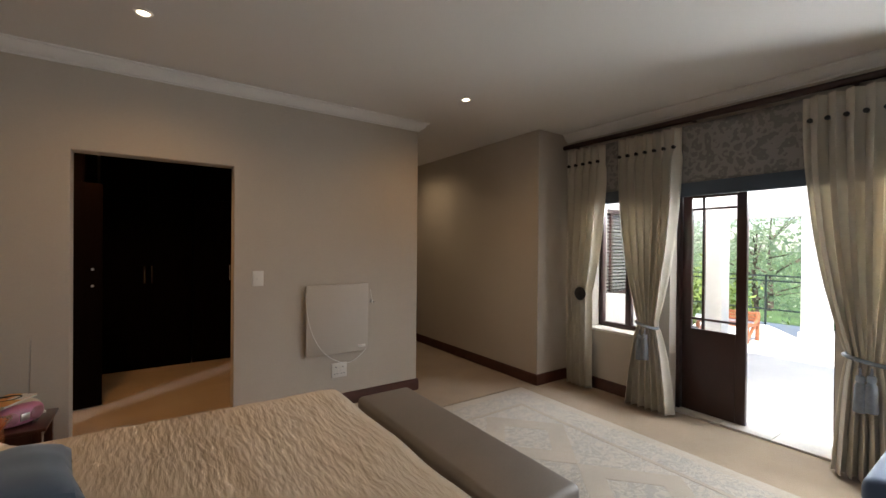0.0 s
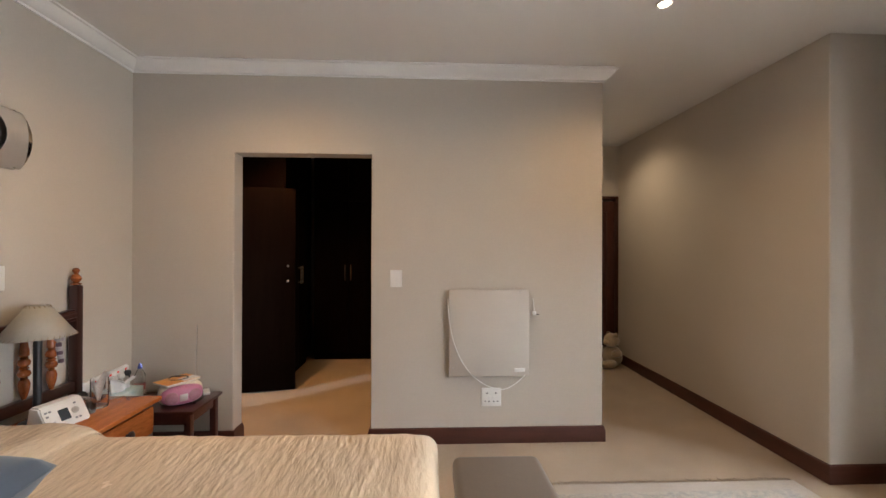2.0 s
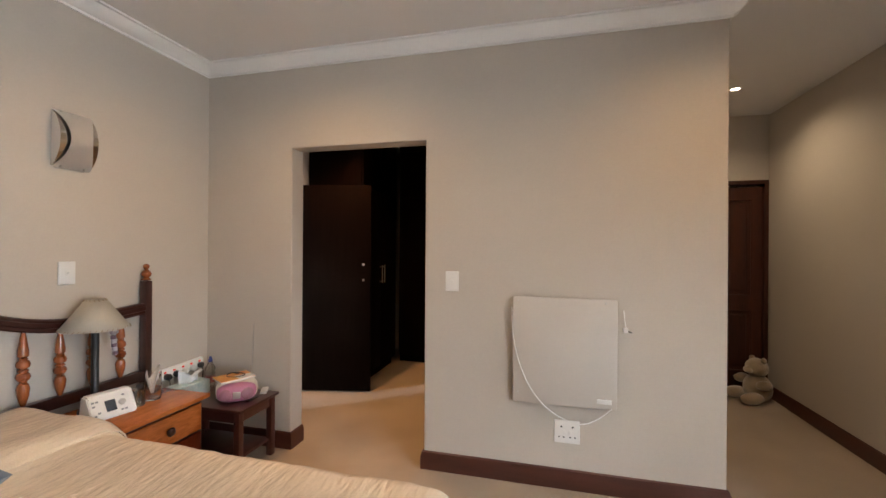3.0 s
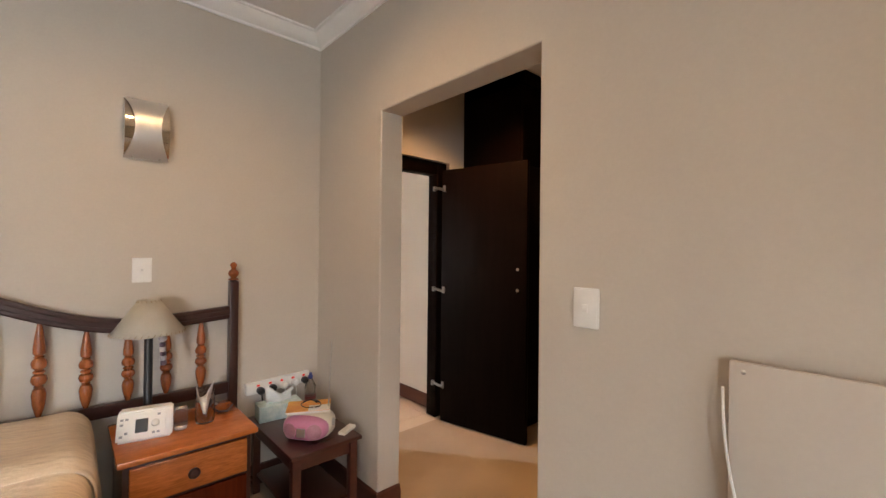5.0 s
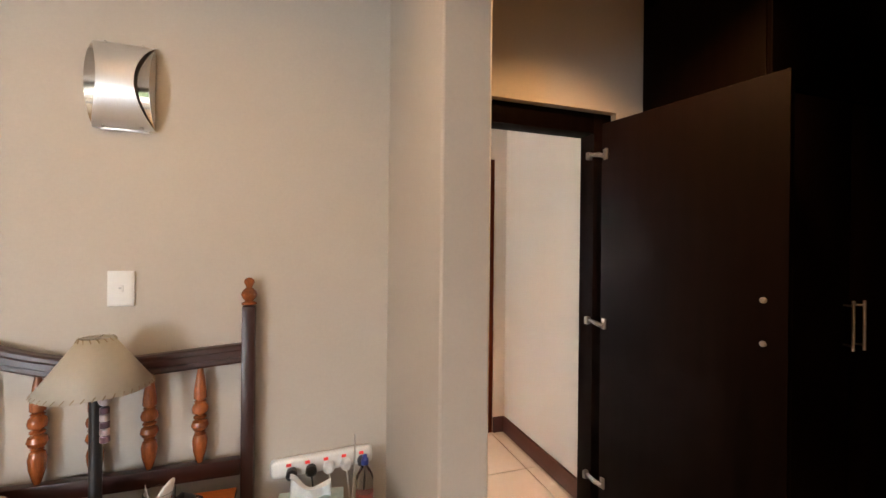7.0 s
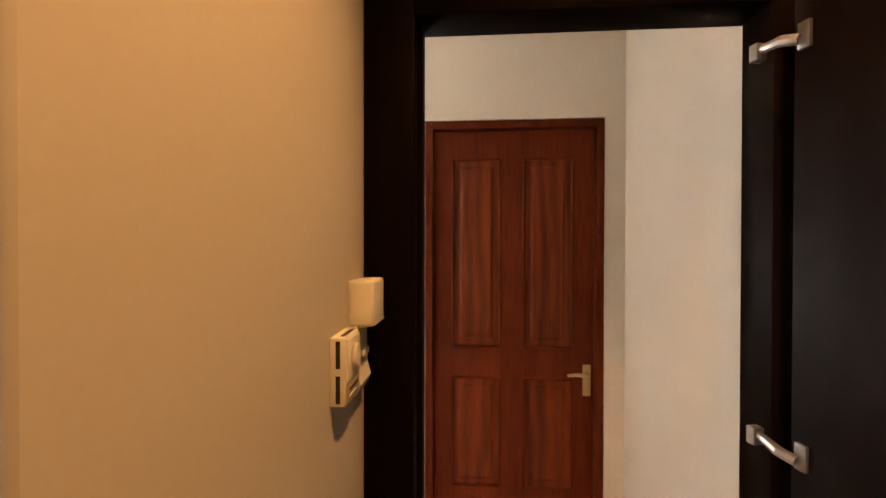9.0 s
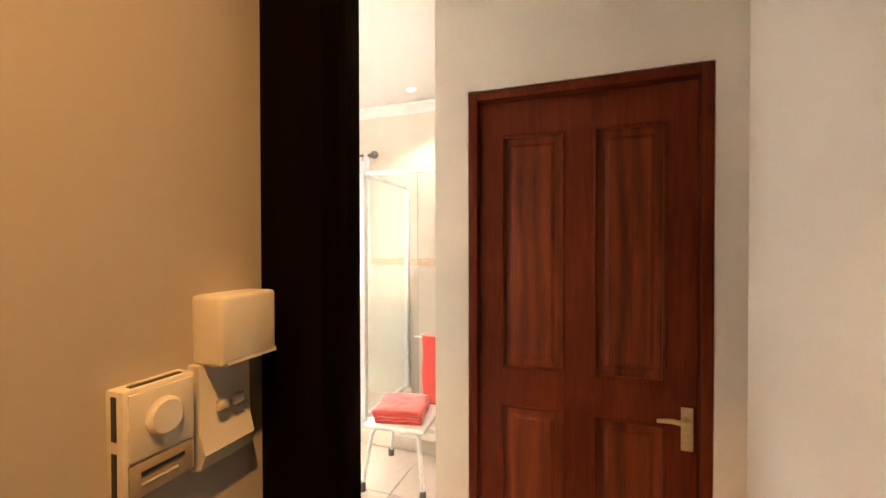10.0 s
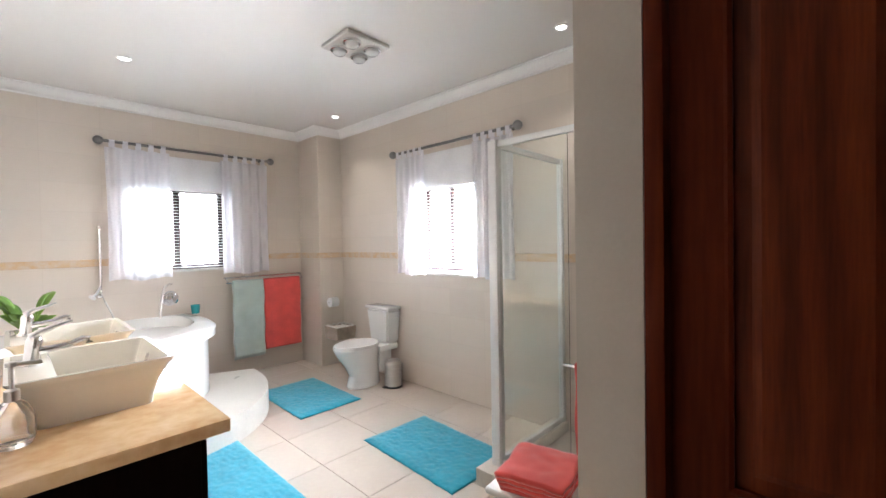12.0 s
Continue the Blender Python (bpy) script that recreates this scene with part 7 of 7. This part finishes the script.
def tree(x, y, h, r, seed):
    rs_ = random.Random(seed)
    t = thing("tree", "leafy green garden tree beyond the patio railing", "tree", pose(x, y, -1.0), "garden trees")
    bm = B(); tube(bm, [(0, 0, 0), (0.05, 0.02, h * 0.25), (0, 0.06, h * 0.5), (0.05, 0, h * 0.8)], [0.12, 0.09, 0.06, 0.02], 10)
    tips = []
    for i in range(9):
        a, z = rs_.uniform(0, 6.28), h * rs_.uniform(0.25, 0.65)
        e = Vector((math.cos(a) * r * 0.7, math.sin(a) * r * 0.7, z + r * rs_.uniform(0.1, 0.6)))
        tube(bm, [(0, 0, z), (e.x * 0.5, e.y * 0.5, z + (e.z - z) * 0.6), e], [0.035, 0.022, 0.008], 6)
        tips.append((e.x, e.y, e.z, r * 0.30))
        tips.append((e.x * 0.5, e.y * 0.5, z + (e.z - z) * 0.8, r * 0.25))
    tips.append((0, 0, h * 0.85, r * 0.4))
    part("trunk", bm, BARK, t)
    me = leaf_cloud(tips, 2800, 0.065, seed)
    me.materials.append(CROWN)
    c_ = new("crown", me); c_.parent = t


for i, (x, y, h, r) in enumerate(((15.0, 5.2, 3.7, 1.9), (18.5, 2.6, 4.2, 2.1), (16.0, 8.5, 4.0, 2.0), (20.5, 6.5, 5.0, 2.6), (16.5, -2.5, 3.8, 1.9), (22.0, 11.5, 5.0, 2.6))):
    tree(x, y, h, r, i + 1)
hedge = new("hedge", leaf_cloud([(12.5 + 0.2 * (i % 3), 4.9 + i * 0.16, -0.2 + 0.25 * (i % 4), 0.3) for i in range(40)], 6000, 0.07, 44))
hedge.data.materials.append(mat("hedge_leaves", (0.16, 0.22, 0.04), 0.7, 0.3, 2, 20, 0.0))
tagged(hedge, "yellow-green clipped hedge behind the railing", "hedge", kind="stuff")
GLOW = glow_mat("bright_overcast", (0.96, 0.98, 1.0), 5.0)
for nm, a in (("backdrop_south", (-3.6, -1.6, -1.32, -1.30, 0.6, 2.7)), ("backdrop_west", (-5.12, -5.10, 0.9, 2.8, 0.6, 2.7))):
    bm = B(); box(bm, *a); structure(nm, bm, GLOW, "bright hazy sky outside the bathroom window", "backdrop")

# ---- bathroom floor tiles ----
FT = mat("cream_floor_tile", (0.62, 0.54, 0.46), 0.22, 0.022, 3, 30, 0.03, 0.0004, rand=0.04)
tile_me = None
floor_b = bpy.data.objects["floor_bathroom"]
P, G = 0.50, 0.004
for i in range(-4, 4):
    for j in range(-5, 7):
        ax, ay = -2.775 + i * P, 1.985 + j * P
        x0, x1, y0, y1 = max(ax + G / 2, -4.205), min(ax + P - G / 2, -1.131), max(ay + G / 2, -0.395), min(ay + P - G / 2, 5.065)
        if x1 - x0 < 0.03 or y1 - y0 < 0.03:
            continue
        full = abs(x1 - x0 - P + G) < 1e-4 and abs(y1 - y0 - P + G) < 1e-4
        if full and tile_me:
            ob = new("tile", tile_me)
        else:
            w, l = x1 - x0, y1 - y0
            ob = link("tile", box(B(), 0, w, 0, l, -0.008, 0.0, 0.0015, 1), FT)
            if full:
                tile_me = ob.data
        ob.parent = floor_b
        ob.location = (x0, y0, 0.0)
